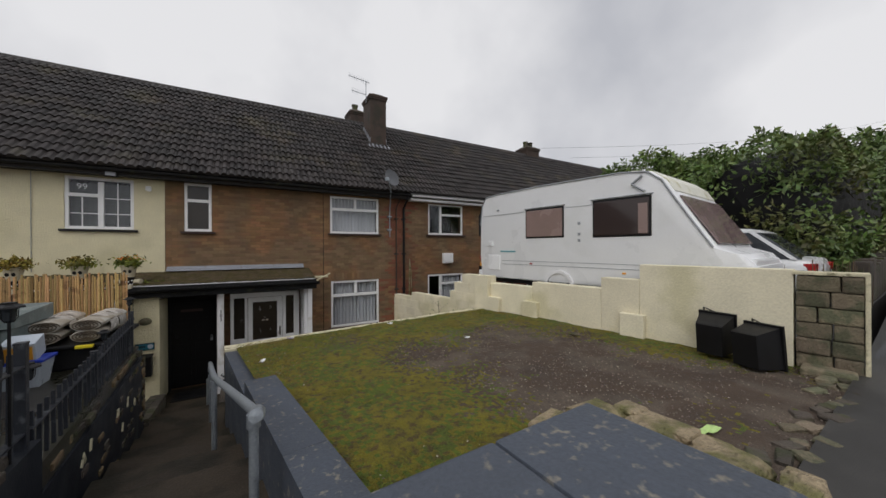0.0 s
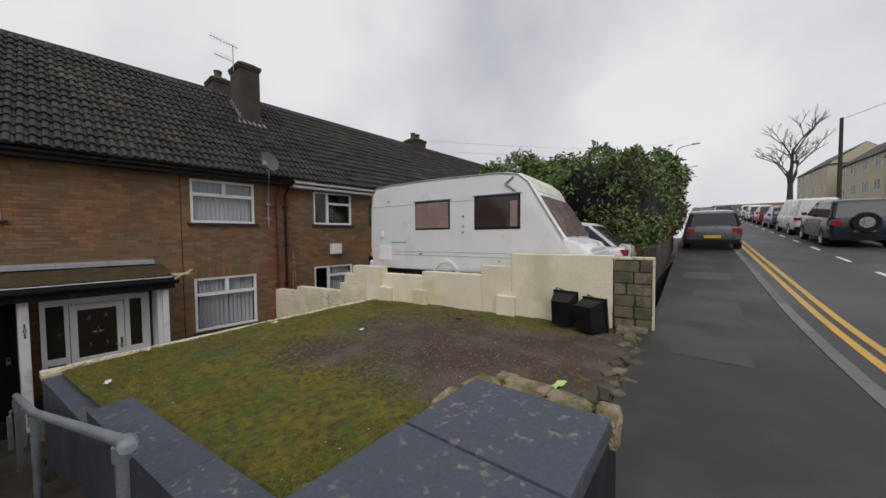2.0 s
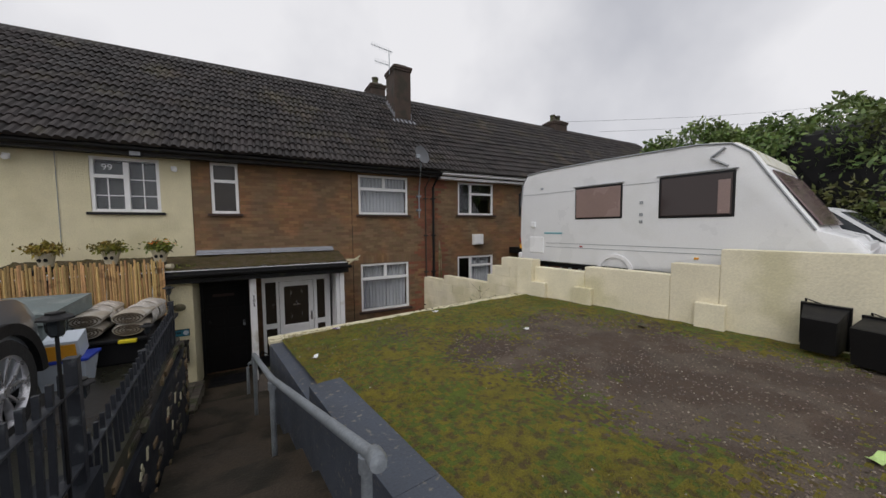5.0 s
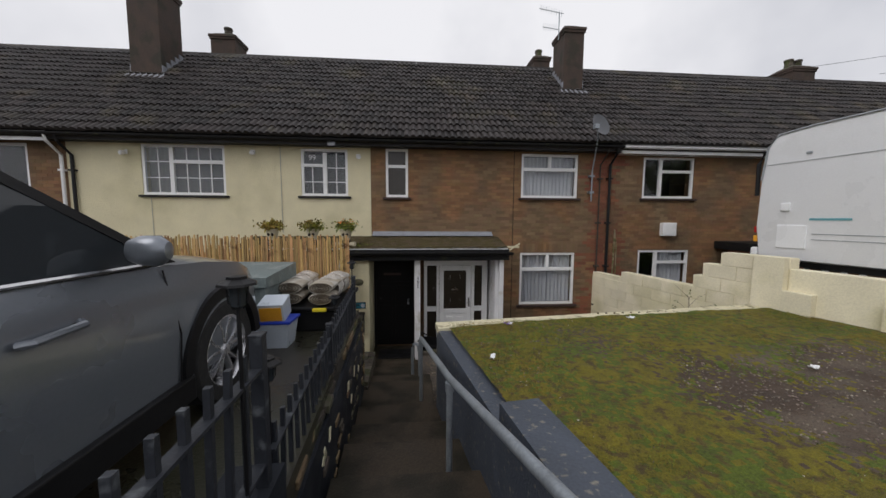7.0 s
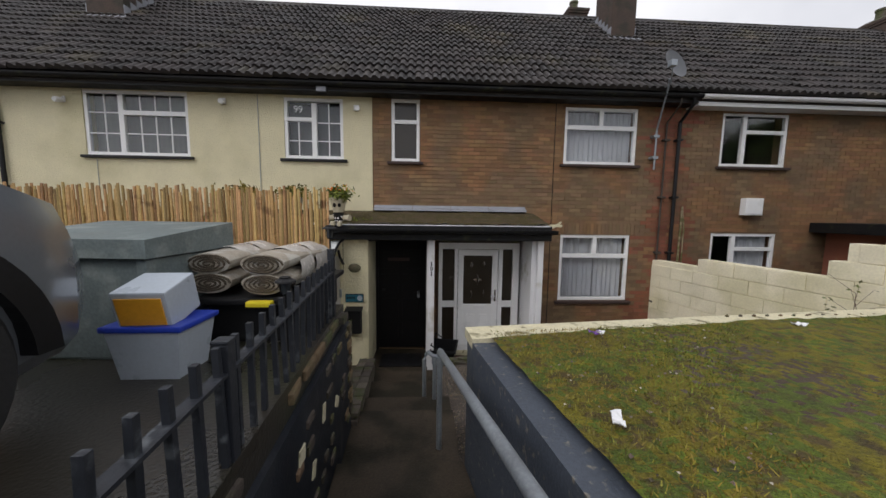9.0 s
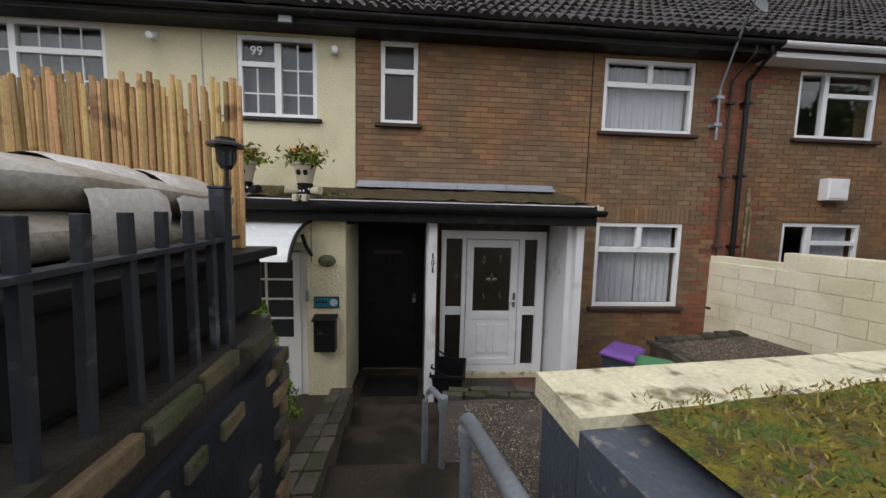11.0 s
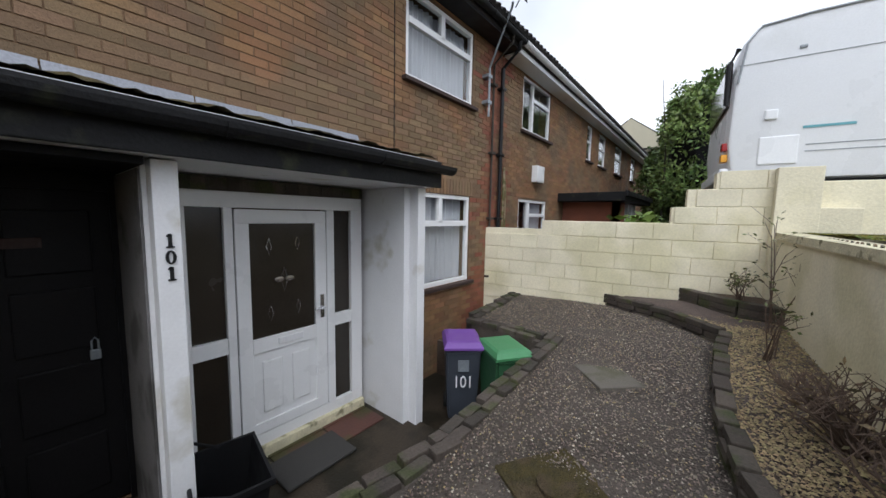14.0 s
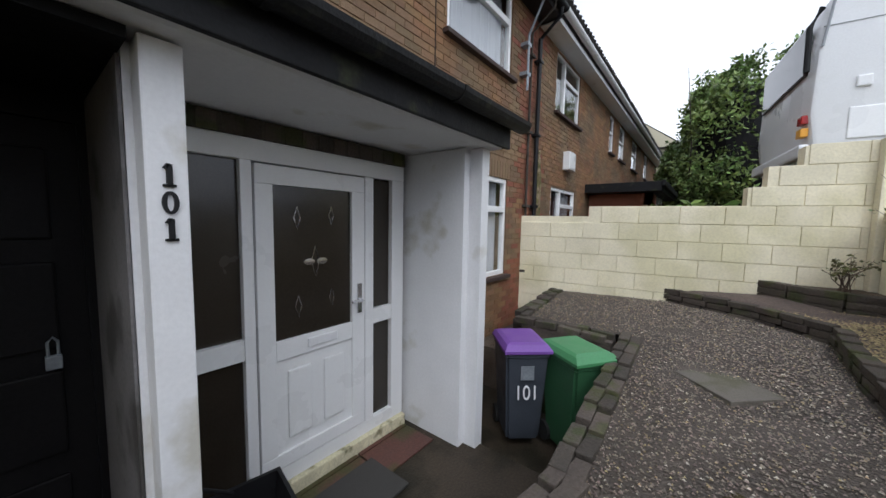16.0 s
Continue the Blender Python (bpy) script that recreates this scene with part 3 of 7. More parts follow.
TV, TF = tile_verts()
tile_me = bpy.data.meshes.new("roof_tile")
tile_me.from_pydata(TV, [], TF)
tile_me.materials.append(M_TILE)
rv, rf = [], []
ncourse = int(SLEN / GA)
made = 0
rng = random.Random(5)
for c in range(ncourse):
    o = Vector((0, EAVE_Y, EAVE_Z)) + SD * (c * GA)
    ncol = int((XR - XL) / TW)
    for i in range(ncol):
        x = XL + i * TW + (TW / 2 if c % 2 else 0)
        j = SNR * rng.uniform(-0.004, 0.012) + SD * rng.uniform(-.008, .008)
        if 0.3 < x < 6.0 and c < 14 and made < 300:
            ob = new("roof_tile", tile_me)
            ob.parent = roof
            ob.location = (x, o.y + j.y, o.z + j.z)
            made += 1
        else:
            b = len(rv)
            rv += [(x + a, o.y + y + j.y, o.z + z + j.z) for a, y, z in TV]
            rf += [tuple(b + q for q in f) for f in TF]
tagged(mesh_ob("roof_tiles", rv, rf, M_TILE, roof), kind="stuff")
bm = bm_new()
for i in range(int((XR - XL) / .45)):
    x = XL + i * .45
    loft(bm, [[(x + a, RIDGE_Y + math.sin(t) * .13, RIDGE_Z - .06 + math.cos(t) * .13) for t in (-1.6, -.8, 0, .8, 1.6)] for a in (0.0, .445)], close=False)
part("ridge_tiles", bm, M_TILE, roof)

# ---- gutters, fascia, pipes ----
def gutter(name, x0, x1, y, z, material, label, r=0.062):
    bm = bm_new()
    n = 8
    out = [(r * math.cos(math.pi + math.pi * k / n), r * math.sin(math.pi + math.pi * k / n)) for k in range(n + 1)]
    inn = [(a * .88, b * .88) for a, b in reversed(out)]
    loft(bm, [[(x, y + a, z + b) for a, b in out + inn] for x in (x0, x1)])
    for k in range(int((x1 - x0) / 1.0) + 1):
        x = min(x0 + k * 1.0, x1 - .03)
        loft(bm, [[(xx, y + a * 1.1, z + b * 1.1) for a, b in out + inn] for xx in (x, x + .03)])
    return tagged(part(name, bm, material), label, "gutter", kind="structure")


gutter("gutter_main", XL, 6.04, -0.38, 4.86, M_GUTTER, "black plastic roof gutter")
gutter("gutter_far", 6.04, XR, -0.38, 4.86, M_WHITE, "weathered white roof gutter of the next house")
bm = bm_new()
box(bm, XL, 6.04, -0.31, -0.28, 4.74, 4.92)
box(bm, XL, 6.04, -0.28, 0.0, 4.75, 4.78)
tagged(part("fascia", bm, M_BLACK), "black fascia and soffit under the eaves", "fascia", kind="structure")
bm = bm_new()
box(bm, 6.04, XR, -0.31, -0.28, 4.70, 4.92)
box(bm, 6.04, XR, -0.28, 0.0, 4.71, 4.74)
tagged(part("fascia_far", bm, M_WHITE), "white fascia under the eaves of the next house", "fascia", kind="structure")
bm = bm_new()
box(bm, -16, -6.7, -0.318, -0.313, 4.70, 4.90)
tagged(part("fascia_near", bm, M_WHITE), "white fascia board further down the terrace", "fascia", kind="structure")


def downpipe(x, z0, material, label, y=-0.07, r=0.034):
    bm = bm_new()
    tube(bm, [(x, -0.38, 4.82), (x, -0.36, 4.7), (x, y, 4.45), (x, y, z0)], r, 10)
    for z in (4.1, 3.0, 1.9, 0.9):
        if z > z0:
            box(bm, x - .06, x + .06, y - .045, 0, z, z + .04, 0.005)
    return tagged(part("drainpipe", bm, material, smooth=True), label, "drainpipe", group="drainpipes", kind="structure")


downpipe(5.9, 0.1, M_BLACK, "black plastic drainpipe on the brick wall")
downpipe(5.66, 0.1, M_BARK, "thin dark cable conduit down the brick wall", -.04, .018)
downpipe(-6.66, 0.3, M_WHITE, "cream painted drainpipe beside the brick wall")
downpipe(-6.45, 0.3, M_BLACK, "black drainpipe at the edge of the cream wall")
bm = bm_new()
tube(bm, [(6.12, -.03, 2.85), (6.10, -.04, 1.2), (6.13, -.04, 0.4)], 0.02, 8)
tagged(part("cable", bm, M_BROKEN), "pale loose cable hanging on the brick wall", "cable")
bm = bm_new()
tube(bm, [(6.12, -.03, 2.85), (6.17, -.05, 2.4), (6.17, -.05, 0.9)], 0.014, 8)
tagged(part("cable", bm, M_BROKEN), "thin pale cable hanging on the brick wall", "cable")


# ---- windows ----
def window(name, x0, x1, z0, z1, label, bars, y=0.05, glass=None, inside=None, sillmat=None, glazing=(), sill=True):
    """A white framed window. bars: upright or level members as (axis, place, from, to); glazing: thin bars."""
    w = tagged(thing(name, label, "window", pose(0, 0, 0)), kind="structure")
    bm = bm_new()
    f = 0.06
    box(bm, x0, x1, y - .035, y + .035, z0, z0 + f, .006)
    box(bm, x0, x1, y - .035, y + .035, z1 - f, z1, .006)
    box(bm, x0, x0 + f, y - .033, y + .033, z0 + f, z1 - f, .006)
    box(bm, x1 - f, x1, y - .033, y + .033, z0 + f, z1 - f, .006)
    part("window_frame", bm, M_UPVC, w)
    for ax, at, a, b, th in bars:
        bm = bm_new()
        if ax == 'x':
            box(bm, at - th / 2, at + th / 2, y - .04, y + .03, a, b, .006)
        else:
            box(bm, a, b, y - .04, y + .03, at - th / 2, at + th / 2, .006)
        part("window_bar", bm, M_UPVC, w)
    for ax, at, a, b in glazing:
        bm = bm_new()
        if ax == 'x':
            box(bm, at - .009, at + .009, y - .012, y + .012, a, b)
        else:
            box(bm, a, b, y - .0118, y + .0118, at - .009, at + .009)
        part("glazing_bar", bm, M_UPVC, w)
    bm = bm_new()
    box(bm, x0 + .03, x1 - .03, y - .004, y + .004, z0 + .03, z1 - .03)
    g = part("pane", bm, glass or M_PANE, w)
    g.visible_shadow = False
    if sill:
        bm = bm_new()
        box(bm, x0 - .07, x1 + .07, -0.075, 0.02, z0 - .055, z0 - .004, .008)
        part("window_sill", bm, sillmat or M_SILL, w)
    # Near-black panel takes the place of the unlit room's shade.
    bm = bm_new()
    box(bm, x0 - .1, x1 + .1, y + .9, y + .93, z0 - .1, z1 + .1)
    part("room_behind", bm, M_BLACKDOOR_SHADE, w, "near-black panel standing in for the unlit room behind the glass")
    if inside:
        for (a, b, c, d, mt, wav) in inside:
            bm = bm_new()
            n = max(8, int((b - a) / .02))
            top = [bm.verts.new((a + (b - a) * i / n, y + .1 + wav * math.sin(i * 1.3) + wav * .6 * math.sin(i * .47), d)) for i in range(n + 1)]
            bot = [bm.verts.new((v.co.x, v.co.y, c)) for v in top]
            for i in range(n):
                bm.faces.new((top[i], top[i + 1], bot[i + 1], bot[i]))
            part("curtain", bm, mt, w, "gathered net curtain", smooth=True)
    return w


M_PANE = glassmat("window_glass", (0.85, 0.88, 0.88), 0.03, trans=1.0)
window("window_1", 0.35, 0.88, 3.61, 4.75, "narrow white upvc window with obscured glass", [('z', 4.34, .41, .82, .07)], glass=M_OBSC)
window("window_2", 3.66, 5.1, 3.63, 4.7, "white upvc bedroom window with net curtains", [('z', 4.33, 3.72, 5.04, .08), ('x', 4.38, 4.33, 4.64, .08)],
       inside=[(3.72, 5.04, 3.66, 4.64, M_NET, .02)])
window("window_3", 3.68, 5.1, 0.93, 2.26, "white upvc living room window with net curtains", [('z', 1.84, 3.74, 5.04, .08), ('x', 4.39, 1.84, 2.2, .08)],
       inside=[(3.74, 4.45, 0.98, 2.2, M_NET, .03), (4.45, 5.04, 0.98, 2.2, M_NET, .025)])
window("window_4", -1.6, -0.53, 3.62, 4.71, "white upvc window with glazing bars and blind", [('x', -1.06, 3.63, 4.62, .09), ('z', 4.33, -1.6, -1.1, .07)], y=0.03, sillmat=M_BLACK,
       inside=[(-1.6, -.6, 3.62, 4.6, M_BLIND, .002)],
       glazing=[('x', -1.35, 3.63, 4.3), ('z', 3.95, -1.6, -1.1), ('x', -.8, 3.63, 4.62), ('z', 3.95, -1.02, -.59), ('z', 4.28, -1.02, -.59)])
window("window_5", -5.07, -3.28, 3.61, 4.74, "wide white upvc window with glazing bars and blinds", [('x', -4.44, 3.67, 4.68, .09), ('z', 4.36, -4.4, -3.34, .08)], y=0.03, sillmat=M_BLACK,
       inside=[(-5.0, -3.35, 3.66, 4.7, M_BLIND, .002)],
       glazing=[('x', -4.74, 3.67, 4.68), ('z', 4.0, -5.01, -4.49), ('z', 4.36, -5.01, -4.49)] + [('x', -4.13 + .26 * i, 3.67, 4.68) for i in range(3)] + [('z', 4.0, -4.4, -3.34)])
window("window_6", 6.82, 8.2, 3.65, 4.69, "white upvc window of the next house", [('x', 7.3, 3.71, 4.63, .08), ('z', 4.33, 7.34, 8.14, .07)])
window("window_7", 6.8, 8.2, 1.3, 2.32, "white upvc ground floor window of the next house", [('x', 7.3, 1.36, 2.26, .08), ('z', 2.0, 7.34, 8.14, .07)],
       inside=[(7.34, 8.1, 1.36, 2.25, M_NET, .02)])
for i, (a, b) in enumerate(((11.0, 11.5), (12.3, 13.1), (14.5, 15.6), (17.5, 18.4))):
    window("window_%d" % (8 + i), a, b, 3.65, 4.65, "white upvc window of a house further along", [('z', 4.2, a + .06, b - .06, .06)])
window("window_12", -9.0, -7.4, 3.55, 4.7, "white upvc window of the house further down", [('x', -8.2, 3.6, 4.6, .08)])
window("window_13", -13, -11.4, 3.55, 4.7, "white upvc window of the house further down", [('x', -12.2, 3.6, 4.6, .08)])

# ---- chimneys ----
def chimney(x0, x1, y0, y1, z0, z1, label, pots=0):
    c = thing("chimney", label, "chimney")
    bm = bm_new()
    box(bm, x0, x1, y0, y1, z0, z1 - .12, .01)
    box(bm, x0 - .03, x1 + .03, y0 - .03, y1 + .03, z1 - .27, z1 - .2, .008)
    box(bm, x0 - .05, x1 + .05, y0 - .05, y1 + .05, z1 - .199, z1 - .121, .008)
    part("chimney_body", bm, M_CHIMNEY, c)
    bm = bm_new()
    loft(bm, [[(x0 - .02, y0 - .02, z1 - .12), (x1 + .02, y0 - .02, z1 - .12), (x1 + .02, y1 + .02, z1 - .12), (x0 - .02, y1 + .02, z1 - .12)],
              [(x0 + .15, y0 + .15, z1), (x1 - .15, y0 + .15, z1), (x1 - .15, y1 - .15, z1), (x0 + .15, y1 - .15, z1)]])
    part("flaunching", bm, M_DARKBRICK, c)
    for k in range(pots):
        bm = bm_new()
        lathe(bm, [(.13, z1 - .05), (.12, z1 + .2), (.14, z1 + .22), (.14, z1 + .28), (.1, z1 + .28)], 14, pose((x0 + x1) / 2 + (k - (pots - 1) / 2) * .35, (y0 + y1) / 2, 0))
        part("chimney_pot", bm, M_DARKBRICK, c)
    if y0 > 3:
        return c
    bm = bm_new()
    zz = EAVE_Z + (y0 - .12 - EAVE_Y) * SD.z / SD.y
    loft(bm, [[(x0 - .14, y0 - .2, zz - .05), (x1 + .14, y0 - .2, zz - .05), (x1 + .14, y0 - .2, zz - .0), (x0 - .14, y0 - .2, zz - .0)],
              [(x0 - .06, y0 + .02, zz + .12), (x1 + .06, y0 + .02, zz + .12), (x1 + .06, y0 + .02, zz + .2), (x0 - .06, y0 + .02, zz + .2)]])
    part("apron_flashing", bm, M_LEAD, c)
    for sx in (x0 - .018, x1 + .002):
        for q in range(5):
            yy = y0 + q * (y1 - y0) / 5
            za = EAVE_Z + (yy - EAVE_Y) * SD.z / SD.y
            bm = bm_new()
            box(bm, sx, sx + .016, yy, yy + (y1 - y0) / 5 - .008, za - .05, za + .3)
            part("step_flashing", bm, M_LEAD, c)
    return c


chimney(5.52, 6.12, 2.0, 2.85, 6.2, 8.95, "tall dark brick chimney with lead flashing")
chimney(-6.68, -5.88, 2.0, 2.9, 5.9, 9.6, "broad dark brick chimney with lead flashing")
chimney(5.5, 6.1, 4.6, 5.4, 6.0, 9.3, "dark brick chimney behind the ridge", 1)
chimney(-5.9, -5.1, 4.4, 5.2, 6.0, 9.45, "mossy brick chimney behind the ridge", 1)
chimney(14.6, 15.5, 3.3, 4.1, 7.4, 8.75, "far brick chimney with pots on the ridge", 2)
bm = bm_new()
tube(bm, [(5.45, 2.3, 8.6), (5.45, 2.3, 9.4)], .015, 6)
tube(bm, [(4.75, 2.1, 9.36), (5.6, 2.35, 9.40)], .01, 6)
for i in range(9):
    tube(bm, [(4.80 + .09 * i, 2.10 + .025 * i, 9.28), (4.80 + .09 * i, 2.10 + .025 * i, 9.46)], .005, 4)
tube(bm, [(4.9, 2.2, 8.9), (5.45, 2.3, 8.9)], .01, 6)
for i in range(8):
    tube(bm, [(4.92 + .06 * i, 2.2, 8.8), (4.92 + .06 * i, 2.2, 9.0)], .004, 4)
tagged(part("tv_aerial", bm, M_GALV), "metal television aerial on the chimney", "aerial")

# ---- canopy over the two front doors ----
CX0, CX1, CY, CZ = -2.7, 3.08, -1.02, 2.39
can = tagged(thing("porch_canopy", "mossy lean-to canopy over the front doors", "canopy"), kind="structure")
bm = bm_new()
loft(bm, [[(x, 0.01, 2.36), (x, 0.01, 2.65), (x, CY, CZ + .06), (x, CY, CZ - .16), (x, CY + .04, CZ - .18), (x, -0.05, CZ - .18)] for x in (CX0, CX1)])
part("canopy_deck", bm, M_WHITE, can)
bm = bm_new()
box(bm, CX0 - .01, CX1 + .02, CY - .035, CY - .004, CZ - .185, CZ + .05, .006)
box(bm, CX1 + .004, CX1 + .03, CY, 0, CZ - .17, CZ + .06)
part("fascia_board", bm, M_GUTTER, can)
g = gutter("canopy_gutter", CX0, CX1 + .08, CY - .105, CZ - .005, M_GUTTER, "black plastic gutter along the canopy", .068)
# Black sheet added under the canopy to darken the side door's recess.
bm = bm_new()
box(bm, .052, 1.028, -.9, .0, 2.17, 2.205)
part("dark_soffit", bm, M_BLACKDOOR_SHADE, can, "black boarding added to deepen the shade over the side door")
bm = bm_new()
rng = random.Random(2)
nx, ny = 150, 14
gv = []
for j in range(ny + 1):
    for i in range(nx + 1):
        x, y = CX0 + (CX1 - CX0) * i / nx, -0.02 + (CY + .02) * j / ny
        zz = 2.665 + (CZ + .075 - 2.665) * j / ny
        hmp = max(0, noise.noise(Vector((x * 5, y * 5, 0)))) * .035 + rng.uniform(0, .016)
        gv.append(bm.verts.new((x, y, zz + hmp)))
for j in range(ny):
    for i in range(nx):
        k0 = j * (nx + 1) + i
        bm.faces.new((gv[k0], gv[k0 + 1], gv[k0 + nx + 2], gv[k0 + nx + 1]))
part("moss_cover", bm, M_MOSS, can, "thick moss and dead leaves")
bm = bm_new()
for i in range(4):
    a = .03 + i * .73
    loft(bm, [[(x, -.012, 2.79), (x, -.03, 2.74), (x, -.12, 2.72), (x, -.13, 2.69), (x, -.012, 2.68)] for x in (a, a + .72)])
part("lead_flashing", bm, M_LEAD, can)
# porch sides
bm = bm_new()
box(bm, 2.85, 2.95, -.82, 0.0, -.12, 2.2)
tagged(part("porch_panel", bm, M_WHITE), "white boarded side panel of the porch", "porch side", kind="structure")
bm = bm_new()
box(bm, 2.92, 3.02, -.93, -.82, -.14, 2.2, .006)
tagged(part("porch_post", bm, M_WHITE), "white painted timber post of the porch", "post", group="porch posts", kind="structure")
bm = bm_new()
box(bm, 1.05, 1.16, -.90, -.79, -.12, 2.2, .006)
pp = tagged(part("porch_post", bm, M_WHITE), "white painted timber post with black house number", "post", group="porch posts", kind="structure")
for i, ch in enumerate("101"):
    bm = bm_new()
    zc = 1.795 - i * .085
    if ch == "1":
        box(bm, 1.101, 1.117, -.909, -.899, zc - .034, zc + .034, .001)
        box(bm, 1.092, 1.126, -.909, -.899, zc - .036, zc - .028, .001)
        loft(bm, [[(1.092, q, zc + .022), (1.102, q, zc + .036), (1.112, q, zc + .036), (1.102, q, zc + .018)] for q in (-.909, -.899)])
    else:
        loft(bm, [[(1.109 + a * math.cos(t), q, zc + b * math.sin(t)) for t in [k * math.tau / 24 for k in range(25)]] for a, b, q in ((.022, .036, -.899), (.022, .036, -.909), (.009, .028, -.909), (.009, .028, -.899))], close=False)
    part("house_number", bm, M_BLACK, pp)
bm = bm_new()
box(bm, 1.03, 1.09, -.79, 0.02, -.12, 2.2)
pt = tagged(part("porch_partition", bm, M_WHITE), "grey-white partition between the two porches", "porch side", kind="structure")
# Added grey sheet paints the recess's shade onto the partition's side-door face.
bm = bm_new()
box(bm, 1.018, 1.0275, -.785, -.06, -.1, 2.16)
part("dark_lining", bm, M_SHADE_GREY, pt, "dark grey sheet standing in for shade on the partition's side-door face")

# ---- white front door with side lights ----
FX0, FX1, FZ0, FZ1, FY = 1.26, 2.80, 0.0, 2.1, -.2
d = tagged(thing("door_1", "white upvc front door with leaded glass and side lights", "door"), kind="structure")
bm = bm_new()
for a, b, c, e in ((FX0, FX1, 1.98, FZ1), (FX0, FX1, FZ0, .1), (FX0, FX0 + .07, .1, 1.98), (FX1 - .13, FX1, .1, 1.98), (1.56, 1.62, .1, 1.98), (2.40, 2.48, .1, 1.98)):
    box(bm, a, b, FY - .05, FY + .05, c, e, .005)
for a, b in ((FX0 + .07, 1.56), (2.48, FX1 - .13)):
    box(bm, a, b, FY - .045, FY + .045, .86, .98, .005)
part("door_frame", bm, M_UPVC, d)
leaf = bm_new()
for a, b, c, e in ((1.63, 2.39, 1.86, 1.97), (1.63, 2.39, .11, .2), (1.63, 1.73, .2, 1.86), (2.28, 2.39, .2, 1.86), (1.73, 2.28, .80, .92)):
    box(leaf, a, b, FY - .055, FY - .005, c, e, .004)
box(leaf, 1.73, 2.28, FY - .04, FY - .005, .2, .8)
for a in (1.80, 2.05):
    box(leaf, a, a + .16, FY - .055, FY - .038, .28, .72, .012)
lf = part("door_leaf", leaf, M_UPVC, d)
bm = bm_new()
box(bm, 1.732, 2.278, FY - .03, FY - .015, .92, 1.86)
part("door_glass", bm, M_OBSC, lf)
bm = bm_new()
cx, cz = 2.005, 1.39
for px, pz, r in ((cx, cz, .1), (cx - .12, cz + .28, .07), (cx + .12, cz + .3, .06), (cx - .12, cz - .28, .07), (cx + .12, cz - .26, .06)):
    pts = [(px, FY - .033, pz + r), (px + r * .3, FY - .033, pz), (px, FY - .033, pz - r), (px - r * .3, FY - .033, pz), (px, FY - .033, pz + r)]
    tube(bm, pts, .003, 5)
for s in (-1, 1):
    lathe(bm, [(.0, -.006), (.04, -.004), (.04, .004), (.0, .006)], 10, pose(cx + s * .045, FY - .036, cz, 90) @ Matrix.Diagonal((1, .55, 1, 1)))
part("leaded_motif", bm, M_CHROME, lf)
bm = bm_new()
box(bm, 1.93, 2.15, FY - .065, FY - .05, .835, .895, .006)
part("letterbox", bm, M_WHITE, lf)
bm = bm_new()
box(bm, 2.32, 2.36, FY - .066, FY - .05, .98, 1.2, .004)
tube(bm, [(2.34, FY - .06, 1.08), (2.34, FY - .1, 1.08), (2.25, FY - .1, 1.08)], .01, 8)
part("door_handle", bm, M_CHROME, lf)
for a, b, c, e in ((FX0 + .07, 1.56, .1, .86), (FX0 + .07, 1.56, .98, 1.98), (2.48, FX1 - .13, .1, .86), (2.48, FX1 - .13, .98, 1.98)):
    bm = bm_new()
    box(bm, a, b, FY - .01, FY + .01, c, e)
    part("side_pane", bm, M_OBSC, d)
bm = bm_new()
box(bm, FX0, FX1, FY - .06, 0.0, 2.1, 2.2)
for i in range(14):
    box(bm, FX0 + i * .109, FX0 + i * .109 + .085, FY - .066, FY - .05, 2.1, 2.2)
part("brick_lintel", bm, M_DARKBRICK, d, "dark brick soldier course over the door")
bm = bm_new()
box(bm, FX0, FX1, FY - .09, 0.02, -.12, 0.0, .01)
part("threshold", bm, M_CREAMCAP, d, "cream painted crumbling threshold")

# ---- black side door ----
d = tagged(thing("door_2", "black painted panelled side door with padlock", "door"), kind="structure")
bm = bm_new()
box(bm, .06, 1.02, -.02, .03, -.02, 2.06, .004)
for i in range(2):
    for j in range(4):
        box(bm, .14 + i * .42, .48 + i * .42, -.035, -.018, .12 + j * .48, .5 + j * .48, .01)
part("door_leaf", bm, M_BLACKDOOR_SHADE, d)
bm = bm_new()
box(bm, .05, .1, -.05, .03, -.05, 2.2)
box(bm, .99, 1.03, -.05, .03, -.05, 2.2)
box(bm, .1, .99, -.05, .03, 2.06, 2.2)
part("door_frame", bm, M_BLACKDOOR_SHADE, d)
bm = bm_new()
tube(bm, [(.86, -.06, 1.06), (.86, -.06, 1.12), (.875, -.06, 1.14), (.89, -.06, 1.12), (.89, -.06, 1.06)], .006, 6)
box(bm, .85, .9, -.075, -.045, 1.0, 1.06, .005)
part("padlock", bm, M_GALV, d)
bm = bm_new()
lathe(bm, [(.03, 0), (.03, .02), (.015, .05), (.025, .07), (.0, .08)], 12, pose(.2, -.03, 1.15, 90))
part("door_knob", bm, M_BLACK, d)
bm = bm_new()
box(bm, .28, .7, -.04, -.02, 1.72, 1.78, .003)
part("name_plate", bm, M_SILL, d)

# ---- cream porch of the neighbour ----
bm = bm_new()
box(bm, -.42, .05, -.90, 0.0, -.3, 2.2, .015)
box(bm, -2.7, -2.2, -.90, 0.0, -.3, 2.2, .015)
box(bm, -2.2, -.42, -.90, -.3, 1.92, 2.2)
tagged(part("porch_pier", bm, M_CREAM), "cream rough-rendered porch pier", "pier", kind="structure")
d = tagged(thing("door_3", "white upvc door with glazing bars and number", "door"), kind="structure")
bm = bm_new()
for a, b, c, e in ((-2.2, -.44, 1.82, 1.92), (-2.2, -2.1, -.1, 1.82), (-.55, -.44, -.1, 1.82), (-1.52, -1.40, -.1, 1.82)):
    box(bm, a, b, -.72, -.64, c, e, .005)
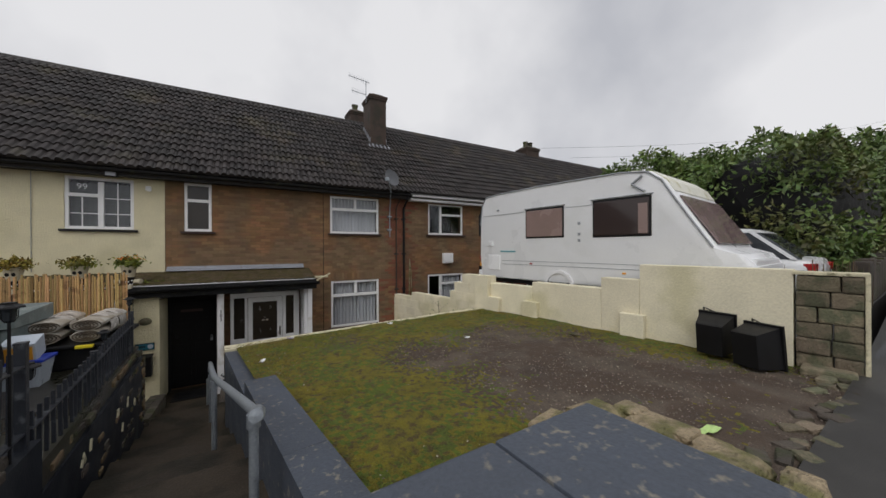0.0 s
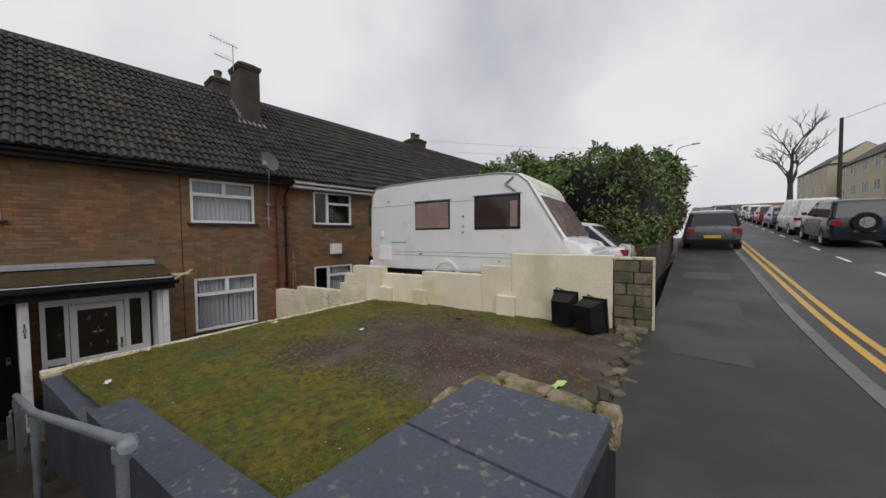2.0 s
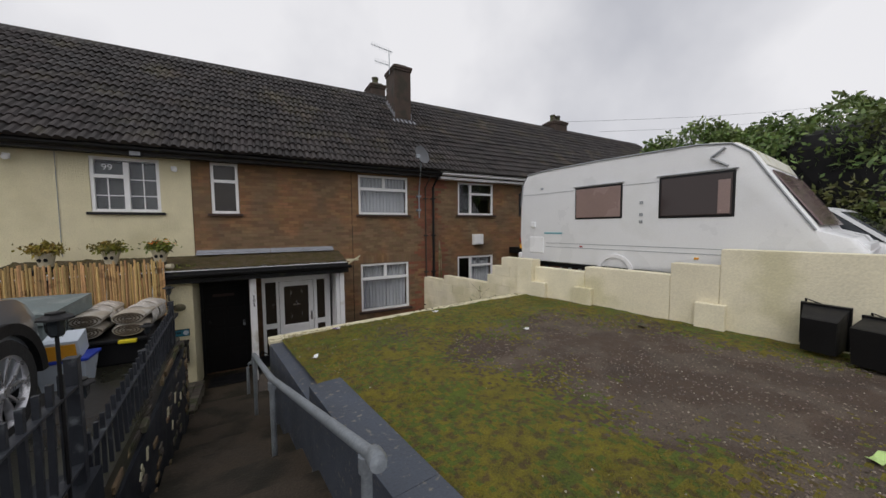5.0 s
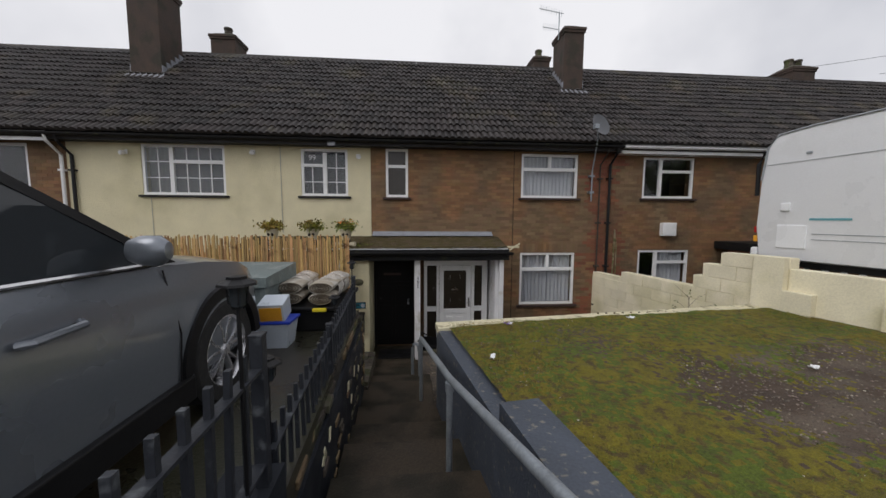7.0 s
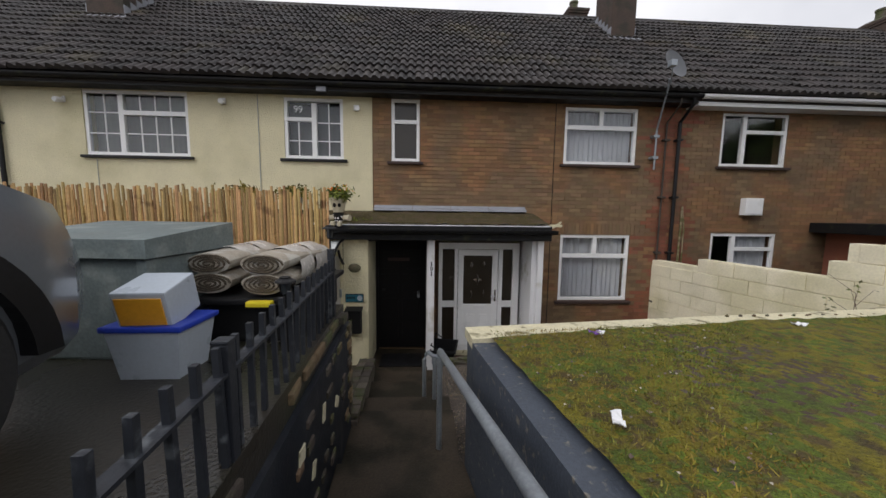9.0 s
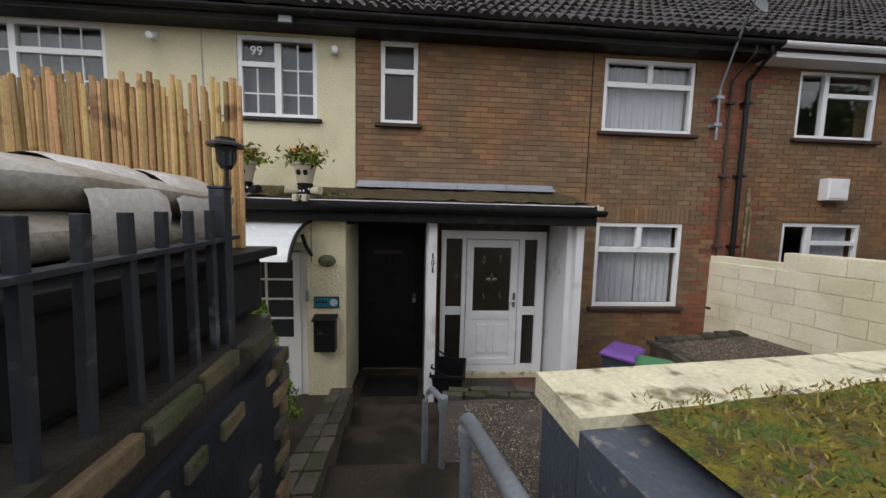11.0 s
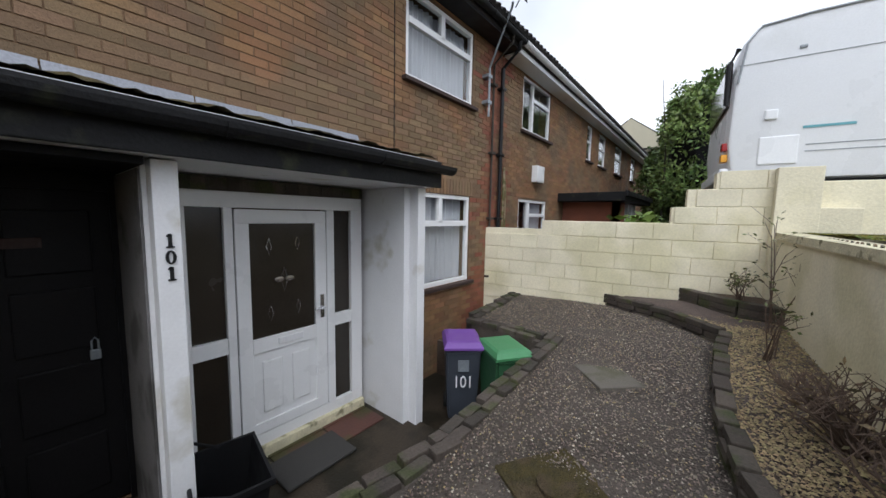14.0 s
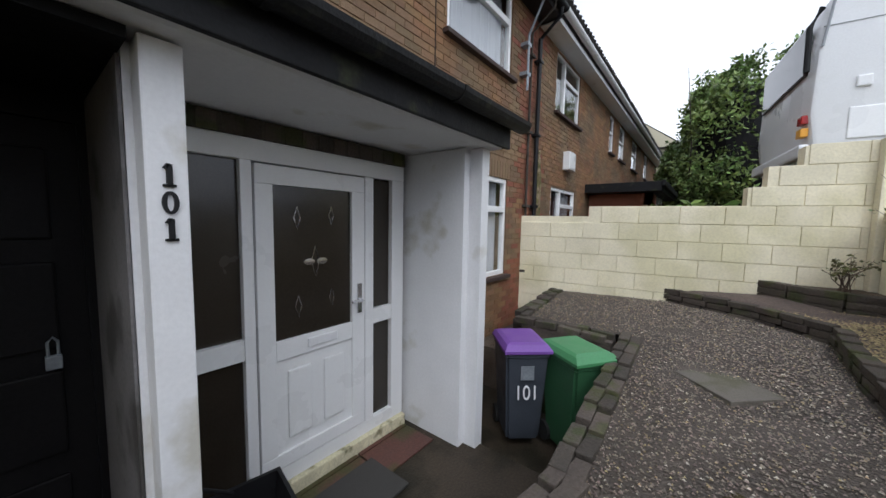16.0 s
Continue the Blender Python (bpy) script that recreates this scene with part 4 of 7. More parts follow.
part("door_frame", bm, M_UPVC, d)
for a, b in ((-2.1, -1.52), (-1.40, -.55)):
    bm = bm_new()
    for p, q, c, e in ((a, b, 1.7, 1.8), (a, b, -.08, .7), (a, a + .09, .7, 1.7), (b - .09, b, .7, 1.7)):
        box(bm, p, q, -.735, -.66, c, e, .005)
    box(bm, (a + b) / 2 - .012, (a + b) / 2 + .012, -.72, -.67, .7, 1.7)
    for j in range(1, 4):
        box(bm, a + .09, b - .09, -.718, -.672, .7 + .25 * j - .012, .7 + .25 * j + .012)
    box(bm, a + .15, b - .15, -.748, -.73, .1, .5, .01)
    lf = part("door_leaf", bm, M_UPVC, d)
    bm = bm_new()
    box(bm, a + .09, b - .09, -.70, -.69, .7, 1.7)
    part("door_glass", bm, M_GLASS, lf)
text("door_number", "99", .12, pose(-.98, -.742, .62, 90), M_BLACK, lf)
bm = bm_new()
tube(bm, [(-1.30, -.74, .85), (-1.30, -.79, .85), (-1.20, -.79, .85)], .012, 8)
part("door_handle", bm, M_CHROME, lf)

# ---- awning over that door ----
aw = thing("door_awning", "curved milky polycarbonate door awning with black brackets", "awning")
bm = bm_new()
n = 10
loft(bm, [[(x, -.86 - .75 * math.sin(t * 1.35), 1.68 + .5 * math.cos(t * 1.35)) for t in [k / n for k in range(n + 1)]] + [(x, -.855 - .74 * math.sin(t * 1.35), 1.672 + .5 * math.cos(t * 1.35)) for t in [1 - k / n for k in range(n + 1)]] for x in (-2.5, -.36)])
part("canopy_sheet", bm, M_POLY, aw)
for x in (-2.5, -.36, -1.43):
    bm = bm_new()
    tube(bm, [(x, -.88, 1.78), (x, -1.1, 1.92), (x, -1.2, 2.04)], .022, 8)
    tube(bm, [(x, -.86 - .76 * math.sin(t * .135), 1.68 + .51 * math.cos(t * .135)) for t in range(11)], .02, 8)
    tube(bm, [(x, -.88, 1.7), (x, -.88, 2.16)], .022, 8)
    part("bracket", bm, M_BLACK, aw, smooth=True)

# ---- path and steps ----
TREADS = [(-9.5, 1.84), (-8.5, 1.70), (-7.8, 1.54), (-7.1, 1.38), (-6.45, 1.22), (-5.85, 1.06), (-5.25, 0.89), (-4.7, 0.75), (-4.1, 0.61), (-3.2, 0.47), (-2.7, 0.28), (-1.95, 0.12), (-1.3, -0.06), (0.0, -0.06)]


def left_x(y):
    return 0.36 + (-3.6 - y) * 0.06


def right_x(y):
    return 1.22 + max(0.0, -4.2 - y) * 0.235


st = tagged(thing("path_steps", "wet brown concrete steps leading down to the houses", "steps"), kind="structure")
for (y0, z), (y1, _) in zip(TREADS, TREADS[1:]):
    bm = bm_new()
    pl = [(left_x(y0) - .05, y0 - .02), (right_x(y0) + .08, y0 - .02), (right_x(y1) + .08, y1), (left_x(y1) - .05, y1)]
    if y0 > -1.4:
        pl = [(-.6, y0), (1.05, y0), (1.05, y1), (-.6, y1)]
    prism(bm, pl, z - .6, z)
    bmesh.ops.bevel(bm, geom=[e for e in bm.edges if all(v.co.z > z - .01 for v in e.verts)], offset=.012, segments=2, affect='EDGES')
    part("step", bm, M_CONC, st)
bm = bm_new()
box(bm, .2, .95, -.82, -.28, -.058, -.035, .008)
tagged(part("doormat", bm, M_BLACK), "black rubber doormat at the side door", "doormat", group="doormats")

# porch floor and sunken strip for the bins
bm = bm_new()
box(bm, 1.09, 3.0, -1.72, -.02, -.5, -.1, .01)
pf = tagged(part("porch_floor", bm, M_CONC), "wet mossy concrete porch floor", "floor", kind="structure")
for i in range(3):
    for j in range(2):
        bm = bm_new()
        box(bm, 1.3 + i * .5, 1.785 + i * .5, -.62 + j * .3, -.33 + j * .3, -.1, -.085, .004)
        part("floor_tile", bm, M_REDTILE, pf)
bm = bm_new()
box(bm, 3.003, 4.3, -1.75, -.02, -.7, -.36)
tagged(part("bin_pit_floor", bm, M_CONC), "dark sunken concrete strip below the window", "floor", kind="structure")
bm = bm_new()
box(bm, 1.72, 2.32, -.80, -.42, -.084, -.065, .006)
tagged(part("doormat", bm, M_MAT), "flat grey doormat in the porch", "doormat", group="doormats")


# ---- gravel yard ----
def bound_x(y):
    return 5.6 + (-y) * 0.1715 if y > -4 else 6.286 + (-4 - y) * 0.1415


def yard_z(x):
    return 0.45 + 0.06 * (x - 2)


bm = bm_new()
nx, ny = 90, 60
gv = []
for j in range(ny + 1):
    for i in range(nx + 1):
        x, y = 1.15 + 5.2 * i / nx, -4.1 + 4.08 * j / ny
        gv.append(bm.verts.new((x, y, yard_z(x) + .02 * noise.noise(Vector((x * 2, y * 2, 0))))))
for j in range(ny):
    for i in range(nx):
        k0 = j * (nx + 1) + i
        c = (gv[k0].co + gv[k0 + nx + 2].co) / 2
        if c.y > (-1.78 if c.x < 4.36 else -.66):
            continue
        bm.faces.new((gv[k0], gv[k0 + 1], gv[k0 + nx + 2], gv[k0 + nx + 1]))
bmesh.ops.delete(bm, geom=[v for v in bm.verts if not v.link_faces], context='VERTS')
tagged(part("gravel_yard", bm, M_GRAVEL, smooth=True), "wet dark gravel front yard", "gravel", kind="structure")


def on_yard(rng):
    x, y = rng.uniform(1.25, 6.1), rng.uniform(-3.6, -0.7)
    return (x, y, yard_z(x) + .006) if y < (-1.86 if x < 4.4 else -.7) and x < bound_x(y) else None


pebbles("yard_gravel", 42000, on_yard, .004, .013, M_STONE, "loose wet gravel stones in the yard", 8)
pebbles("pale_yard_gravel", 3500, on_yard, .004, .012, M_PALESTONE, "pale stones among the wet gravel", 18)
pebbles("golden_yard_gravel", 4500, on_yard, .004, .012, M_GOLDSTONE, "golden stones among the wet gravel", 28)
bm = bm_new()
box(bm, 4.34, 5.62, -.58, -.01, -.6, .12)
tagged(part("planting_strip", bm, M_SOIL), "dark sunken soil strip below the window", "planting bed", kind="structure")
# brick edging, two courses on the flat
edge = tagged(thing("brick_edging", "mossy dark brick edging round the gravel yard", "edging"), kind="structure")
rng = random.Random(4)
bm = bm_new()
box(bm, -.107, .107, -.042, .042, 0, .07, .008)
eb = bpy.data.meshes.new("edging_brick")
bm.to_mesh(eb)
bm.free()
eb.materials.append(M_DARKBRICK)
for p, q in (((1.2, -1.66), (2.25, -1.84)), ((2.25, -1.84), (4.28, -1.8)), ((4.3, -1.62), (4.3, -.72)), ((4.3, -.68), (5.62, -.62))):
    m, L = seg(p, q)
    for row in (0, .09):
        for i in range(int(L / .235) + 1):
            o = m @ Vector((.11 + i * .235 + (.06 if row else 0), row, 0))
            ob = new("edging_brick", eb)
            ob.parent = edge
            ob.matrix_basis = m @ pose(.11 + i * .235 + (.06 if row else 0), row, yard_z(o.x) - .035 + rng.uniform(-.01, .012), rng.uniform(-3, 3), rng.uniform(-3, 3), rng.uniform(-4, 4))
    bm = bm_new()
    loft(bm, [[(0, -.05, -.5), (0, -.05, yard_z(p[0]) - .03), (0, .125, yard_z(p[0]) - .03), (0, .125, -.5)], [(L, -.05, -.5), (L, -.05, yard_z(q[0]) - .03), (L, .125, yard_z(q[0]) - .03), (L, .125, -.5)]])
    bmesh.ops.transform(bm, matrix=m, verts=bm.verts[:])
    part("edging_base", bm, M_DARKBRICK, edge)
for x, y, a, w, h, mt, lb in ((2.38, -2.5, 58, .5, .5, M_MOSS, "square mossy cover slab set in the gravel"), (3.80, -2.42, 45, .44, .40, M_PAVESLAB, "square grey paving slab set in the gravel")):
    bm = bm_new()
    box(bm, -w / 2, w / 2, -h / 2, h / 2, -.03, .008, .006)
    if mt is M_MOSS:
        lathe(bm, [(.11, .02), (.11, .032), (.1, .034)], 20)
    s = tagged(part("paving_slab", bm, mt), lb, "slab")
    s.matrix_basis = pose(x, y, yard_z(x) + .01, 0, 0, a)
# raised bed walls
bed = tagged(thing("raised_bed", "raised bed of golden gravel behind low mossy brick walls", "planting bed"), kind="structure")
PB = [(6.0, -1.85), (5.6, -2.75), (5.2, -3.22), (4.3, -3.18), (3.5, -3.2), (2.9, -3.3), (2.2, -3.55), (1.5, -3.75)]
for p, q in zip(PB, PB[1:]):
    m, L = seg(p, q)
    n = max(1, round(L / .23))
    for c in range(3):
        for i in range(n):
            o = m @ Vector((L * (i + .5) / n, 0, 0))
            bm = bm_new()
            box(bm, -L / n / 2 + .006, L / n / 2 - .006, -.05, .06, 0, .062, .008)
            ob = part("bed_brick", bm, M_DARKBRICK, bed)
            ob.matrix_basis = m @ pose(L * (i + .5) / n + (.02 if c % 2 else -.02), rng.uniform(-.012, .012), yard_z(o.x) - .03 + c * .068, 0, rng.uniform(-2, 2), rng.uniform(-2, 2))
bm = bm_new()
n = len(PB)
low = [bm.verts.new((x, y - .03, yard_z(x) + .12)) for x, y in PB]
mid = [bm.verts.new((x * .995, y - .3, yard_z(x) + .17)) for x, y in PB]
top = [bm.verts.new((min(x + .1, 6.2), -3.95, yard_z(x) + .27)) for x, y in PB]
for r0, r1 in ((low, mid), (mid, top)):
    for i in range(n - 1):
        bm.faces.new((r0[i], r0[i + 1], r1[i + 1], r1[i]))
part("bed_gravel", bm, M_GRAVEL, bed)


def on_bed(rng):
    i = rng.randrange(n - 1)
    f = rng.random()
    x, y = PB[i][0] * (1 - f) + PB[i + 1][0] * f, PB[i][1] * (1 - f) + PB[i + 1][1] * f
    g = rng.random()
    return (x, y + (-3.9 - y) * g - .04, yard_z(x) + .13 + .14 * g) if y > -3.85 else None


pebbles("bed_pebbles", 16000, on_bed, .006, .017, M_GOLDSTONE, "loose golden gravel in the raised bed", 21)
# inner bed by the corner
ib = thing("corner_bed", "small mossy brick bed in the corner by the wall", "planting bed")
ib["kind"] = "structure"
C2 = [(6.15, -2.75), (5.9, -3.0), (5.65, -3.35), (5.5, -3.75)]
for p, q in zip(C2, C2[1:]):
    m, L = seg(p, q)
    for c in range(3):
        bm = bm_new()
        box(bm, 0, L - .01, -.05, .07, 0, .07, .01)
        ob = part("bed_brick", bm, M_DARKBRICK, ib)
        ob.matrix_basis = m @ pose(0, 0, .84 + c * .073)
bm = bm_new()
prism(bm, [(6.15, -2.8), (5.9, -3.05), (5.66, -3.4), (5.52, -3.8), (6.28, -3.8)], .7, 1.03)
part("soil", bm, M_SOIL, ib)


# ---- boundary wall of painted blocks ----
bw = tagged(thing("block_wall", "stepped boundary wall of cream painted concrete blocks", "wall"), kind="structure")
STEPS = [(0.0, -.94, 1.79), (-.94, -2.60, 1.93), (-2.60, -2.76, 2.14), (-2.76, -3.04, 2.37), (-3.04, -3.95, 2.57)]
M0, _ = seg((5.6, 0), (bound_x(-3.95), -3.95))
for ya, yb, zt in STEPS:
    xa, xb = -ya / .9857, -yb / .9857
    bm = bm_new()
    box(bm, xa, xb, .012, .19, -.3, zt - .02)
    bmesh.ops.transform(bm, matrix=M0, verts=bm.verts[:])
    part("wall_core", bm, M_CREAMWALL, bw)
BH, BL = .222, .445
rng = random.Random(9)
for row in range(12):
    ztop = 2.57 - row * BH
    x = -(BL / 2 if row % 2 else 0)
    while x < 4.0:
        a, b = max(x, 0), min(x + BL, 4.0)
        ym = -(a + b) / 2 * .9857
        lim = next((zt for ya, yb, zt in STEPS if yb <= ym <= ya), 0)
        if b - a > .08 and ztop <= lim + .06 and ztop - BH > .2:
            bm = bm_new()
            box(bm, a + .003, b - .003, 0, .2, ztop - BH + .004, ztop - .003, .006)
            ob = part("block", bm, M_CREAMWALL, bw)
            ob.matrix_basis = M0 @ pose(0, rng.uniform(-.002, .002), 0)
        x += BL
bm = bm_new()
box(bm, 3.62, 4.0, -.1, 0, .3, 2.575, .008)
bmesh.ops.transform(bm, matrix=M0, verts=bm.verts[:])
part("wall_buttress", bm, M_CREAMWALL, bw)
# rendered run along the driveway
rw = tagged(thing("drive_wall", "cream rendered stepped wall between the driveways", "wall"), kind="structure")
for ya, yb, zt in ((-3.95, -5.05, 2.42), (-5.05, -6.4, 2.52), (-6.4, -6.98, 2.70), (-6.98, -8.58, 2.93)):
    m, L = seg((bound_x(ya), ya), (bound_x(yb), yb))
    bm = bm_new()
    box(bm, 0, L - .003, 0, .2, .5, zt, .012)
    ob = part("wall_section", bm, M_CREAMWALL, rw)
    ob.matrix_basis = m
for y, s in ((-5.05, .12), (-6.9, .16), (-4.1, .1)):
    bm = bm_new()
    box(bm, -.17, .17, -.1, .0, 1.6, 2.02 + s, .012)
    ob = part("wall_stub", bm, M_CREAMWALL, rw)
    ob.matrix_basis = seg((bound_x(y), y), (bound_x(y - 1), y - 1))[0]
# stone gate pillar
sp = tagged(thing("stone_pillar", "rough stone gate pillar with bare sandstone end", "pillar"), kind="structure")
m, L = seg((bound_x(-8.59), -8.59), (bound_x(-9.08), -9.08))
for c in range(6):
    z = 1.84 + c * .172
    cut = rng.uniform(.15, .34)
    for a, b in ((0, cut), (cut, L)):
        bm = bm_new()
        box(bm, a + .006, b - .006, rng.uniform(-.03, 0), .24, z, z + .165, .02)
        ob = part("stone", bm, M_RUBBLE, sp)
        ob.matrix_basis = m
bm = bm_new()
box(bm, L - .002, L + .035, -.02, .25, 1.84, 2.9, .008)
box(bm, -.02, L + .03, -.02, .25, 2.875, 2.91, .008)
ob = part("pillar_render", bm, M_CREAMCAP, sp)
ob.matrix_basis = m
bm = bm_new()
box(bm, -.1, .3, -.12, .15, 1.8, 1.9, .03)
ob = part("foot_stone", bm, M_RUBBLE, sp)
ob.matrix_basis = m @ pose(.15, -.12, 0)

# ---- low pillar with two painted slabs by the gate ----
gp = thing("gate_pillar", "low blue-grey pillar topped with two worn cracked slabs", "pillar")
GM, _ = seg((1.76, -9.62), (2.8, -9.58))
bm = bm_new()
box(bm, 0.0, 1.02, .0, .5, 1.6, 2.56, .012)
ob = part("pillar_body", bm, M_BLUEPAINT, gp)
ob.matrix_basis = GM
for a, b in ((-.02, .44), (.447, .88)):
    bm = bm_new()
    v = box(bm, a, b, -.01, .53, 2.565, 2.64, .012)
    ob = part("slab", bm, M_BLUESLAB, gp)
    ob.matrix_basis = GM
bm = bm_new()
r2 = random.Random(3)
for i in range(26):
    y = r2.uniform(0, .5)
    x = .88 + r2.uniform(0, .12)
    s = r2.uniform(.025, .06)
    box(bm, x - s, x + s, y - s, y + s, 2.48, 2.57 + r2.uniform(.0, .06), .012)
ob = part("broken_edge", bm, M_BROKEN, gp, "crumbled mortar edge")
ob.matrix_basis = GM
for x0, x1, y0, y1, a in ((.64, .8, .47, .6, 6), (.82, .99, .44, .58, -10), (.87, 1.02, .26, .43, 4), (.88, 1.03, .08, .24, -6), (.89, 1.0, -.02, .06, 0)):
    bm = bm_new()
    box(bm, (x0 - x1) / 2, (x1 - x0) / 2, (y0 - y1) / 2, (y1 - y0) / 2, 2.5, 2.625, .028)
    for v in bm.verts:
        v.co += Vector((.02 * noise.noise(v.co * 19), .02 * noise.noise(v.co * 23 + Vector((3, 0, 0))), .015 * noise.noise(v.co * 17)))
    ob = part("edge_stone", bm, M_BROKEN, gp)
    ob.matrix_basis = GM @ pose((x0 + x1) / 2, (y0 + y1) / 2, 0, 0, 0, a)
# stone sett edging where driveway meets pavement
se = tagged(thing("sett_edging", "worn stone setts between driveway and pavement", "edging"), kind="structure")
for i in range(34):
    bm = bm_new()
    w, d = rng.uniform(.04, .11), rng.uniform(.035, .075)
    box(bm, -w, w, -d, d, 0, .05, .022)
    for v in bm.verts:
        v.co += Vector((noise.noise(v.co * 21 + Vector((i, 0, 0))), noise.noise(v.co * 25 + Vector((0, i, 0))), 0)) * .022
    ob = part("sett", bm, M_RUBBLE if rng.random() < .6 else M_DARKBRICK, se)
    p = street(-1.2 + i * .112, rng.uniform(-.2, .06))
    ob.matrix_basis = pose(p.x, p.y, 1.812 + rng.uniform(-.012, .008), rng.uniform(-4, 4), rng.uniform(-4, 4), 3.5 + rng.uniform(-40, 40))

# ---- handrail ----
def pipe(bm, pts, r):
    tube(bm, pts, r, 12)


hr = thing("handrail", "grey galvanised tubular handrail along the path", "handrail")
RAIL = [(1.63, -7.87, 2.35), (1.31, -5.8, 1.91), (1.13, -3.82, 1.50), (1.13, -3.74, 1.44)]
bm = bm_new()
pipe(bm, RAIL, .027)
part("rail", bm, M_GALV, hr, smooth=True)
bm = bm_new()
lathe(bm, [(.0, -.05), (.035, -.05), (.04, .02), (.034, .05), (0, .055)], 14, pose(1.63, -7.88, 2.35, 78, 0, -7))
part("end_fitting", bm, M_GALV, hr, smooth=True)
for p, zb in (((1.617, -7.78, 2.33), 1.5), ((1.31, -5.8, 1.90), .9), ((1.13, -3.78, 1.46), .4)):
    bm = bm_new()
    pipe(bm, [p, (p[0], p[1], zb)], .024)
    lathe(bm, [(.034, p[2] - .09), (.034, p[2] - .02)], 12, pose(p[0], p[1], 0))
    part("upright", bm, M_GALV, hr, smooth=True)
h2 = thing("handrail", "short grey tubular grab rail by the lower steps", "handrail")
bm = bm_new()
pipe(bm, [(1.00, -2.58, .1), (1.00, -2.58, .88), (1.015, -2.57, .93), (1.05, -2.55, .95), (1.12, -2.75, .97)], .024)
part("rail", bm, M_GALV, h2, smooth=True)
bm = bm_new()
pipe(bm, [(1.12, -2.75, .97), (1.12, -2.76, .1)], .024)
lathe(bm, [(.0, .9), (.036, .9), (.036, 1.0), (.0, 1.0)], 12, pose(1.12, -2.75, 0))
part("upright", bm, M_GALV, h2, smooth=True)

# ---- painted wall and fence on the neighbour's side ----
fw = tagged(thing("fence_wall", "blue-black painted low wall topped with loose bricks", "wall"), kind="structure")
m, L = seg((.55, -9.2), (.275, -3.45))
bm = bm_new()
loft(bm, [[(0, -.04, 1.2), (0, -.04, 1.99), (0, .2, 1.99), (0, .2, 1.2)], [(2.5, -.04, .6), (2.5, -.04, 1.99), (2.5, .2, 1.99), (2.5, .2, .6)]])
ob = part("wall_upper", bm, M_BLUEPAINT, fw)
ob.matrix_basis = m
bm = bm_new()
loft(bm, [[(2.504, -.03, .6), (2.504, -.03, 1.62), (2.504, .2, 1.62), (2.504, .2, .6)], [(L, -.03, -.3), (L, -.03, 1.64), (L, .2, 1.64), (L, .2, -.3)]])
ob = part("wall_body", bm, M_BLUEPAINT, fw)
ob.matrix_basis = m
for i in range(int(L / .226)):
    if i not in (10, 17) and rng.random() > .1:
        up = i * .226 < 2.3
        bm = bm_new()
        box(bm, 0, rng.uniform(.19, .218), 0, rng.uniform(.1, .13), 0, rng.uniform(.05, .068), .01)
        ob = part("top_brick", bm, M_WOOD if rng.random() < .6 else M_DARKBRICK, fw)
        ob.matrix_basis = m @ pose(i * .226, rng.uniform(-.06, .0), (1.99 if up else 1.62 + .004 * i), rng.uniform(-4, 2), rng.uniform(-2, 2), rng.uniform(-7, 7))
# courses where the paint has flaked from the brick
for c in range(11):
    for k in range(24):
        x0 = 1.6 + k * .172 + (.08 if c % 2 else 0)
        if x0 > L - .2 or rng.random() > (.2 if c > 4 else .1):
            continue
        z0 = 1.55 - c * .078
        bm = bm_new()
        box(bm, 0, rng.uniform(.07, .16), -.044, -.02, 0, rng.uniform(.045, .06), .008)
        ob = part("bare_brick", bm, M_WOOD if rng.random() < .35 else M_DARKBRICK, fw)
        ob.matrix_basis = m @ pose(x0, 0, z0, 0, rng.uniform(-2, 2), 0)
for k, (x0, z0, w) in enumerate(((3.2, 1.42, .05), (3.3, 1.4, .04), (3.42, 1.44, .05), (4.3, 1.36, .09), (4.75, 1.3, .06), (5.1, 1.2, .1), (4.5, 1.12, .06))):
    bm = bm_new()
    box(bm, 0, w, -.038, -.028, 0, rng.uniform(.05, .12), .004)
    ob = part("paint_flake", bm, M_CREAMCAP, fw)
    ob.matrix_basis = m @ pose(x0, 0, z0, 0, rng.uniform(-35, 35), 0)
for i in range(11):
    bm = bm_new()
    box(bm, -.13 + (.07 if i % 2 else 0), .035 - rng.uniform(0, .03), -.05, .22, 0, .066, .012)
    ob = part("end_brick", bm, M_WOOD if i % 3 else M_DARKBRICK, fw)
    ob.matrix_basis = m @ pose(L, 0, .8 + i * .077, 0, 0, rng.uniform(-3, 3))
# low garden wall further down
lw = tagged(thing("low_wall", "low mossy brick wall beside the lower steps", "wall"), kind="structure")
bm = bm_new()
loft(bm, [[(.12, -3.45, -.2), (.36, -3.45, -.2), (.36, -3.45, .66), (.12, -3.45, .66)], [(-.02, -1.35, -.3), (.22, -1.35, -.3), (.22, -1.35, .28), (-.02, -1.35, .28)]])
part("wall_body", bm, M_DARKBRICK, lw)
for i in range(9):
    for j in range(2):
        bm = bm_new()
        box(bm, -.06, .06, -.108, .108, 0, .05, .008)
        ob = part("coping_brick", bm, M_DARKBRICK, lw)
        f = (i + .5) / 9
        ob.matrix_basis = pose(.18 + j * .125 - .14 * f, -3.43 + 2.1 * f, .665 - .38 * f, -10, 0, 4 + rng.uniform(-3, 3))
bm = bm_new()
prism(bm, [(-2.6, -3.4), (.12, -3.45), (-.02, -1.3), (-.02, -.9), (-2.6, -.9)], -.4, .02)
tagged(part("garden_floor", bm, M_CONC), "wet concrete floor in front of the neighbour's door", "floor", kind="structure")
bm = bm_new()
prism(bm, [(-9, -9.4), (left_x(-9.3) - .1, -9.4), (left_x(-3.5) - .1, -3.45), (-9, -3.45)], .9, 1.80)
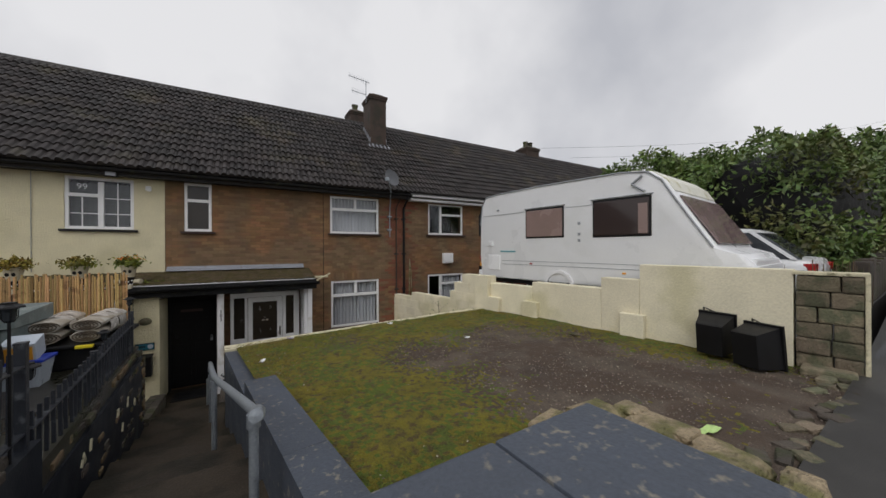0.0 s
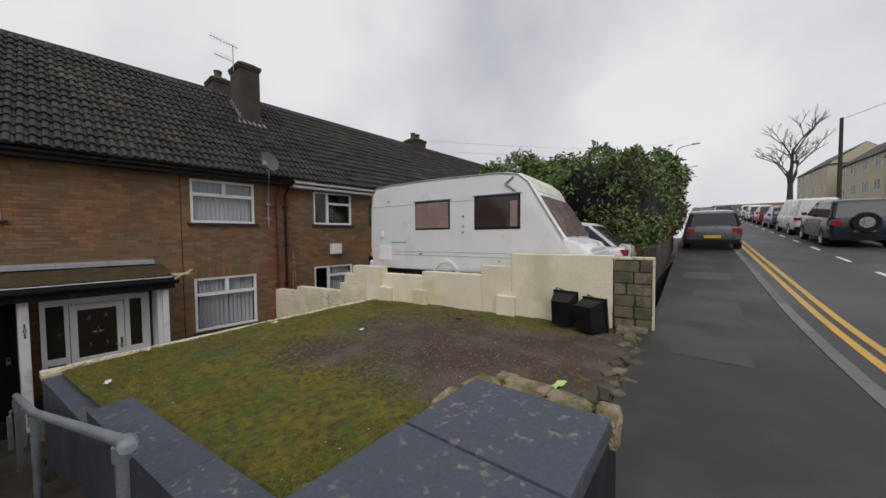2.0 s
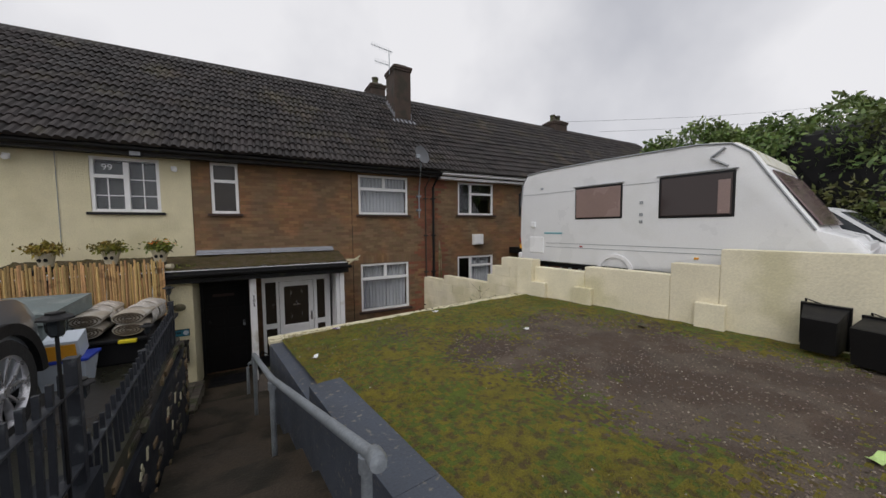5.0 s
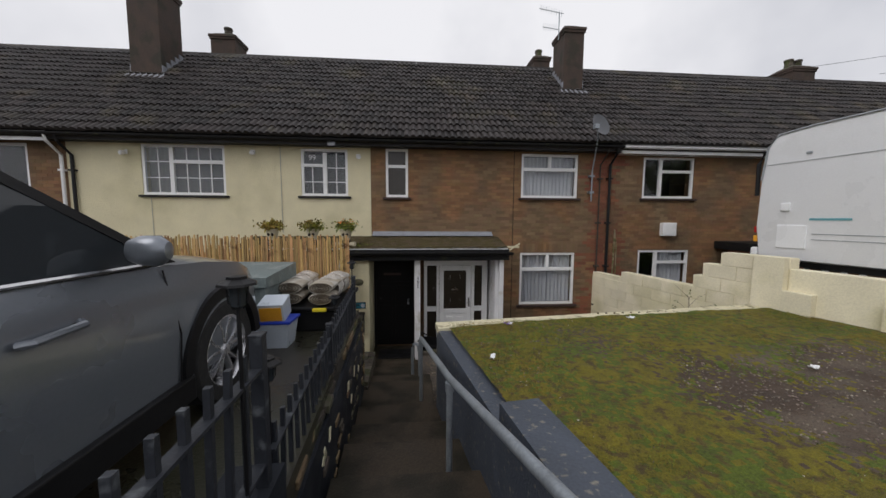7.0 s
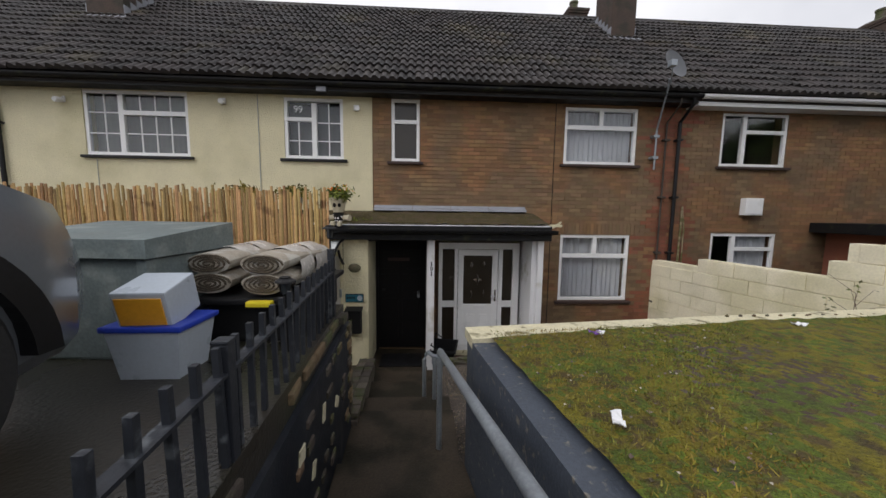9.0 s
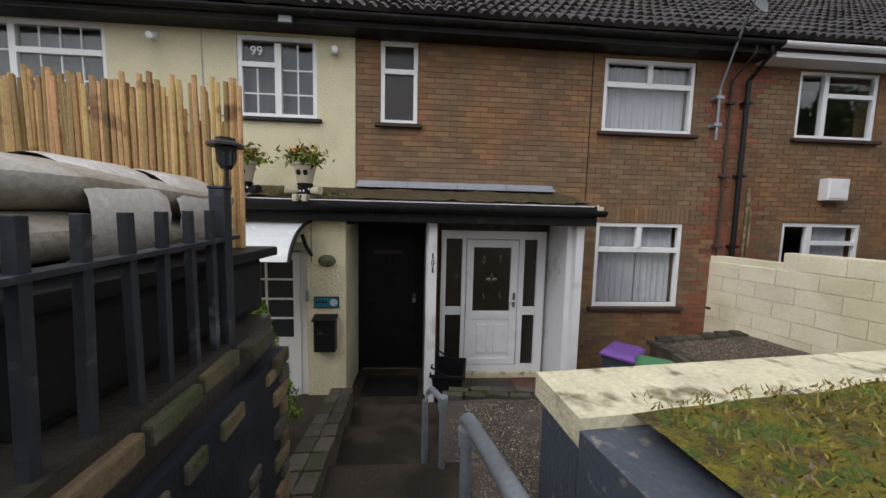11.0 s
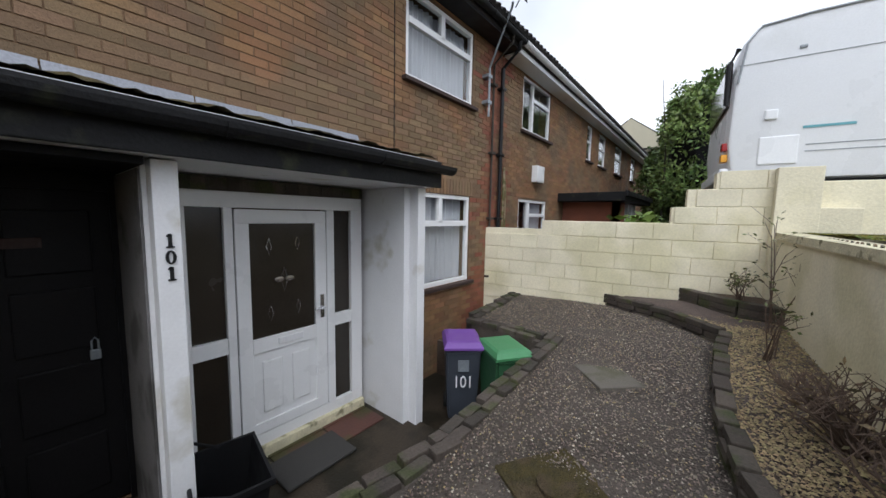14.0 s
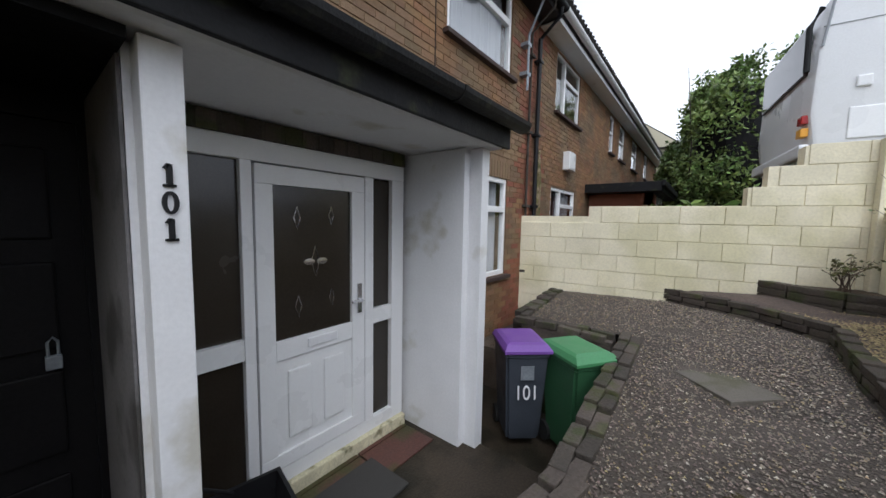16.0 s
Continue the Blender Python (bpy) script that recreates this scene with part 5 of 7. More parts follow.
tagged(part("driveway_neighbour", bm, M_DRIVE99), "wet concrete driveway of the neighbouring house", "driveway", kind="structure")
bm = bm_new()
box(bm, -9, .12, -3.449, -3.35, -.4, 1.70)
tagged(part("wall_terrace", bm, M_CREAM), "rendered retaining wall below the neighbour's driveway", "wall", kind="structure")

# fence: flat rails, square pickets; the upper length stands higher
def fence_run(p, q, za, zb, posts, label):
    fe = thing("metal_fence", label, "fence", group="steel fences")
    m, L = seg(p, q)
    for dz, nm in ((0.0, "top_rail"), (-.4, "bottom_rail")):
        bm = bm_new()
        loft(bm, [[(s, -.022, z + dz - .006), (s, .022, z + dz - .006), (s, .022, z + dz + .006), (s, -.022, z + dz + .006)] for s, z in ((0, za), (L, zb))])
        ob = part(nm, bm, M_FENCE, fe)
        ob.matrix_basis = m
    n = int(L / .113)
    for i in range(n):
        s = .06 + i * (L - .1) / n
        ob = new("picket", pk)
        ob.parent = fe
        ob.matrix_basis = m @ pose(s, 0, za + (zb - za) * s / L, rng.uniform(-1.5, 1.5), rng.uniform(-1.5, 1.5), rng.uniform(-4, 4))
    for s, top in posts:
        bm = bm_new()
        box(bm, s - .024, s + .024, -.025, .025, za + (zb - za) * s / L - .62, za + (zb - za) * s / L + top, .004)
        box(bm, s - .027, s + .027, -.028, .028, za + (zb - za) * s / L + top, za + (zb - za) * s / L + top + .012, .004)
        ob = part("fence_post", bm, M_FENCE, fe)
        ob.matrix_basis = m
    return m, L


bm = bm_new()
box(bm, -.011, .011, -.011, .011, -.43, .1, .002)
pk = bpy.data.meshes.new("picket")
bm.to_mesh(pk)
bm.free()
pk.materials.append(M_FENCE)
fence_run((.54, -9.25), (.43, -6.8), 2.49, 2.49, ((.03, .1), (2.43, .13)), "grey painted steel fence with square pickets by the gate")
fm, FL = fence_run((.415, -6.72), (.245, -3.72), 2.06, 2.17, ((1.33, .1), (2.92, .17)), "grey painted steel fence with square pickets above the steps")


def lantern(x, y, z, up, label):
    t = thing("solar_lantern", label, "lantern", pose(x, y, z) @ Matrix.Scale(.56, 4), group="solar lanterns")
    bm = bm_new()
    tube(bm, [(0, 0, -up), (0, 0, 0)], .013, 10)
    part("stem", bm, M_BLACK, t)
    bm = bm_new()
    lathe(bm, [(.02, 0), (.045, .02), (.05, .1), (.058, .14)], 16, cap=False)
    part("glass", bm, M_GLASS, t)
    for k in range(6):
        a = k * math.tau / 6
        bm = bm_new()
        tube(bm, [(.03 * math.cos(a), .03 * math.sin(a), 0), (.06 * math.cos(a), .06 * math.sin(a), .05), (.066 * math.cos(a), .066 * math.sin(a), .15)], .004, 5)
        part("cage_bar", bm, M_BLACK, t)
    bm = bm_new()
    lathe(bm, [(.115, .145), (.11, .16), (.06, .185), (.06, .2), (.0, .205)], 8)
    part("cap", bm, M_BLACK, t)
    return t


lantern(.455, -7.0, 2.78, 1.4, "black solar lantern on the metal fence")
lantern(.4, -6.68, 2.36, 1.0, "black solar lantern standing behind the fence")
p = fm @ Vector((FL + .03, .03, 0))
lantern(p.x, p.y, 2.42, 1.2, "black solar lantern at the lower end of the fence")
p = fm @ Vector((2.25, .12, 0))
lantern(p.x, p.y, 2.14, .7, "black solar lantern standing behind the fence")

# ---- bamboo screen ----
bs = tagged(thing("bamboo_screen", "pale split bamboo screen fencing", "screen fence"))
cane = bm_new()
tube(cane, [(0, 0, 0), (0, 0, .34), (.003, 0, .7), (0, 0, 1.2)], .0105, 6)
cm_ = bpy.data.meshes.new("cane")
cane.to_mesh(cm_)
cane.free()
cm_.materials.append(M_BAMBOO)
for k in range(210):
    x = .11 - k * .0205
    ob = new("cane", cm_)
    ob.parent = bs
    ob.matrix_basis = pose(x, -3.39 + rng.uniform(-.008, .008), 1.64 + rng.uniform(-.05, .03), 0, rng.uniform(-1.2, 1.2), 0)
bm = bm_new()
for z in (1.95, 2.35, 2.7):
    tube(bm, [(.12, -3.372, z), (-4.2, -3.372, z)], .004, 5)
for k in range(200):
    tube(bm, [(.1 - k * .0213, -3.378, 1.66), (.1 - k * .0213 + .004 * (k % 3 - 1), -3.378, 2.62 + .05 * (k * 7 % 5))], .0105, 5)
tagged(part("cane_backing", bm, M_BAMBOO, bs), kind="stuff")

# ---- wheelie bins ----
def wheelie(x, y, rot, body, lid, label, number=""):
    t = thing("wheelie_bin", label, "wheelie bin", pose(x, y, -.3, 0, 0, rot) @ Matrix.Diagonal((.72, .8, .88, 1)), group="wheelie bins")
    bm = bm_new()
    loft(bm, [[(-a, -b, z), (a, -b, z), (a, b, z), (-a, b, z)] for a, b, z in ((.2, .21, .05), (.21, .22, .1), (.26, .29, .92), (.275, .305, .93), (.275, .305, .97))])
    bmesh.ops.bevel(bm, geom=[e for e in bm.edges if abs(e.verts[0].co.z - e.verts[1].co.z) > .02], offset=.03, segments=2, affect='EDGES')
    part("bin_body", bm, body, t)
    bm = bm_new()
    loft(bm, [[(-a, -b, z), (a, -b, z), (a, c, z), (-a, c, z)] for a, b, c, z in ((.29, .33, .3, .972), (.29, .33, .3, 1.0), (.25, .27, .27, 1.045), (.2, .22, .24, 1.06))])
    bmesh.ops.bevel(bm, geom=[e for e in bm.edges if e.calc_face_angle(0) > .5], offset=.014, segments=2, affect='EDGES')
    l = part("lid", bm, lid, t)
    bm = bm_new()
    tube(bm, [(-.24, .36, 1.0), (.24, .36, 1.0)], .017, 8)
    for s in (-.24, .24):
        tube(bm, [(s, .36, 1.0), (s, .29, .98)], .017, 8)
    part("handle", bm, lid, t)
    for s in (-.22, .22):
        bm = bm_new()
        lathe(bm, [(.03, -.03), (.1, -.03), (.1, .03), (.03, .03)], 16, pose(s, .22, .1, 0, 90, 0))
        part("wheel", bm, M_TYRE, t)
    if number:
        text("bin_number", number, .2, pose(0, -.285, .56, 84.5), M_WHITE, t)
        bm = bm_new()
        box(bm, -.08, .08, -.297, -.290, .70, .84)
        part("sticker", bm, M_GALV, t)
    return t


wheelie(3.62, -.96, -48, M_BINGREY, M_PURPLE, "dark grey wheelie bin with a purple lid", "101")
wheelie(3.72, -1.43, -34, M_GREEN, M_GREENLID, "green wheelie bin with a light green lid")


def recycling_box(name, m, label):
    t = thing(name, label, "recycling box", m, group="recycling boxes")
    bm = bm_new()
    loft(bm, [[(-a, -b, z), (a, -b, z), (a, b, z), (-a, b, z)] for a, b, z in ((.22, .15, 0), (.27, .2, .36), (.295, .225, .36), (.295, .225, .4), (.275, .205, .4), (.225, .155, .02))])
    part("tub", bm, M_BLACK, t)
    bm = bm_new()
    tube(bm, [(-.28, 0, .38), (-.3, .2, .5), (.3, .2, .5), (.28, 0, .38)], .012, 8)
    part("handle", bm, M_BLACK, t)
    return t


recycling_box("recycling_box", pose(1.36, -.72, -.1, 0, 0, 80), "black plastic recycling box beside the front door")
recycling_box("recycling_box", pose(6.38, -7.98, 2.07, 8, 78, 12) @ Matrix.Scale(.84, 4), "upturned black recycling box against the wall")
recycling_box("recycling_box", pose(6.36, -8.32, 2.04, -6, 84, -22) @ Matrix.Scale(.84, 4), "black recycling box lying on its side")

# ---- fittings on the walls ----
bm = bm_new()
box(bm, 7.35, 7.72, -.13, 0.0, 2.69, 3.03, .012)
box(bm, 7.38, 7.69, -.14, -.12, 2.72, 3.0, .006)
tagged(part("meter_box", bm, M_UPVC), "white plastic meter box on the brick wall", "meter box")
d = thing("satellite_dish", "grey satellite dish on a pole at the eaves", "satellite dish")
bm = bm_new()
tube(bm, [(5.42, -.1, 3.55), (5.42, -.1, 4.3), (5.30, -.52, 5.0), (5.27, -.55, 5.05)], .018, 8)
part("pole", bm, M_GALV, d)
for z in (3.75, 4.15):
    bm = bm_new()
    box(bm, 5.36, 5.48, -.12, 0, z, z + .05, .004)
    part("bracket", bm, M_GALV, d)
bm = bm_new()
lathe(bm, [(.0, 0), (.12, .012), (.2, .035), (.27, .065), (.272, .07), (.2, .042), (.12, .02), (0, .008)], 28, pose(5.25, -.62, 5.24, 72, 0, 20) @ Matrix.Scale(.95, 4), cap=False)
part("reflector", bm, M_DISH, d, smooth=True)
bm = bm_new()
tube(bm, [(5.26, -.6, 4.95), (5.02, -.95, 5.12)], .01, 6)
box(bm, 4.96, 5.06, -1.0, -.9, 5.08, 5.18, .01)
part("receiver_arm", bm, M_GALV, d)
bm = bm_new()
box(bm, 3.15, 3.5, -.5, -.45, 2.42, 2.47, .006)
tube(bm, [(3.1, -.9, 2.38), (3.62, -.12, 2.5)], .018, 8)
tube(bm, [(3.1, -.8, 2.34), (3.45, -.2, 2.42)], .018, 8)
tagged(part("washing_prop", bm, M_CREAMCAP), "two cream plastic rods lying at the canopy end", "rod")
lb = thing("letterbox", "black metal letterbox on the cream pier", "letterbox")
bm = bm_new()
box(bm, -.31, -.06, -1.02, -.9, .62, 1.02, .008)
part("box_body", bm, M_BLACK, lb)
bm = bm_new()
loft(bm, [[(-.325, -.9, 1.06), (-.325, -1.05, 1.02), (-.325, -1.05, 1.005), (-.325, -.9, 1.02)], [(-.045, -.9, 1.06), (-.045, -1.05, 1.02), (-.045, -1.05, 1.005), (-.045, -.9, 1.02)]])
part("box_lid", bm, M_BLACK, lb)
bm = bm_new()
box(bm, -.26, -.2, -1.027, -1.019, .85, .87)
part("lock", bm, M_CHROME, lb)
sg = thing("house_sign", "small teal painted house sign on the pier", "sign")
bm = bm_new()
box(bm, -.33, -.03, -.925, -.9, 1.14, 1.28, .004)
part("sign_board", bm, M_BLACK, sg)
bm = bm_new()
box(bm, -.32, -.04, -.93, -.924, 1.15, 1.27)
pl = part("sign_face", bm, M_TEAL, sg)
bm = bm_new()
lathe(bm, [(.045, 0), (.045, .004), (.0, .005)], 14, pose(-.09, -.929, 1.21, 90))
part("sign_motif", bm, M_PALEPLASTIC, sg)
bm = bm_new()
for i in range(4):
    box(bm, -.30 + i * .035, -.275 + i * .035, -.933, -.930, 1.2, 1.235)
part("sign_writing", bm, M_BLUEPAINT, sg)
bm = bm_new()
lathe(bm, [(.1, 0), (.105, .02), (.08, .05), (.03, .065), (.0, .068)], 18, pose(-.17, -.9, 1.72, 90) @ Matrix.Diagonal((1, .72, 1, 1)))
tagged(part("wall_plaque", bm, M_RUBBLE, smooth=True), "oval moulded stone plaque on the pier", "plaque")
bm = bm_new()
box(bm, -.43, -.39, -.93, -.9, 1.22, 1.36, .006)
tagged(part("doorbell", bm, M_GALV), "grey video doorbell beside the white door", "doorbell")


def wall_camera(x, z, label, turn=0):
    t = thing("security_camera", label, "camera", pose(x, -.03, z, 0, 0, turn), group="security cameras")
    bm = bm_new()
    box(bm, -.05, .05, -.03, .0, -.05, .05, .008)
    part("mount", bm, M_UPVC, t)
    bm = bm_new()
    lathe(bm, [(.0, 0), (.045, .005), (.05, .09), (.04, .11), (.0, .112)], 14, pose(0, -.04, -.02, 100, 0, 20))
    part("housing", bm, M_UPVC, t)


wall_camera(-2.65, 4.6, "white round security camera on the cream wall")
wall_camera(-5.35, 4.55, "white bullet security camera on the cream wall", -30)
wall_camera(-.28, 4.55, "small white sensor on the cream wall")
fl = thing("floodlight", "black floodlight under the eaves", "floodlight")
bm = bm_new()
box(bm, -.92, -.72, -.36, -.28, 4.7, 4.84, .01)
part("lamp_body", bm, M_BLACK, fl)
bm = bm_new()
box(bm, -.9, -.74, -.366, -.36, 4.72, 4.82)
part("lamp_glass", bm, M_LEAD, fl)
bm = bm_new()
tube(bm, [(-2.05, -.03, 4.75), (-2.05, -.03, 2.75)], .006, 5)
tagged(part("cable", bm, M_TRIM), "thin grey cable down the cream wall", "cable")
bm = bm_new()
tube(bm, [(-4.9, -.03, 3.55), (-4.9, -.03, 2.2)], .005, 5)
tagged(part("cable", bm, M_TRIM), "short thin grey cable on the cream wall", "cable")
bm = bm_new()
tube(bm, [(3.47, -.004, 4.85), (3.47, -.004, 0.2)], .007, 5)
tagged(part("movement_joint", bm, M_BLACKDOOR_SHADE), "dark vertical movement joint in the brickwork", "joint", kind="structure")
text("window_number", "99", .17, pose(-1.34, -.012, 4.5, 90), M_WHITE, bpy.data.objects["window_4"])


# ---- plants ----
def leaves(name, pts, size, material, parent=None, seed=1, flat=.5):
    """Many small leaf blades at the points given."""
    rng = random.Random(seed)
    vs, fs = [], []
    for p in pts:
        u = Vector((rng.gauss(0, 1), rng.gauss(0, 1), rng.gauss(0, 1) * flat)).normalized()
        w = u.cross(Vector((rng.gauss(0, 1), rng.gauss(0, 1), rng.gauss(0, 1)))).normalized()
        s = size * rng.uniform(.6, 1.3)
        b0 = len(vs)
        p = Vector(p)
        vs += [tuple(p), tuple(p + u * s * .5 + w * s * .22), tuple(p + u * s), tuple(p + u * s * .5 - w * s * .22)]
        fs.append((b0, b0 + 1, b0 + 2, b0 + 3))
    return mesh_ob(name, vs, fs, material, parent)


con = thing("potted_conifer", "bright green dwarf conifer in a white pot", "potted plant", pose(-.4, -2.15, .0))
bm = bm_new()
lathe(bm, [(.13, 0), (.15, .02), (.21, .34), (.225, .35), (.225, .39), (.2, .39), (.19, .34), (0, .33)], 24, pose(0, 0, .12))
part("pot", bm, M_POT, con, smooth=True)
bm = bm_new()
tube(bm, [(0, 0, .4), (0, 0, 1.2)], .02, 6, r1=.006)
part("trunk", bm, M_BARK, con)
rng = random.Random(6)
pts = []
for _ in range(9000):
    z = rng.random() ** 1.3
    r = (.24 * (1 - z) ** .9 + .012) * (1 if rng.random() < .7 else rng.random()) * (1 + .25 * noise.noise(Vector((z * 6, rng.random() * .2, 1))))
    a = rng.uniform(0, math.tau)
    r *= 1 + .2 * math.sin(a * 6 + math.sin(z * 26) * 1.5) + .1 * math.sin(z * 48 + a * 2)
    pts.append((r * math.cos(a), r * math.sin(a), .5 + z * 1.02))
leaves("foliage", pts, .042, M_LEAF2, con, 2, 2.2)


def pot_figure(x, y, z, label, flower):
    t = thing("flower_pot", label, "flower pot", pose(x, y - .08, z) @ Matrix.Diagonal((1.1, 1.1, 1.35, 1)), group="figure flower pots")
    bm = bm_new()
    lathe(bm, [(.06, 0), (.075, .1), (.085, .12)], 16)
    part("lower_pot", bm, M_BLACK, t, "black pot with white spots", smooth=True)
    for k in range(22):
        a, zz = k * 2.4, .02 + .09 * (k % 5) / 5
        bm = bm_new()
        lathe(bm, [(.011, 0), (.009, .004), (0, .005)], 8, pose((.064 + zz * .14) * math.cos(a), (.064 + zz * .14) * math.sin(a), zz, 0, 90, math.degrees(a)))
        part("spot", bm, M_WHITE, t)
    bm = bm_new()
    lathe(bm, [(.075, .125), (.115, .27), (.125, .275), (.125, .3), (.105, .3), (.1, .27), (0, .265)], 20)
    part("upper_pot", bm, M_POT, t, smooth=True)
    for s in (-.035, .035):
        bm = bm_new()
        lathe(bm, [(.025, 0), (.025, .004), (.0, .006)], 12, pose(s, -.097, .21, 104))
        part("painted_disc", bm, M_BLACK, t)
        bm = bm_new()
        box(bm, s * 1.4 - .025, s * 1.4 + .025, -.2, -.08, -.04, .02, .012)
        part("pot_foot", bm, M_POT, t)
        bm = bm_new()
        lathe(bm, [(.03, 0), (.038, .12), (.03, .12)], 12, pose(s * 2.2, -.02, .06, 0, 90 if s > 0 else -90, -30 * (1 if s > 0 else -1)))
        part("pot_arm", bm, M_POT if flower else M_BLACK, t)
    r = random.Random(int(x * 100))
    leaves("foliage", [(r.gauss(0, .09), r.gauss(0, .09), .3 + abs(r.gauss(0, .05))) for _ in range(500)], .07, M_GRASS, t, 3, .8)
    if flower:
        leaves("flowers", [(r.gauss(0, .075), r.gauss(0, .075), .37 + abs(r.gauss(0, .03))) for _ in range(130)], .035, M_FLOWER, t, 4, .6)
    return t


pot_figure(-.42, -.82, 2.47, "cream flower pot figure with orange flowers on the canopy", True)
pot_figure(-1.12, -.80, 2.47, "cream flower pot figure with trailing grass on the canopy", False)
pot_figure(-1.95, -.78, 2.47, "flower pot figure with small plants on the canopy", False)
r = random.Random(31)
tagged(leaves("canopy_grass", [(r.uniform(-2.6, .1), r.uniform(-.95, -.3), 2.46 + r.uniform(0, .05)) for _ in range(3500)], .06, M_GRASS, None, 8, 1.6), "grass growing in the canopy moss", "grass", kind="stuff")


def shrub(x, y, z, h, w, n, label, leafy=0, seed=1, mat_=None):
    t = thing("shrub", label, "shrub", pose(x, y, z), group="bare shrubs")
    rng = random.Random(seed)
    bm = bm_new()
    tips = []
    for _ in range(n):
        a, s = rng.uniform(0, math.tau), rng.uniform(.2, 1)
        top = Vector((math.cos(a) * w * s, math.sin(a) * w * s, h * rng.uniform(.5, 1) * (1.1 - .4 * s)))
        mid = top * .5 + Vector((rng.uniform(-.08, .08), rng.uniform(-.08, .08), h * .12))
        tube(bm, [(rng.uniform(-.05, .05), rng.uniform(-.05, .05), 0), mid, top], .006, 4, r1=.0025)
        for _ in range(4):
            b = mid.lerp(top, rng.random())
            e = b + Vector((rng.uniform(-1, 1), rng.uniform(-1, 1), rng.uniform(.2, 1))) * h * .18
            tube(bm, [b, e], .003, 3, r1=.0015)
            tips.append(e)
    tagged(part("twig_mass", bm, M_TWIG, t), kind="stuff")
    if leafy:
        leaves("foliage", [rng.choice(tips) + Vector((rng.gauss(0, .02), rng.gauss(0, .02), rng.gauss(0, .02))) for _ in range(leafy)], .05, mat_ or M_LEAF, t, seed)
    return t


shrub(3.3, -3.72, .72, .5, .42, 80, "dense bare brown twiggy shrub in the bed", 60, 2, M_WOOD)
shrub(2.7, -3.82, .7, .5, .38, 70, "bare brown twiggy shrub in the bed", 40, 3, M_WOOD)
shrub(4.55, -3.5, .75, .8, .25, 7, "thin bare rose shrub by the wall", 50, 4)
shrub(5.75, -3.35, 1.03, .42, .18, 12, "small leafy shrub in the corner bed", 130, 5)
shrub(5.25, -3.55, .8, 1.15, .22, 4, "tall thin rose stems with few leaves", 40, 6)
tr = thing("trellis", "brown wooden trellis leaning on the wall", "trellis", pose(4.3, -3.86, .95))
for i in range(7):
    for sgn in (-1, 1):
        bm = bm_new()
        box(bm, -.012, .012, -.006 + .012 * (sgn > 0), .006 + .012 * (sgn > 0), -.1, .95)
        ob = part("slat", bm, M_DARKBRICK if i % 2 else M_WOOD, tr)
        ob.matrix_basis = pose(i * .12 - .36, 0, 0, 0, 24 * sgn, 0)

# ---- litter on the driveway ----
def litter(x, y, z, material, label, sx=.09, sy=.05, a=20):
    bm = bm_new()
    v = [bm.verts.new((sx * i / 4 - sx / 2, sy * j / 2 - sy / 2, .012 * math.sin(i * 1.9 + j) + .012)) for j in range(3) for i in range(5)]
    for j in range(2):
        for i in range(4):
            bm.faces.new((v[j * 5 + i], v[j * 5 + i + 1], v[j * 5 + i + 6], v[j * 5 + i + 5]))
    r = bmesh.ops.extrude_face_region(bm, geom=bm.faces[:])
    bmesh.ops.translate(bm, vec=(0, 0, .004), verts=[g for g in r["geom"] if isinstance(g, bmesh.types.BMVert)])
    ob = part("litter", bm, material)
    ob.matrix_basis = pose(x, y, z, 0, 0, a)
    return tagged(ob, label, "litter", group="litter")


M_LIME = mat("lime_plastic", (0.5, 0.7, 0.25), 0.4, 0.1, 8, 0)
litter(4.5, -8.69, 1.83, M_LIME, "flat lime green plastic scrap on the driveway", .2, .07, -10)
litter(3.79, -4.21, 1.84, M_WHITE, "crumpled white paper on the driveway edge", .1, .05, 10)
litter(4.43, -5.7, 1.84, M_WHITE, "small white scrap on the moss", .08, .05)
litter(1.75, -5.3, 1.84, M_WHITE, "white scrap in the grass by the wall", .1, .04, 70)
litter(2.15, -4.35, 1.84, M_PURPLE, "purple and white sweet wrapper in the weeds", .08, .04, -20)
litter(2.18, -4.37, 1.845, M_WHITE, "white torn wrapper in the weeds", .05, .03, 30)
litter(5.95, -6.4, 1.84, M_RUBBLE, "small flat stone on the driveway", .14, .09, 30)

# ---- things on the neighbour's driveway ----
ch = thing("storage_chest", "large grey-green plastic storage chest", "storage box", pose(-.9, -4.28, 1.8, 0, 0, -4) @ Matrix.Diagonal((.68, .9, .92, 1)))
bm = bm_new()
box(bm, -.62, .62, -.35, .35, 0, .62, .02)
for i in (-1, 1):
    box(bm, i * .6 - .04, i * .6 + .04, -.37, .37, 0, .62, .01)
part("chest_body", bm, M_CHEST, ch)
bm = bm_new()
loft(bm, [[(-.68, -.4, .63), (.68, -.4, .63), (.68, .4, .63), (-.68, .4, .63)], [(-.68, -.4, .74), (.68, -.4, .74), (.68, .4, .82), (-.68, .4, .82)]])
part("chest_lid", bm, M_CHEST, ch)
wb = thing("dark_bin", "black bin with a yellow handle beside the fence", "bin", pose(-.1, -3.85, 1.8))
bm = bm_new()
box(bm, -.28, .28, -.5, .5, 0, .25, .03)
part("bin_body", bm, M_BLACK, wb)
bm = bm_new()
box(bm, -.33, .33, -.56, .56, .255, .3, .015)
part("bin_lid", bm, M_BLACK, wb)
bm = bm_new()
box(bm, .02, .17, -.62, -.562, .26, .295, .01)
part("handle", bm, M_YELLOWP, wb)


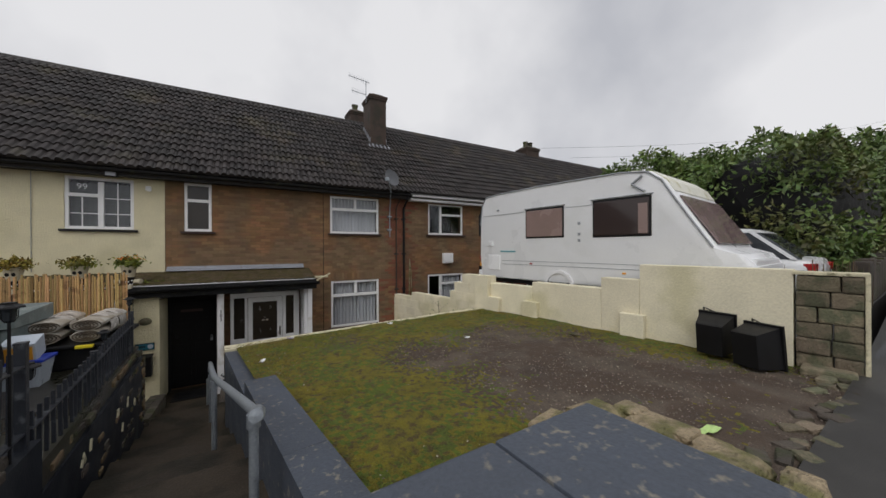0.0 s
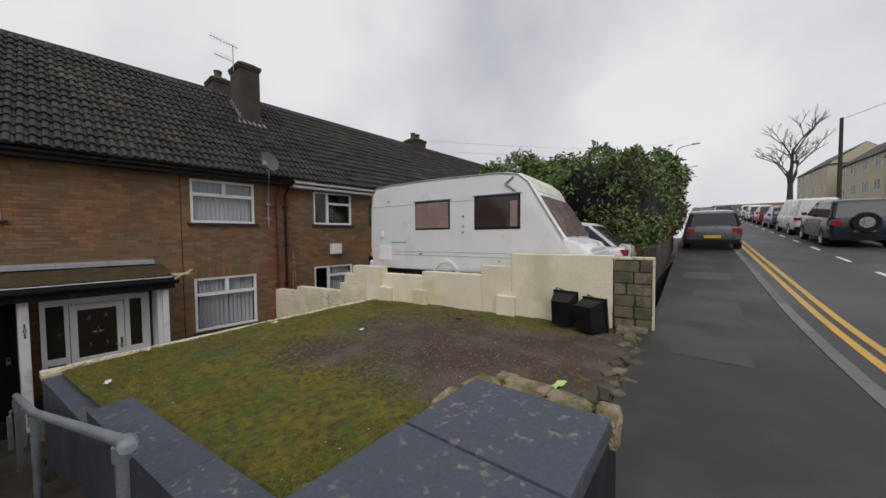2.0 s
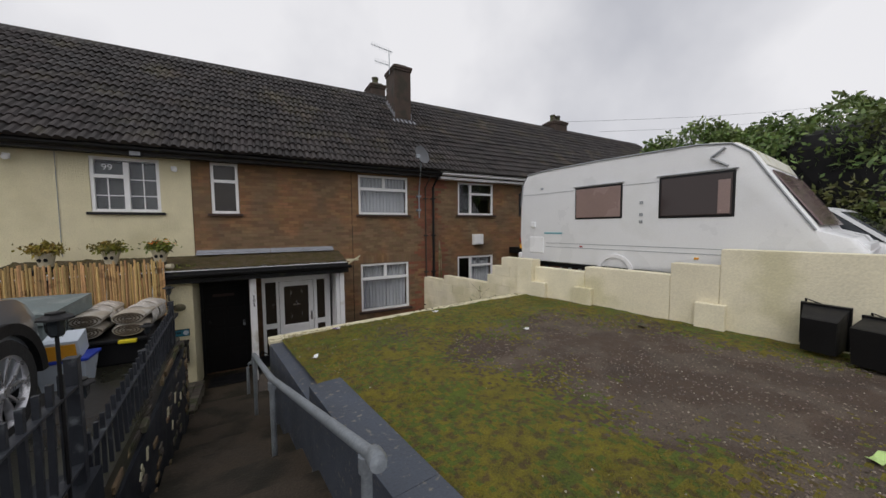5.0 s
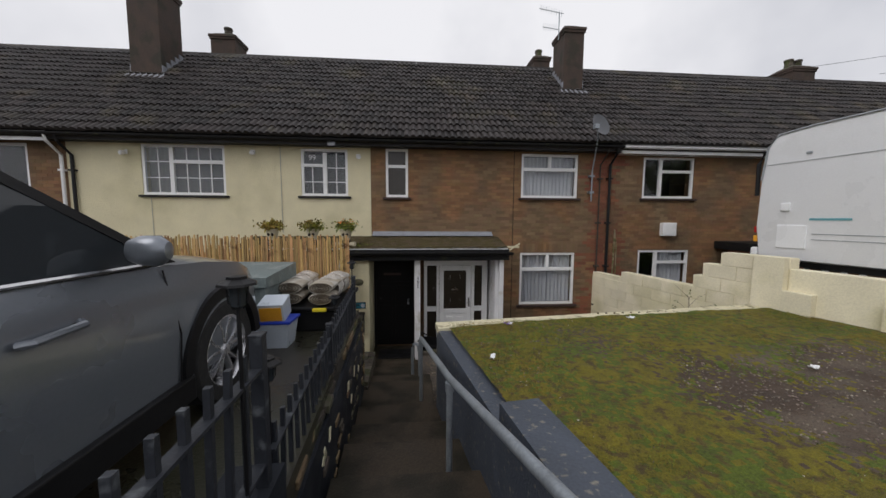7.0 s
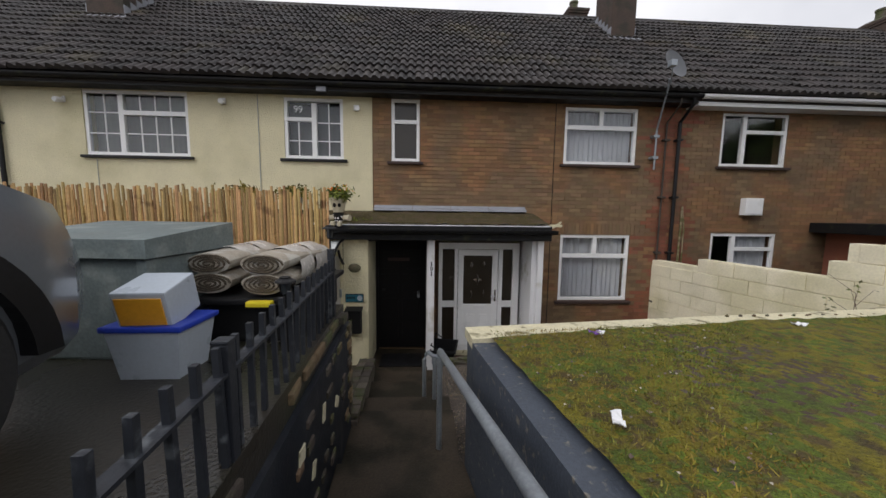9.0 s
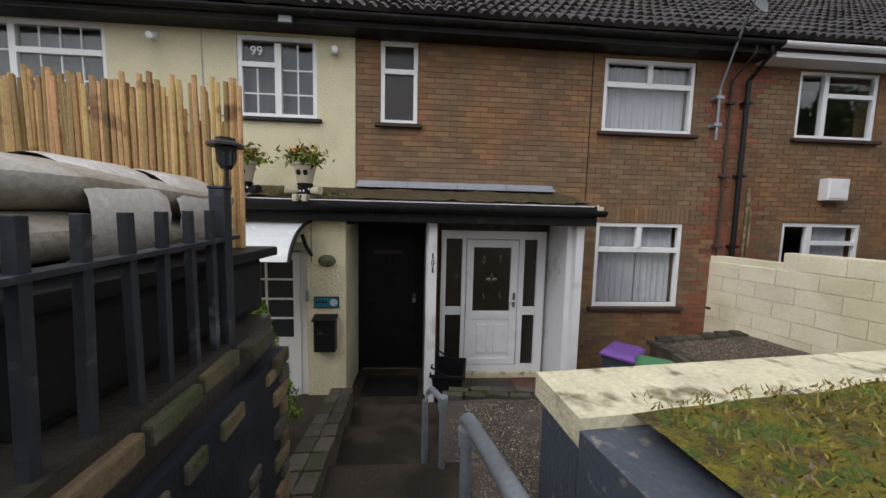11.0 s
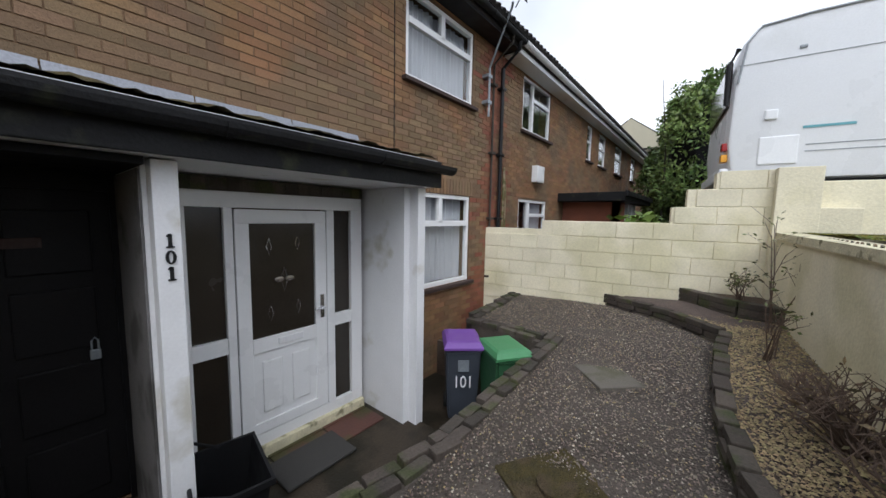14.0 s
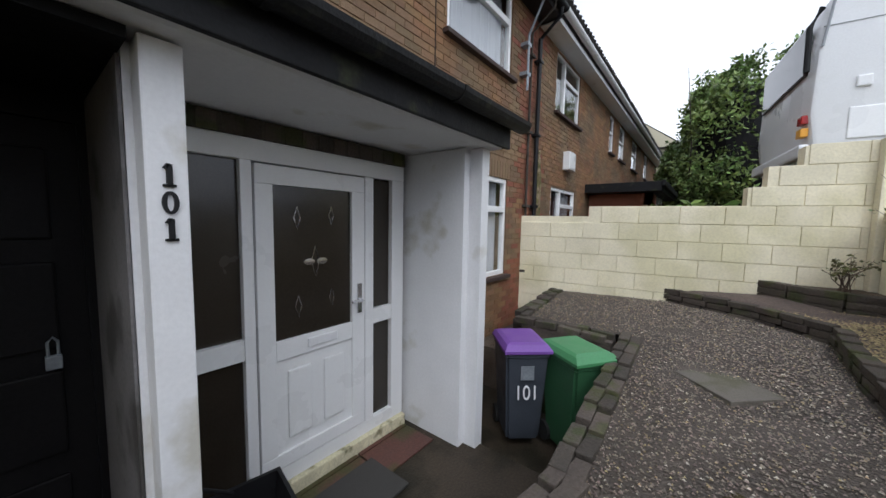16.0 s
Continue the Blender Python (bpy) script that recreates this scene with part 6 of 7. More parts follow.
def carpet_roll(x, y, z, L, rot, label):
    """A flattened pile of two folds with spiral ends and wrapped plastic bands."""
    t = thing("carpet_roll", label, "carpet roll", pose(x, y, z, 0, 0, rot) @ Matrix.Diagonal((.92, 1, .86, 1)), group="carpet rolls")
    bm = bm_new()
    for cz in (.09, .235):
        prof = [(.15 * math.cos(a) * (1 + .05 * math.sin(3 * a)), .075 * math.sin(a) + cz) for a in [k * math.tau / 22 for k in range(22)]]
        loft(bm, [[(px * s, yy, pz + .01 * math.sin(yy * 7)) for px, pz in prof] for yy, s in ((0, .97), (.05, 1), (L * .3, 1.02), (L * .5, .97), (L * .75, 1.02), (L - .05, 1), (L, .97))])
    part("roll", bm, M_CARPET, t, smooth=True)
    bm = bm_new()
    for cz in (.09, .235):
        pts = []
        for k in range(70):
            a = k * .36
            f = 1 - k / 76
            pts.append((.14 * f * math.cos(a), -.006, cz + .066 * f * math.sin(a)))
        tube(bm, pts, .0075, 5)
    part("rolled_end", bm, M_CARPETPILE, t)
    for yy in (L * .28, L * .62):
        bm = bm_new()
        ring = [(.165 * math.cos(a), .17 * math.sin(a) + .165) for a in [k * math.tau / 24 for k in range(24)]]
        loft(bm, [[(px * s, q, (pz - .165) * s + .165) for px, pz in ring] for q, s in ((yy, .98), (yy + .03, 1.02), (yy + .22, 1.02), (yy + .25, .98))], cap=False)
        part("plastic_wrap", bm, M_WRAP, t, smooth=True)
    return t


carpet_roll(-.01, -4.38, 2.105, .85, -2, "rolled beige carpet wrapped with plastic on a bin")
carpet_roll(-.36, -4.34, 2.105, .85, 3, "rolled brown carpet wrapped with plastic on a bin")
bx = thing("storage_box", "clear plastic box with a blue lid", "storage box", pose(-.36, -4.72, 1.8))
bm = bm_new()
loft(bm, [[(-a, -b, z), (a, -b, z), (a, b, z), (-a, b, z)] for a, b, z in ((.14, .11, 0), (.17, .14, .24), (.17, .14, .25))])
part("tub", bm, M_PALEPLASTIC, bx)
bm = bm_new()
box(bm, -.19, .19, -.155, .155, .25, .28, .01)
part("box_lid", bm, M_BLUE, bx)
bx = thing("detergent_box", "orange and white printed box tilted on a crate", "packaging", pose(-.36, -4.72, 2.085, 14, 0, 4))
bm = bm_new()
box(bm, -.12, .12, -.12, .12, 0, .2, .01)
part("carton", bm, M_PALEPLASTIC, bx)
bm = bm_new()
box(bm, -.1, .1, -.128, -.121, .03, .17)
part("orange_label", bm, M_ORANGE, bx)

# ---- vehicles ----
def wheel(parent, x, y, z, r, w, spokes=10, rim=None):
    """A wheel on its hub; the outer face looks to y."""
    sgn = 1 if y > 0 else -1
    m = pose(x, y, z, -90 * sgn, 0, 0)
    bm = bm_new()
    lathe(bm, [(r * .62, -w / 2), (r * .9, -w / 2), (r, -w / 2 + .03), (r, w / 2 - .03), (r * .92, w / 2), (r * .68, w / 2), (r * .66, w / 2 - .03)], 36, m, cap=False)
    t = part("tyre", bm, M_TYRE, parent, smooth=True)
    bm = bm_new()
    lathe(bm, [(r * .63, w / 2 - .05), (r * .62, -w / 2)], 36, m, cap=False)
    lathe(bm, [(0, w / 2 - .075), (r * .63, w / 2 - .085), (r * .63, w / 2 - .08)], 30, m, cap=False)
    part("hub_disc", bm, M_BLACK, t)
    bm = bm_new()
    lathe(bm, [(r * .7, w / 2 - .006), (r * .665, w / 2 + .0), (r * .64, w / 2 - .012), (r * .63, w / 2 - .05)], 40, m, cap=False)
    lathe(bm, [(0, w / 2 - .006), (r * .1, w / 2 - .008), (r * .13, w / 2 - .04)], 16, m, cap=False)
    for k in range(spokes):
        a = math.tau * (k // 2 * 2 + .5) / spokes + (.13 if k % 2 else -.13)
        f0, f1 = (.03, .15) if k % 2 else (-.03, -.15)
        vs = loft(bm, [[(x, c - b, z0), (x, c + b, z0), (x, c + b * .6, z1), (x, c - b * .6, z1)] for x, c, b, z0, z1 in ((r * .1, f0 * r * .3, .014, w / 2 - .06, w / 2 - .022), (r * .4, f0 * r, .013, w / 2 - .055, w / 2 - .016), (r * .655, f1 * r, .019, w / 2 - .05, w / 2 - .01))])
        bmesh.ops.transform(bm, matrix=m @ pose(0, 0, 0, 0, 0, math.degrees(a)), verts=vs)
    part("rim", bm, rim or M_ALLOY, t, smooth=True)


def car(label, m, paint, L=4.5, W=1.82, H=1.62, kind="suv", plate=True, far=False, group="parked cars", spare=False):
    """A car that faces +x, standing on z 0."""
    t = thing("car", label, "car", m, group=group)
    hw = W / 2
    van, estate = kind == "van", kind in ("suv", "van")
    bz = H * (.635 if kind == "suv" else .60 if kind != "van" else .55)
    r = .36 if kind == "suv" else .32
    xf, xr = L * .5 - .80, -L * .5 + .82
    # lower body: stations along the length
    S = [(-.5, .80, .52, .80), (-.485, .93, .30, .96), (-.42, .99, .26, 1.0), (-.2, 1.0, .24, 1.0), (.05, 1.0, .24, 1.0), (.2, 1.0, .24, .99), (.3, .99, .24, .965), (.4, .97, .25, .91), (.46, .90, .27, .83), (.492, .78, .34, .68), (.5, .62, .42, .58)]
    rings = []
    for s, wf, lo, hi in S:
        w, top = hw * wf, bz * hi if not van else bz * (1.0 if s < .3 else hi * 1.05)
        mid = lo + (top - lo) * .55
        half = [(w * .90, lo), (w * .985, lo + .08), (w, mid), (w * .985, mid + (top - mid) * .55), (w * .93, top - .02), (w * .55, top + .03), (0, top + .045)]
        rings.append([(s * L, y, z) for y, z in half] + [(s * L, -y, z) for y, z in reversed(half[:-1])])
    bm = bm_new()
    loft(bm, rings)
    bmesh.ops.subdivide_edges(bm, edges=bm.edges[:], cuts=1, smooth=.6, use_grid_fill=True)
    body = part("body", bm, paint, t, smooth=True)
    # cabin
    if van:
        x0b, x0t, x1t, x1b = -.495, -.485, .17, .36
    elif estate:
        x0b, x0t, x1t, x1b = -.485, -.40, .03, .25
    else:
        x0b, x0t, x1t, x1b = -.46, -.30, .02, .25
    zb, zt = bz - .02, H - .03

    def cab(f, g):
        """Cabin outline at height fraction f; g widens it a little."""
        xa, xb = (x0b + (x0t - x0b) * f) * L - g, (x1b + (x1t - x1b) * f) * L + g
        w = hw * (.93 - .17 * f) + g
        z = zb + (zt - zb) * f
        c = .14
        return [(xa, -w + c, z), (xa + c, -w, z), (xb - .5 * c - .1, -w, z), (xb, -w + .35, z), (xb, w - .35, z), (xb - .5 * c - .1, w, z), (xa + c, w, z), (xa, w - c, z)]
    bm = bm_new()
    loft(bm, [cab(0, 0), cab(.5, .01), cab(.9, 0)])
    part("glazing", bm, paint if van else M_GLASS, t)
    bm = bm_new()
    loft(bm, [cab(.86, .012), cab(.93, .006), [(x * .96, y * .93, z) for x, y, z in cab(1.0, 0)], [(x * .8, y * .6, z + .025) for x, y, z in cab(1.0, 0)]])
    part("roof", bm, paint, t, smooth=True)
    for sg in (-1, 1):
        for base, tip, inset in ((x1b * L, x1t * L, -.13), (x0b * L, x0t * L, .07), (-.03, -.03, 0)):
            bm = bm_new()
            loft(bm, [[(base + (tip - base) * f + d + inset, sg * (hw * (.93 - .17 * f) + e), zb + (zt - zb) * f) for d, e in ((-.042, .012), (.042, .012), (.042, -.03), (-.042, -.03))] for f in (0, .5, .92)])
            part("pillar", bm, M_BLACK if kind == "suv" else paint, t)
        bm = bm_new()
        lathe(bm, [(.0, -.1), (.06, -.09), (.085, -.03), (.085, .05), (.05, .09), (0, .1)], 14, pose(x1b * L - .46, sg * (hw + .09), zb + .1, 90, 0, 0) @ Matrix.Diagonal((.6, .85, .95, 1)))
        part("door_mirror", bm, paint, t, smooth=True)
        if not far:
            for x in (xf, xr):
                bm = bm_new()
                n = 20
                outer = [(x + (r + .10) * math.cos(math.pi * k / n), r + (r + .10) * math.sin(math.pi * k / n)) for k in range(n + 1)]
                inner = [(x + (r + .02) * math.cos(math.pi * k / n), r + (r + .02) * math.sin(math.pi * k / n)) for k in range(n, -1, -1)]
                loft(bm, [[(a, sg * (hw - .16), max(b, .2)) for a, b in outer + inner], [(a, sg * (hw + .012), max(b, .2)) for a, b in outer + inner]])
                part("wheel_arch", bm, M_BLACK, t)
            bm = bm_new()
            box(bm, xr + .4, xf - .4, sg * hw - .03, sg * hw + .012, .22, .36, .01)
            part("sill_trim", bm, M_BLACK, t)
            for xd in (-.72, .28):
                bm = bm_new()
                tube(bm, [(xd - .11, sg * (hw + .0), bz - .2), (xd - .09, sg * (hw + .035), bz - .195), (xd + .09, sg * (hw + .035), bz - .185), (xd + .11, sg * (hw + .0), bz - .18)], .016, 8)
                part("door_handle", bm, paint, t)
            for xd in (-.98, .0, .92):
                bm = bm_new()
                tube(bm, [(xd, sg * (hw * .997), .34), (xd + .02, sg * (hw + .002), bz * .6), (xd - .03, sg * hw * .955, bz - .05)], .005, 5)
                part("door_gap", bm, M_BLACK, t)
            bm = bm_new()
            tube(bm, [(x0b * L + .2, sg * hw * .945, zb + .02), (0, sg * hw * .955, zb + .02), (x1b * L - .25, sg * hw * .945, zb + .01)], .011, 6)
            part("window_trim", bm, M_CHROME, t)
        for x in (xf, xr):
            wheel(t, x, sg * (hw - .11), r, r, .22, 8 if far else 10)
        bm = bm_new()
        box(bm, -L / 2 - .005, -L / 2 + .14, sg * hw * .78 - .16, sg * hw * .78 + .13, bz * .74, bz * .9, .02)
        part("tail_lamp", bm, M_LAMPRED, t)
        bm = bm_new()
        lathe(bm, [(.0, .0), (.1, .0), (.12, .02), (.08, .06), (0, .07)], 14, pose(L * .452, sg * hw * .74, bz * .72, 0, 78, sg * 22) @ Matrix.Diagonal((.6, 1.35, 1, 1)))
        part("headlamp", bm, M_PALEPLASTIC, t, smooth=True)
    bm = bm_new()
    box(bm, -L / 2 - .02, -L / 2 + .1, -hw * .9, hw * .9, .28, .46, .03)
    part("rear_bumper", bm, M_BLACK, t)
    bm = bm_new()
    box(bm, L / 2 - .1, L / 2 + .012, -hw * .55, hw * .55, .3, .5, .03)
    part("grille", bm, M_BLACK, t)
    if plate:
        bm = bm_new()
        box(bm, -L / 2 - .03, -L / 2 - .012, -.26, .26, bz * .52, bz * .52 + .11, .004)
        part("number_plate", bm, M_PLATE, t)
    if spare:
        bm = bm_new()
        lathe(bm, [(.0, 0), (.35, 0), (.37, .04), (.35, .2), (0, .2)], 24, pose(-L / 2 - .02, .0, .95, 0, -90, 0))
        part("spare_wheel", bm, M_BLACK, t)
        bm = bm_new()
        lathe(bm, [(.0, 0), (.2, 0), (.19, .012), (0, .012)], 20, pose(-L / 2 - .222, .0, .95, 0, -90, 0))
        part("spare_cover", bm, M_ALLOY, t)
    return t


car("grey metallic family car parked on the neighbour's driveway", pose(-1.2, -7.15, 1.80, 0, 0, 90), M_SILVER, 4.4, 1.86, 1.66)
M_PAINTW = mat("white_car_paint", (0.72, 0.73, 0.74), 0.3, 0.03, 2, 0, coat=0.5)
M_PAINTB = mat("blue_car_paint", (0.03, 0.09, 0.22), 0.3, 0.05, 2, 0, coat=0.5)
M_PAINTR = mat("red_car_paint", (0.3, 0.02, 0.02), 0.3, 0.05, 2, 0, coat=0.5)
M_PAINTN = mat("navy_car_paint", (0.012, 0.016, 0.04), 0.3, 0.05, 2, 0, coat=0.5)
M_PAINTG = mat("grey_car_paint", (0.13, 0.135, 0.14), 0.3, 0.05, 2, 0, metal=.3, coat=0.5)


def street_car(u, v, label, paint, **kw):
    p = street(u, v, -.1 if v > 1.8 else -.02)
    pitch = math.degrees(math.atan2(street_z(u + 1) - street_z(u - 1), 2))
    car(label, pose(p.x, p.y, p.z, 0, 0, 3.5) @ pose(0, 0, 0, 0, -pitch, 0), paint, far=True, **kw)


street_car(15.6, 1.1, "grey hatchback parked half on the pavement", M_PAINTG, L=4.2, H=1.54)
street_car(18.2, 5.5, "dark navy off-road car with a spare wheel on its door", M_PAINTN, L=4.6, H=1.8, spare=True)
street_car(24.0, 5.5, "white panel van parked along the road", M_PAINTW, L=4.6, H=1.9, kind="van")
street_car(29.5, 5.5, "blue hatchback parked along the road", M_PAINTB, L=4.0, H=1.46, kind="hatch")
street_car(35.0, 5.5, "red hatchback parked along the road", M_PAINTR, L=4.0, H=1.46, kind="hatch")
street_car(41.0, 5.5, "white car parked along the road", M_PAINTW, L=4.2, H=1.5, kind="hatch")
street_car(47.0, 5.5, "white car parked further up the road", M_PAINTW, L=4.2, H=1.5, kind="hatch")
street_car(56.0, 3.6, "dark car in the road far up the hill", M_PAINTN, L=4.3, H=1.5, kind="hatch")
car("white car parked behind the caravan", pose(10.65, -5.95, 2.1, 0, 0, 93), M_PAINTW, 4.3, 1.8, 1.48, kind="hatch", far=True)

# ---- caravan ----
CM, _ = seg((6.62, -3.15), (7.2, -8.1))
cv = thing("caravan", "white touring caravan with dark tinted windows", "caravan", CM)
PROF = [(0.02, 2.49), (-.05, 3.0), (-.03, 3.75), (.03, 4.24), (.16, 4.42), (.6, 4.46), (1.8, 4.48), (3.4, 4.46), (3.82, 4.40), (4.02, 4.24), (4.16, 4.0), (4.4, 3.6), (4.66, 3.18), (4.92, 3.09), (5.04, 2.92), (5.0, 2.62), (4.82, 2.49)]
bm = bm_new()
W = 2.15
rings = [[(x, y, z) for x, z in ((cx_ + (px - cx_) * k, cz_ + (pz - cz_) * k) for px, pz in PROF)] for y, k, cx_, cz_ in ((0, .975, 2.2, 3.4), (.02, .99, 2.2, 3.4), (.07, 1.0, 2.2, 3.4), (W - .07, 1.0, 2.2, 3.4), (W, .98, 2.2, 3.4))]
loft(bm, rings)
part("body", bm, M_CARAVAN, cv, smooth=True)


def cpanel(name, x0, x1, z0, z1, material, depth=.02, bev=.03, label=""):
    bm = bm_new()
    box(bm, x0, x1, -depth, .012, z0, z1, bev * .45)
    return part(name, bm, material, cv, label)


for x0, x1, z0, z1, mt in ((1.42, 2.28, 3.42, 3.97, M_PINKBLIND), (2.92, 3.82, 3.40, 3.99, M_BROWNGLASS)):
    cpanel("window_surround", x0 - .03, x1 + .03, z0 - .03, z1 + .035, M_BLACK, .012)
    cpanel("window_pane", x0, x1, z0, z1, mt, .026)
    cpanel("awning_strip", x0 - .06, x1 + .06, z1 + .045, z1 + .06, M_TRIM, .03, .01)
cpanel("curtain", 3.66, 3.80, 3.42, 3.9, M_PINKBLIND, .03, .01)
cpanel("service_hatch", .27, .64, 2.68, 3.03, M_CARAVAN, .016)
cpanel("socket_cover", .3, .42, 3.24, 3.36, M_CARAVAN, .03)
cpanel("vent", .55, .62, 4.05, 4.09, M_TRIM, .02)
for z in (2.82, 2.9):
    cpanel("side_stripe", .7, 4.15, z, z + .01, M_TRIM, .006, .002)
cpanel("upper_trim", .0, 3.6, 3.96, 3.965, M_TRIM, .008, .002)
cpanel("name_stripe", .66, 1.1, 3.10, 3.13, M_TEALPALE, .008, .004, "teal name lettering drawn as a plain stripe")
for x in (2.6, 2.63):
    for z in (3.3, 3.42, 3.62):
        cpanel("side_clip", x, x + .02, z, z + .05, M_TRIM, .012, .003)
cpanel("side_marker", 1.5, 1.56, 2.84, 2.87, M_LAMPRED, .012, .003)
cpanel("side_marker", 3.4, 3.46, 2.74, 2.77, M_ORANGE, .012, .003)
for s in (-1, 1):
    bm = bm_new()
    tube(bm, [(3.56, -.022, 4.22), (3.72, -.022, 4.34)] if s > 0 else [(3.56, -.022, 4.22), (3.76, -.022, 4.08)], .018, 6)
    part("chevron", bm, M_TRIM, cv)
bm = bm_new()
tube(bm, [(x, -.008, z) for x, z in [(2.2 + (px - 2.2) * .985, 3.4 + (pz - 3.4) * .985) for px, pz in PROF[2:13]]], .014, 6)
part("edge_moulding", bm, M_TRIM, cv)
for k in range(3):
    a, b = .12 + k * .65, .12 + k * .65 + .62
    bm = bm_new()
    loft(bm, [[(4.185, a, 3.97), (4.2, b, 3.97), (4.21, b, 3.98), (4.195, a, 3.98)], [(4.655, a, 3.24), (4.655, b, 3.24), (4.675, b, 3.245), (4.675, a, 3.245)]])
    part("front_window", bm, M_FRONTGLASS, cv)
bm = bm_new()
loft(bm, [[(3.5, q, 4.47), (3.84, q, 4.405), (4.04, q, 4.24), (4.14, q, 4.06), (4.13, q, 4.04), (4.02, q, 4.22), (3.82, q, 4.38), (3.5, q, 4.44)] for q in (.1, W - .1)])
part("front_cap", bm, M_STAINED, cv, "white front roof cap stained with yellow algae")
bm = bm_new()
box(bm, 4.8, 5.03, .25, 1.9, 2.75, 3.02, .03)
part("gas_locker", bm, M_CARAVAN, cv)
bm = bm_new()
box(bm, -.075, -.03, .2, W - .2, 3.5, 4.1, .02)
part("rear_window", bm, M_BROWNGLASS, cv)
for z in (2.75, 2.9):
    bm = bm_new()
    box(bm, -.09, -.02, .05, .2, z, z + .1, .01)
    part("rear_lamp", bm, M_LAMPRED if z > 2.8 else M_ORANGE, cv)
bm = bm_new()
box(bm, -.1, 0, .02, W - .02, 2.5, 2.66, .03)
part("rear_bumper", bm, M_CARAVAN, cv)
bm = bm_new()
tube(bm, [(-.01, .06, 4.2), (-.1, .06, 4.0), (-.09, .06, 3.5)], .03, 8)
part("grab_handle", bm, M_BLACK, cv)
bm = bm_new()
n = 16
loft(bm, [[(2.2 + rr * math.cos(math.pi * k / n), yy, 2.42 + rr * math.sin(math.pi * k / n)) for k in range(n + 1)] + [(2.2 + .27 * math.cos(math.pi * k / n), yy, 2.42 + .27 * math.sin(math.pi * k / n)) for k in range(n, -1, -1)] for yy, rr in ((-.03, .33), (.1, .34))])
part("wheel_arch", bm, M_WHITE, cv)
wheel(cv, 2.2, -.001 + .1, 2.40, .29, .18, 6, M_WHITE)
bm = bm_new()
box(bm, .3, 4.7, .1, W - .1, 2.4, 2.54)
tube(bm, [(4.7, W / 2, 2.45), (5.8, W / 2, 2.4)], .05, 8)
part("chassis", bm, M_BLACK, cv)
for x in (.5, 4.2):
    bm = bm_new()
    tube(bm, [(x, .3, 2.45), (x, .3, 2.08)], .03, 8)
    part("corner_steady", bm, M_GALV, cv)
bm = bm_new()
prism(bm, [(bound_x(-3.5) + .1, -3.5), (bound_x(-8.6) + .1, -8.75), (30, -7.6), (30, -1.0), (10, -3.0)], .5, 2.1)
tagged(part("driveway_caravan", bm, M_PAVE), "dark driveway under the caravan", "driveway", kind="structure")

# ---- hedge, trees, street furniture ----
def hedge(name, cx, cy, cz, sx, sy, sz, n, label, seed, size=.13, leaf=None):
    t = thing(name, label, "hedge", pose(cx, cy, cz))
    rng = random.Random(seed)
    pts = []
    while len(pts) < n:
        d = Vector((rng.gauss(0, 1), rng.gauss(0, 1), rng.gauss(0, 1))).normalized()
        d = Vector([math.copysign(abs(q) ** .55, q) for q in d])
        lump = 1 + .22 * noise.noise(Vector((d.x * 2.3 + seed, d.y * 2.3, d.z * 2.3))) + .16 * noise.noise(Vector((d.x * 6 + seed, d.y * 6, d.z * 6)))
        k = lump * (1 - abs(rng.gauss(0, .06)))
        p = Vector((d.x * sx * k, d.y * sy * k, sz * (1 + d.z * k)))
        if p.z > 0:
            pts.append(p)
    leaves("foliage", pts, size, leaf or M_LEAF, t, seed, 1.0)
    # Added near-black core: the shade deep between the leaves, put in as colour.
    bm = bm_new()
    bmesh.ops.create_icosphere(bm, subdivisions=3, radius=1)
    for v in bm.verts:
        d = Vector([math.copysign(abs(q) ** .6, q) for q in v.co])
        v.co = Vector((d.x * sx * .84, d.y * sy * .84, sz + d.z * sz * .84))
    part("dark_core", bm, M_BLACKDOOR_SHADE, t)
    for _ in range(26):
        x, y = rng.uniform(-.8, .8) * sx, rng.uniform(-.8, .8) * sy
        bm = bm_new()
        tube(bm, [(x, y, 0), (x + rng.uniform(-.2, .2), y, sz), (x + rng.uniform(-.3, .3), y + rng.uniform(-.2, .2), sz * rng.uniform(1.6, 2.15))], .03, 5, r1=.008)
        part("branch", bm, M_BARK, t)
    return t


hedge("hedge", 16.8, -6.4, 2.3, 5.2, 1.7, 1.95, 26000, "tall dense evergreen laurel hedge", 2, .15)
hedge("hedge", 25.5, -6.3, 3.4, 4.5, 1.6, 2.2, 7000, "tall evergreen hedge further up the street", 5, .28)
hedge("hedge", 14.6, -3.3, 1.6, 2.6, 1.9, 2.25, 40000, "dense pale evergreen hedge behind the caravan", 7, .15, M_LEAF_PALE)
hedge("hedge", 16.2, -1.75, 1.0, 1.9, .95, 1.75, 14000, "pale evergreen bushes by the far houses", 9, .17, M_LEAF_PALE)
r = random.Random(77)
pl = thing("leafy_plant", "large leaved green plant behind the wall", "plant", pose(8.2, -2.0, 1.3))
leaves("foliage", [(r.gauss(0, .3), r.gauss(0, .25), r.uniform(.2, .75)) for _ in range(160)], .26, M_LEAF2, pl, 3, .5)
dg = thing("dead_grass", "dry brown weeds by the hedge foot", "weeds", pose(10.6, -8.2, 2.1))
bm = bm_new()
for _ in range(120):
    x, y = r.uniform(-.9, .9), r.uniform(-.4, .4)
    tube(bm, [(x, y, 0), (x + r.uniform(-.1, .1), y, r.uniform(.4, .9))], .008, 3, r1=.003)
part("stems", bm, M_WOOD, dg)
hw_ = tagged(thing("hedge_wall", "low dark stone wall below the hedge", "wall"), kind="structure")
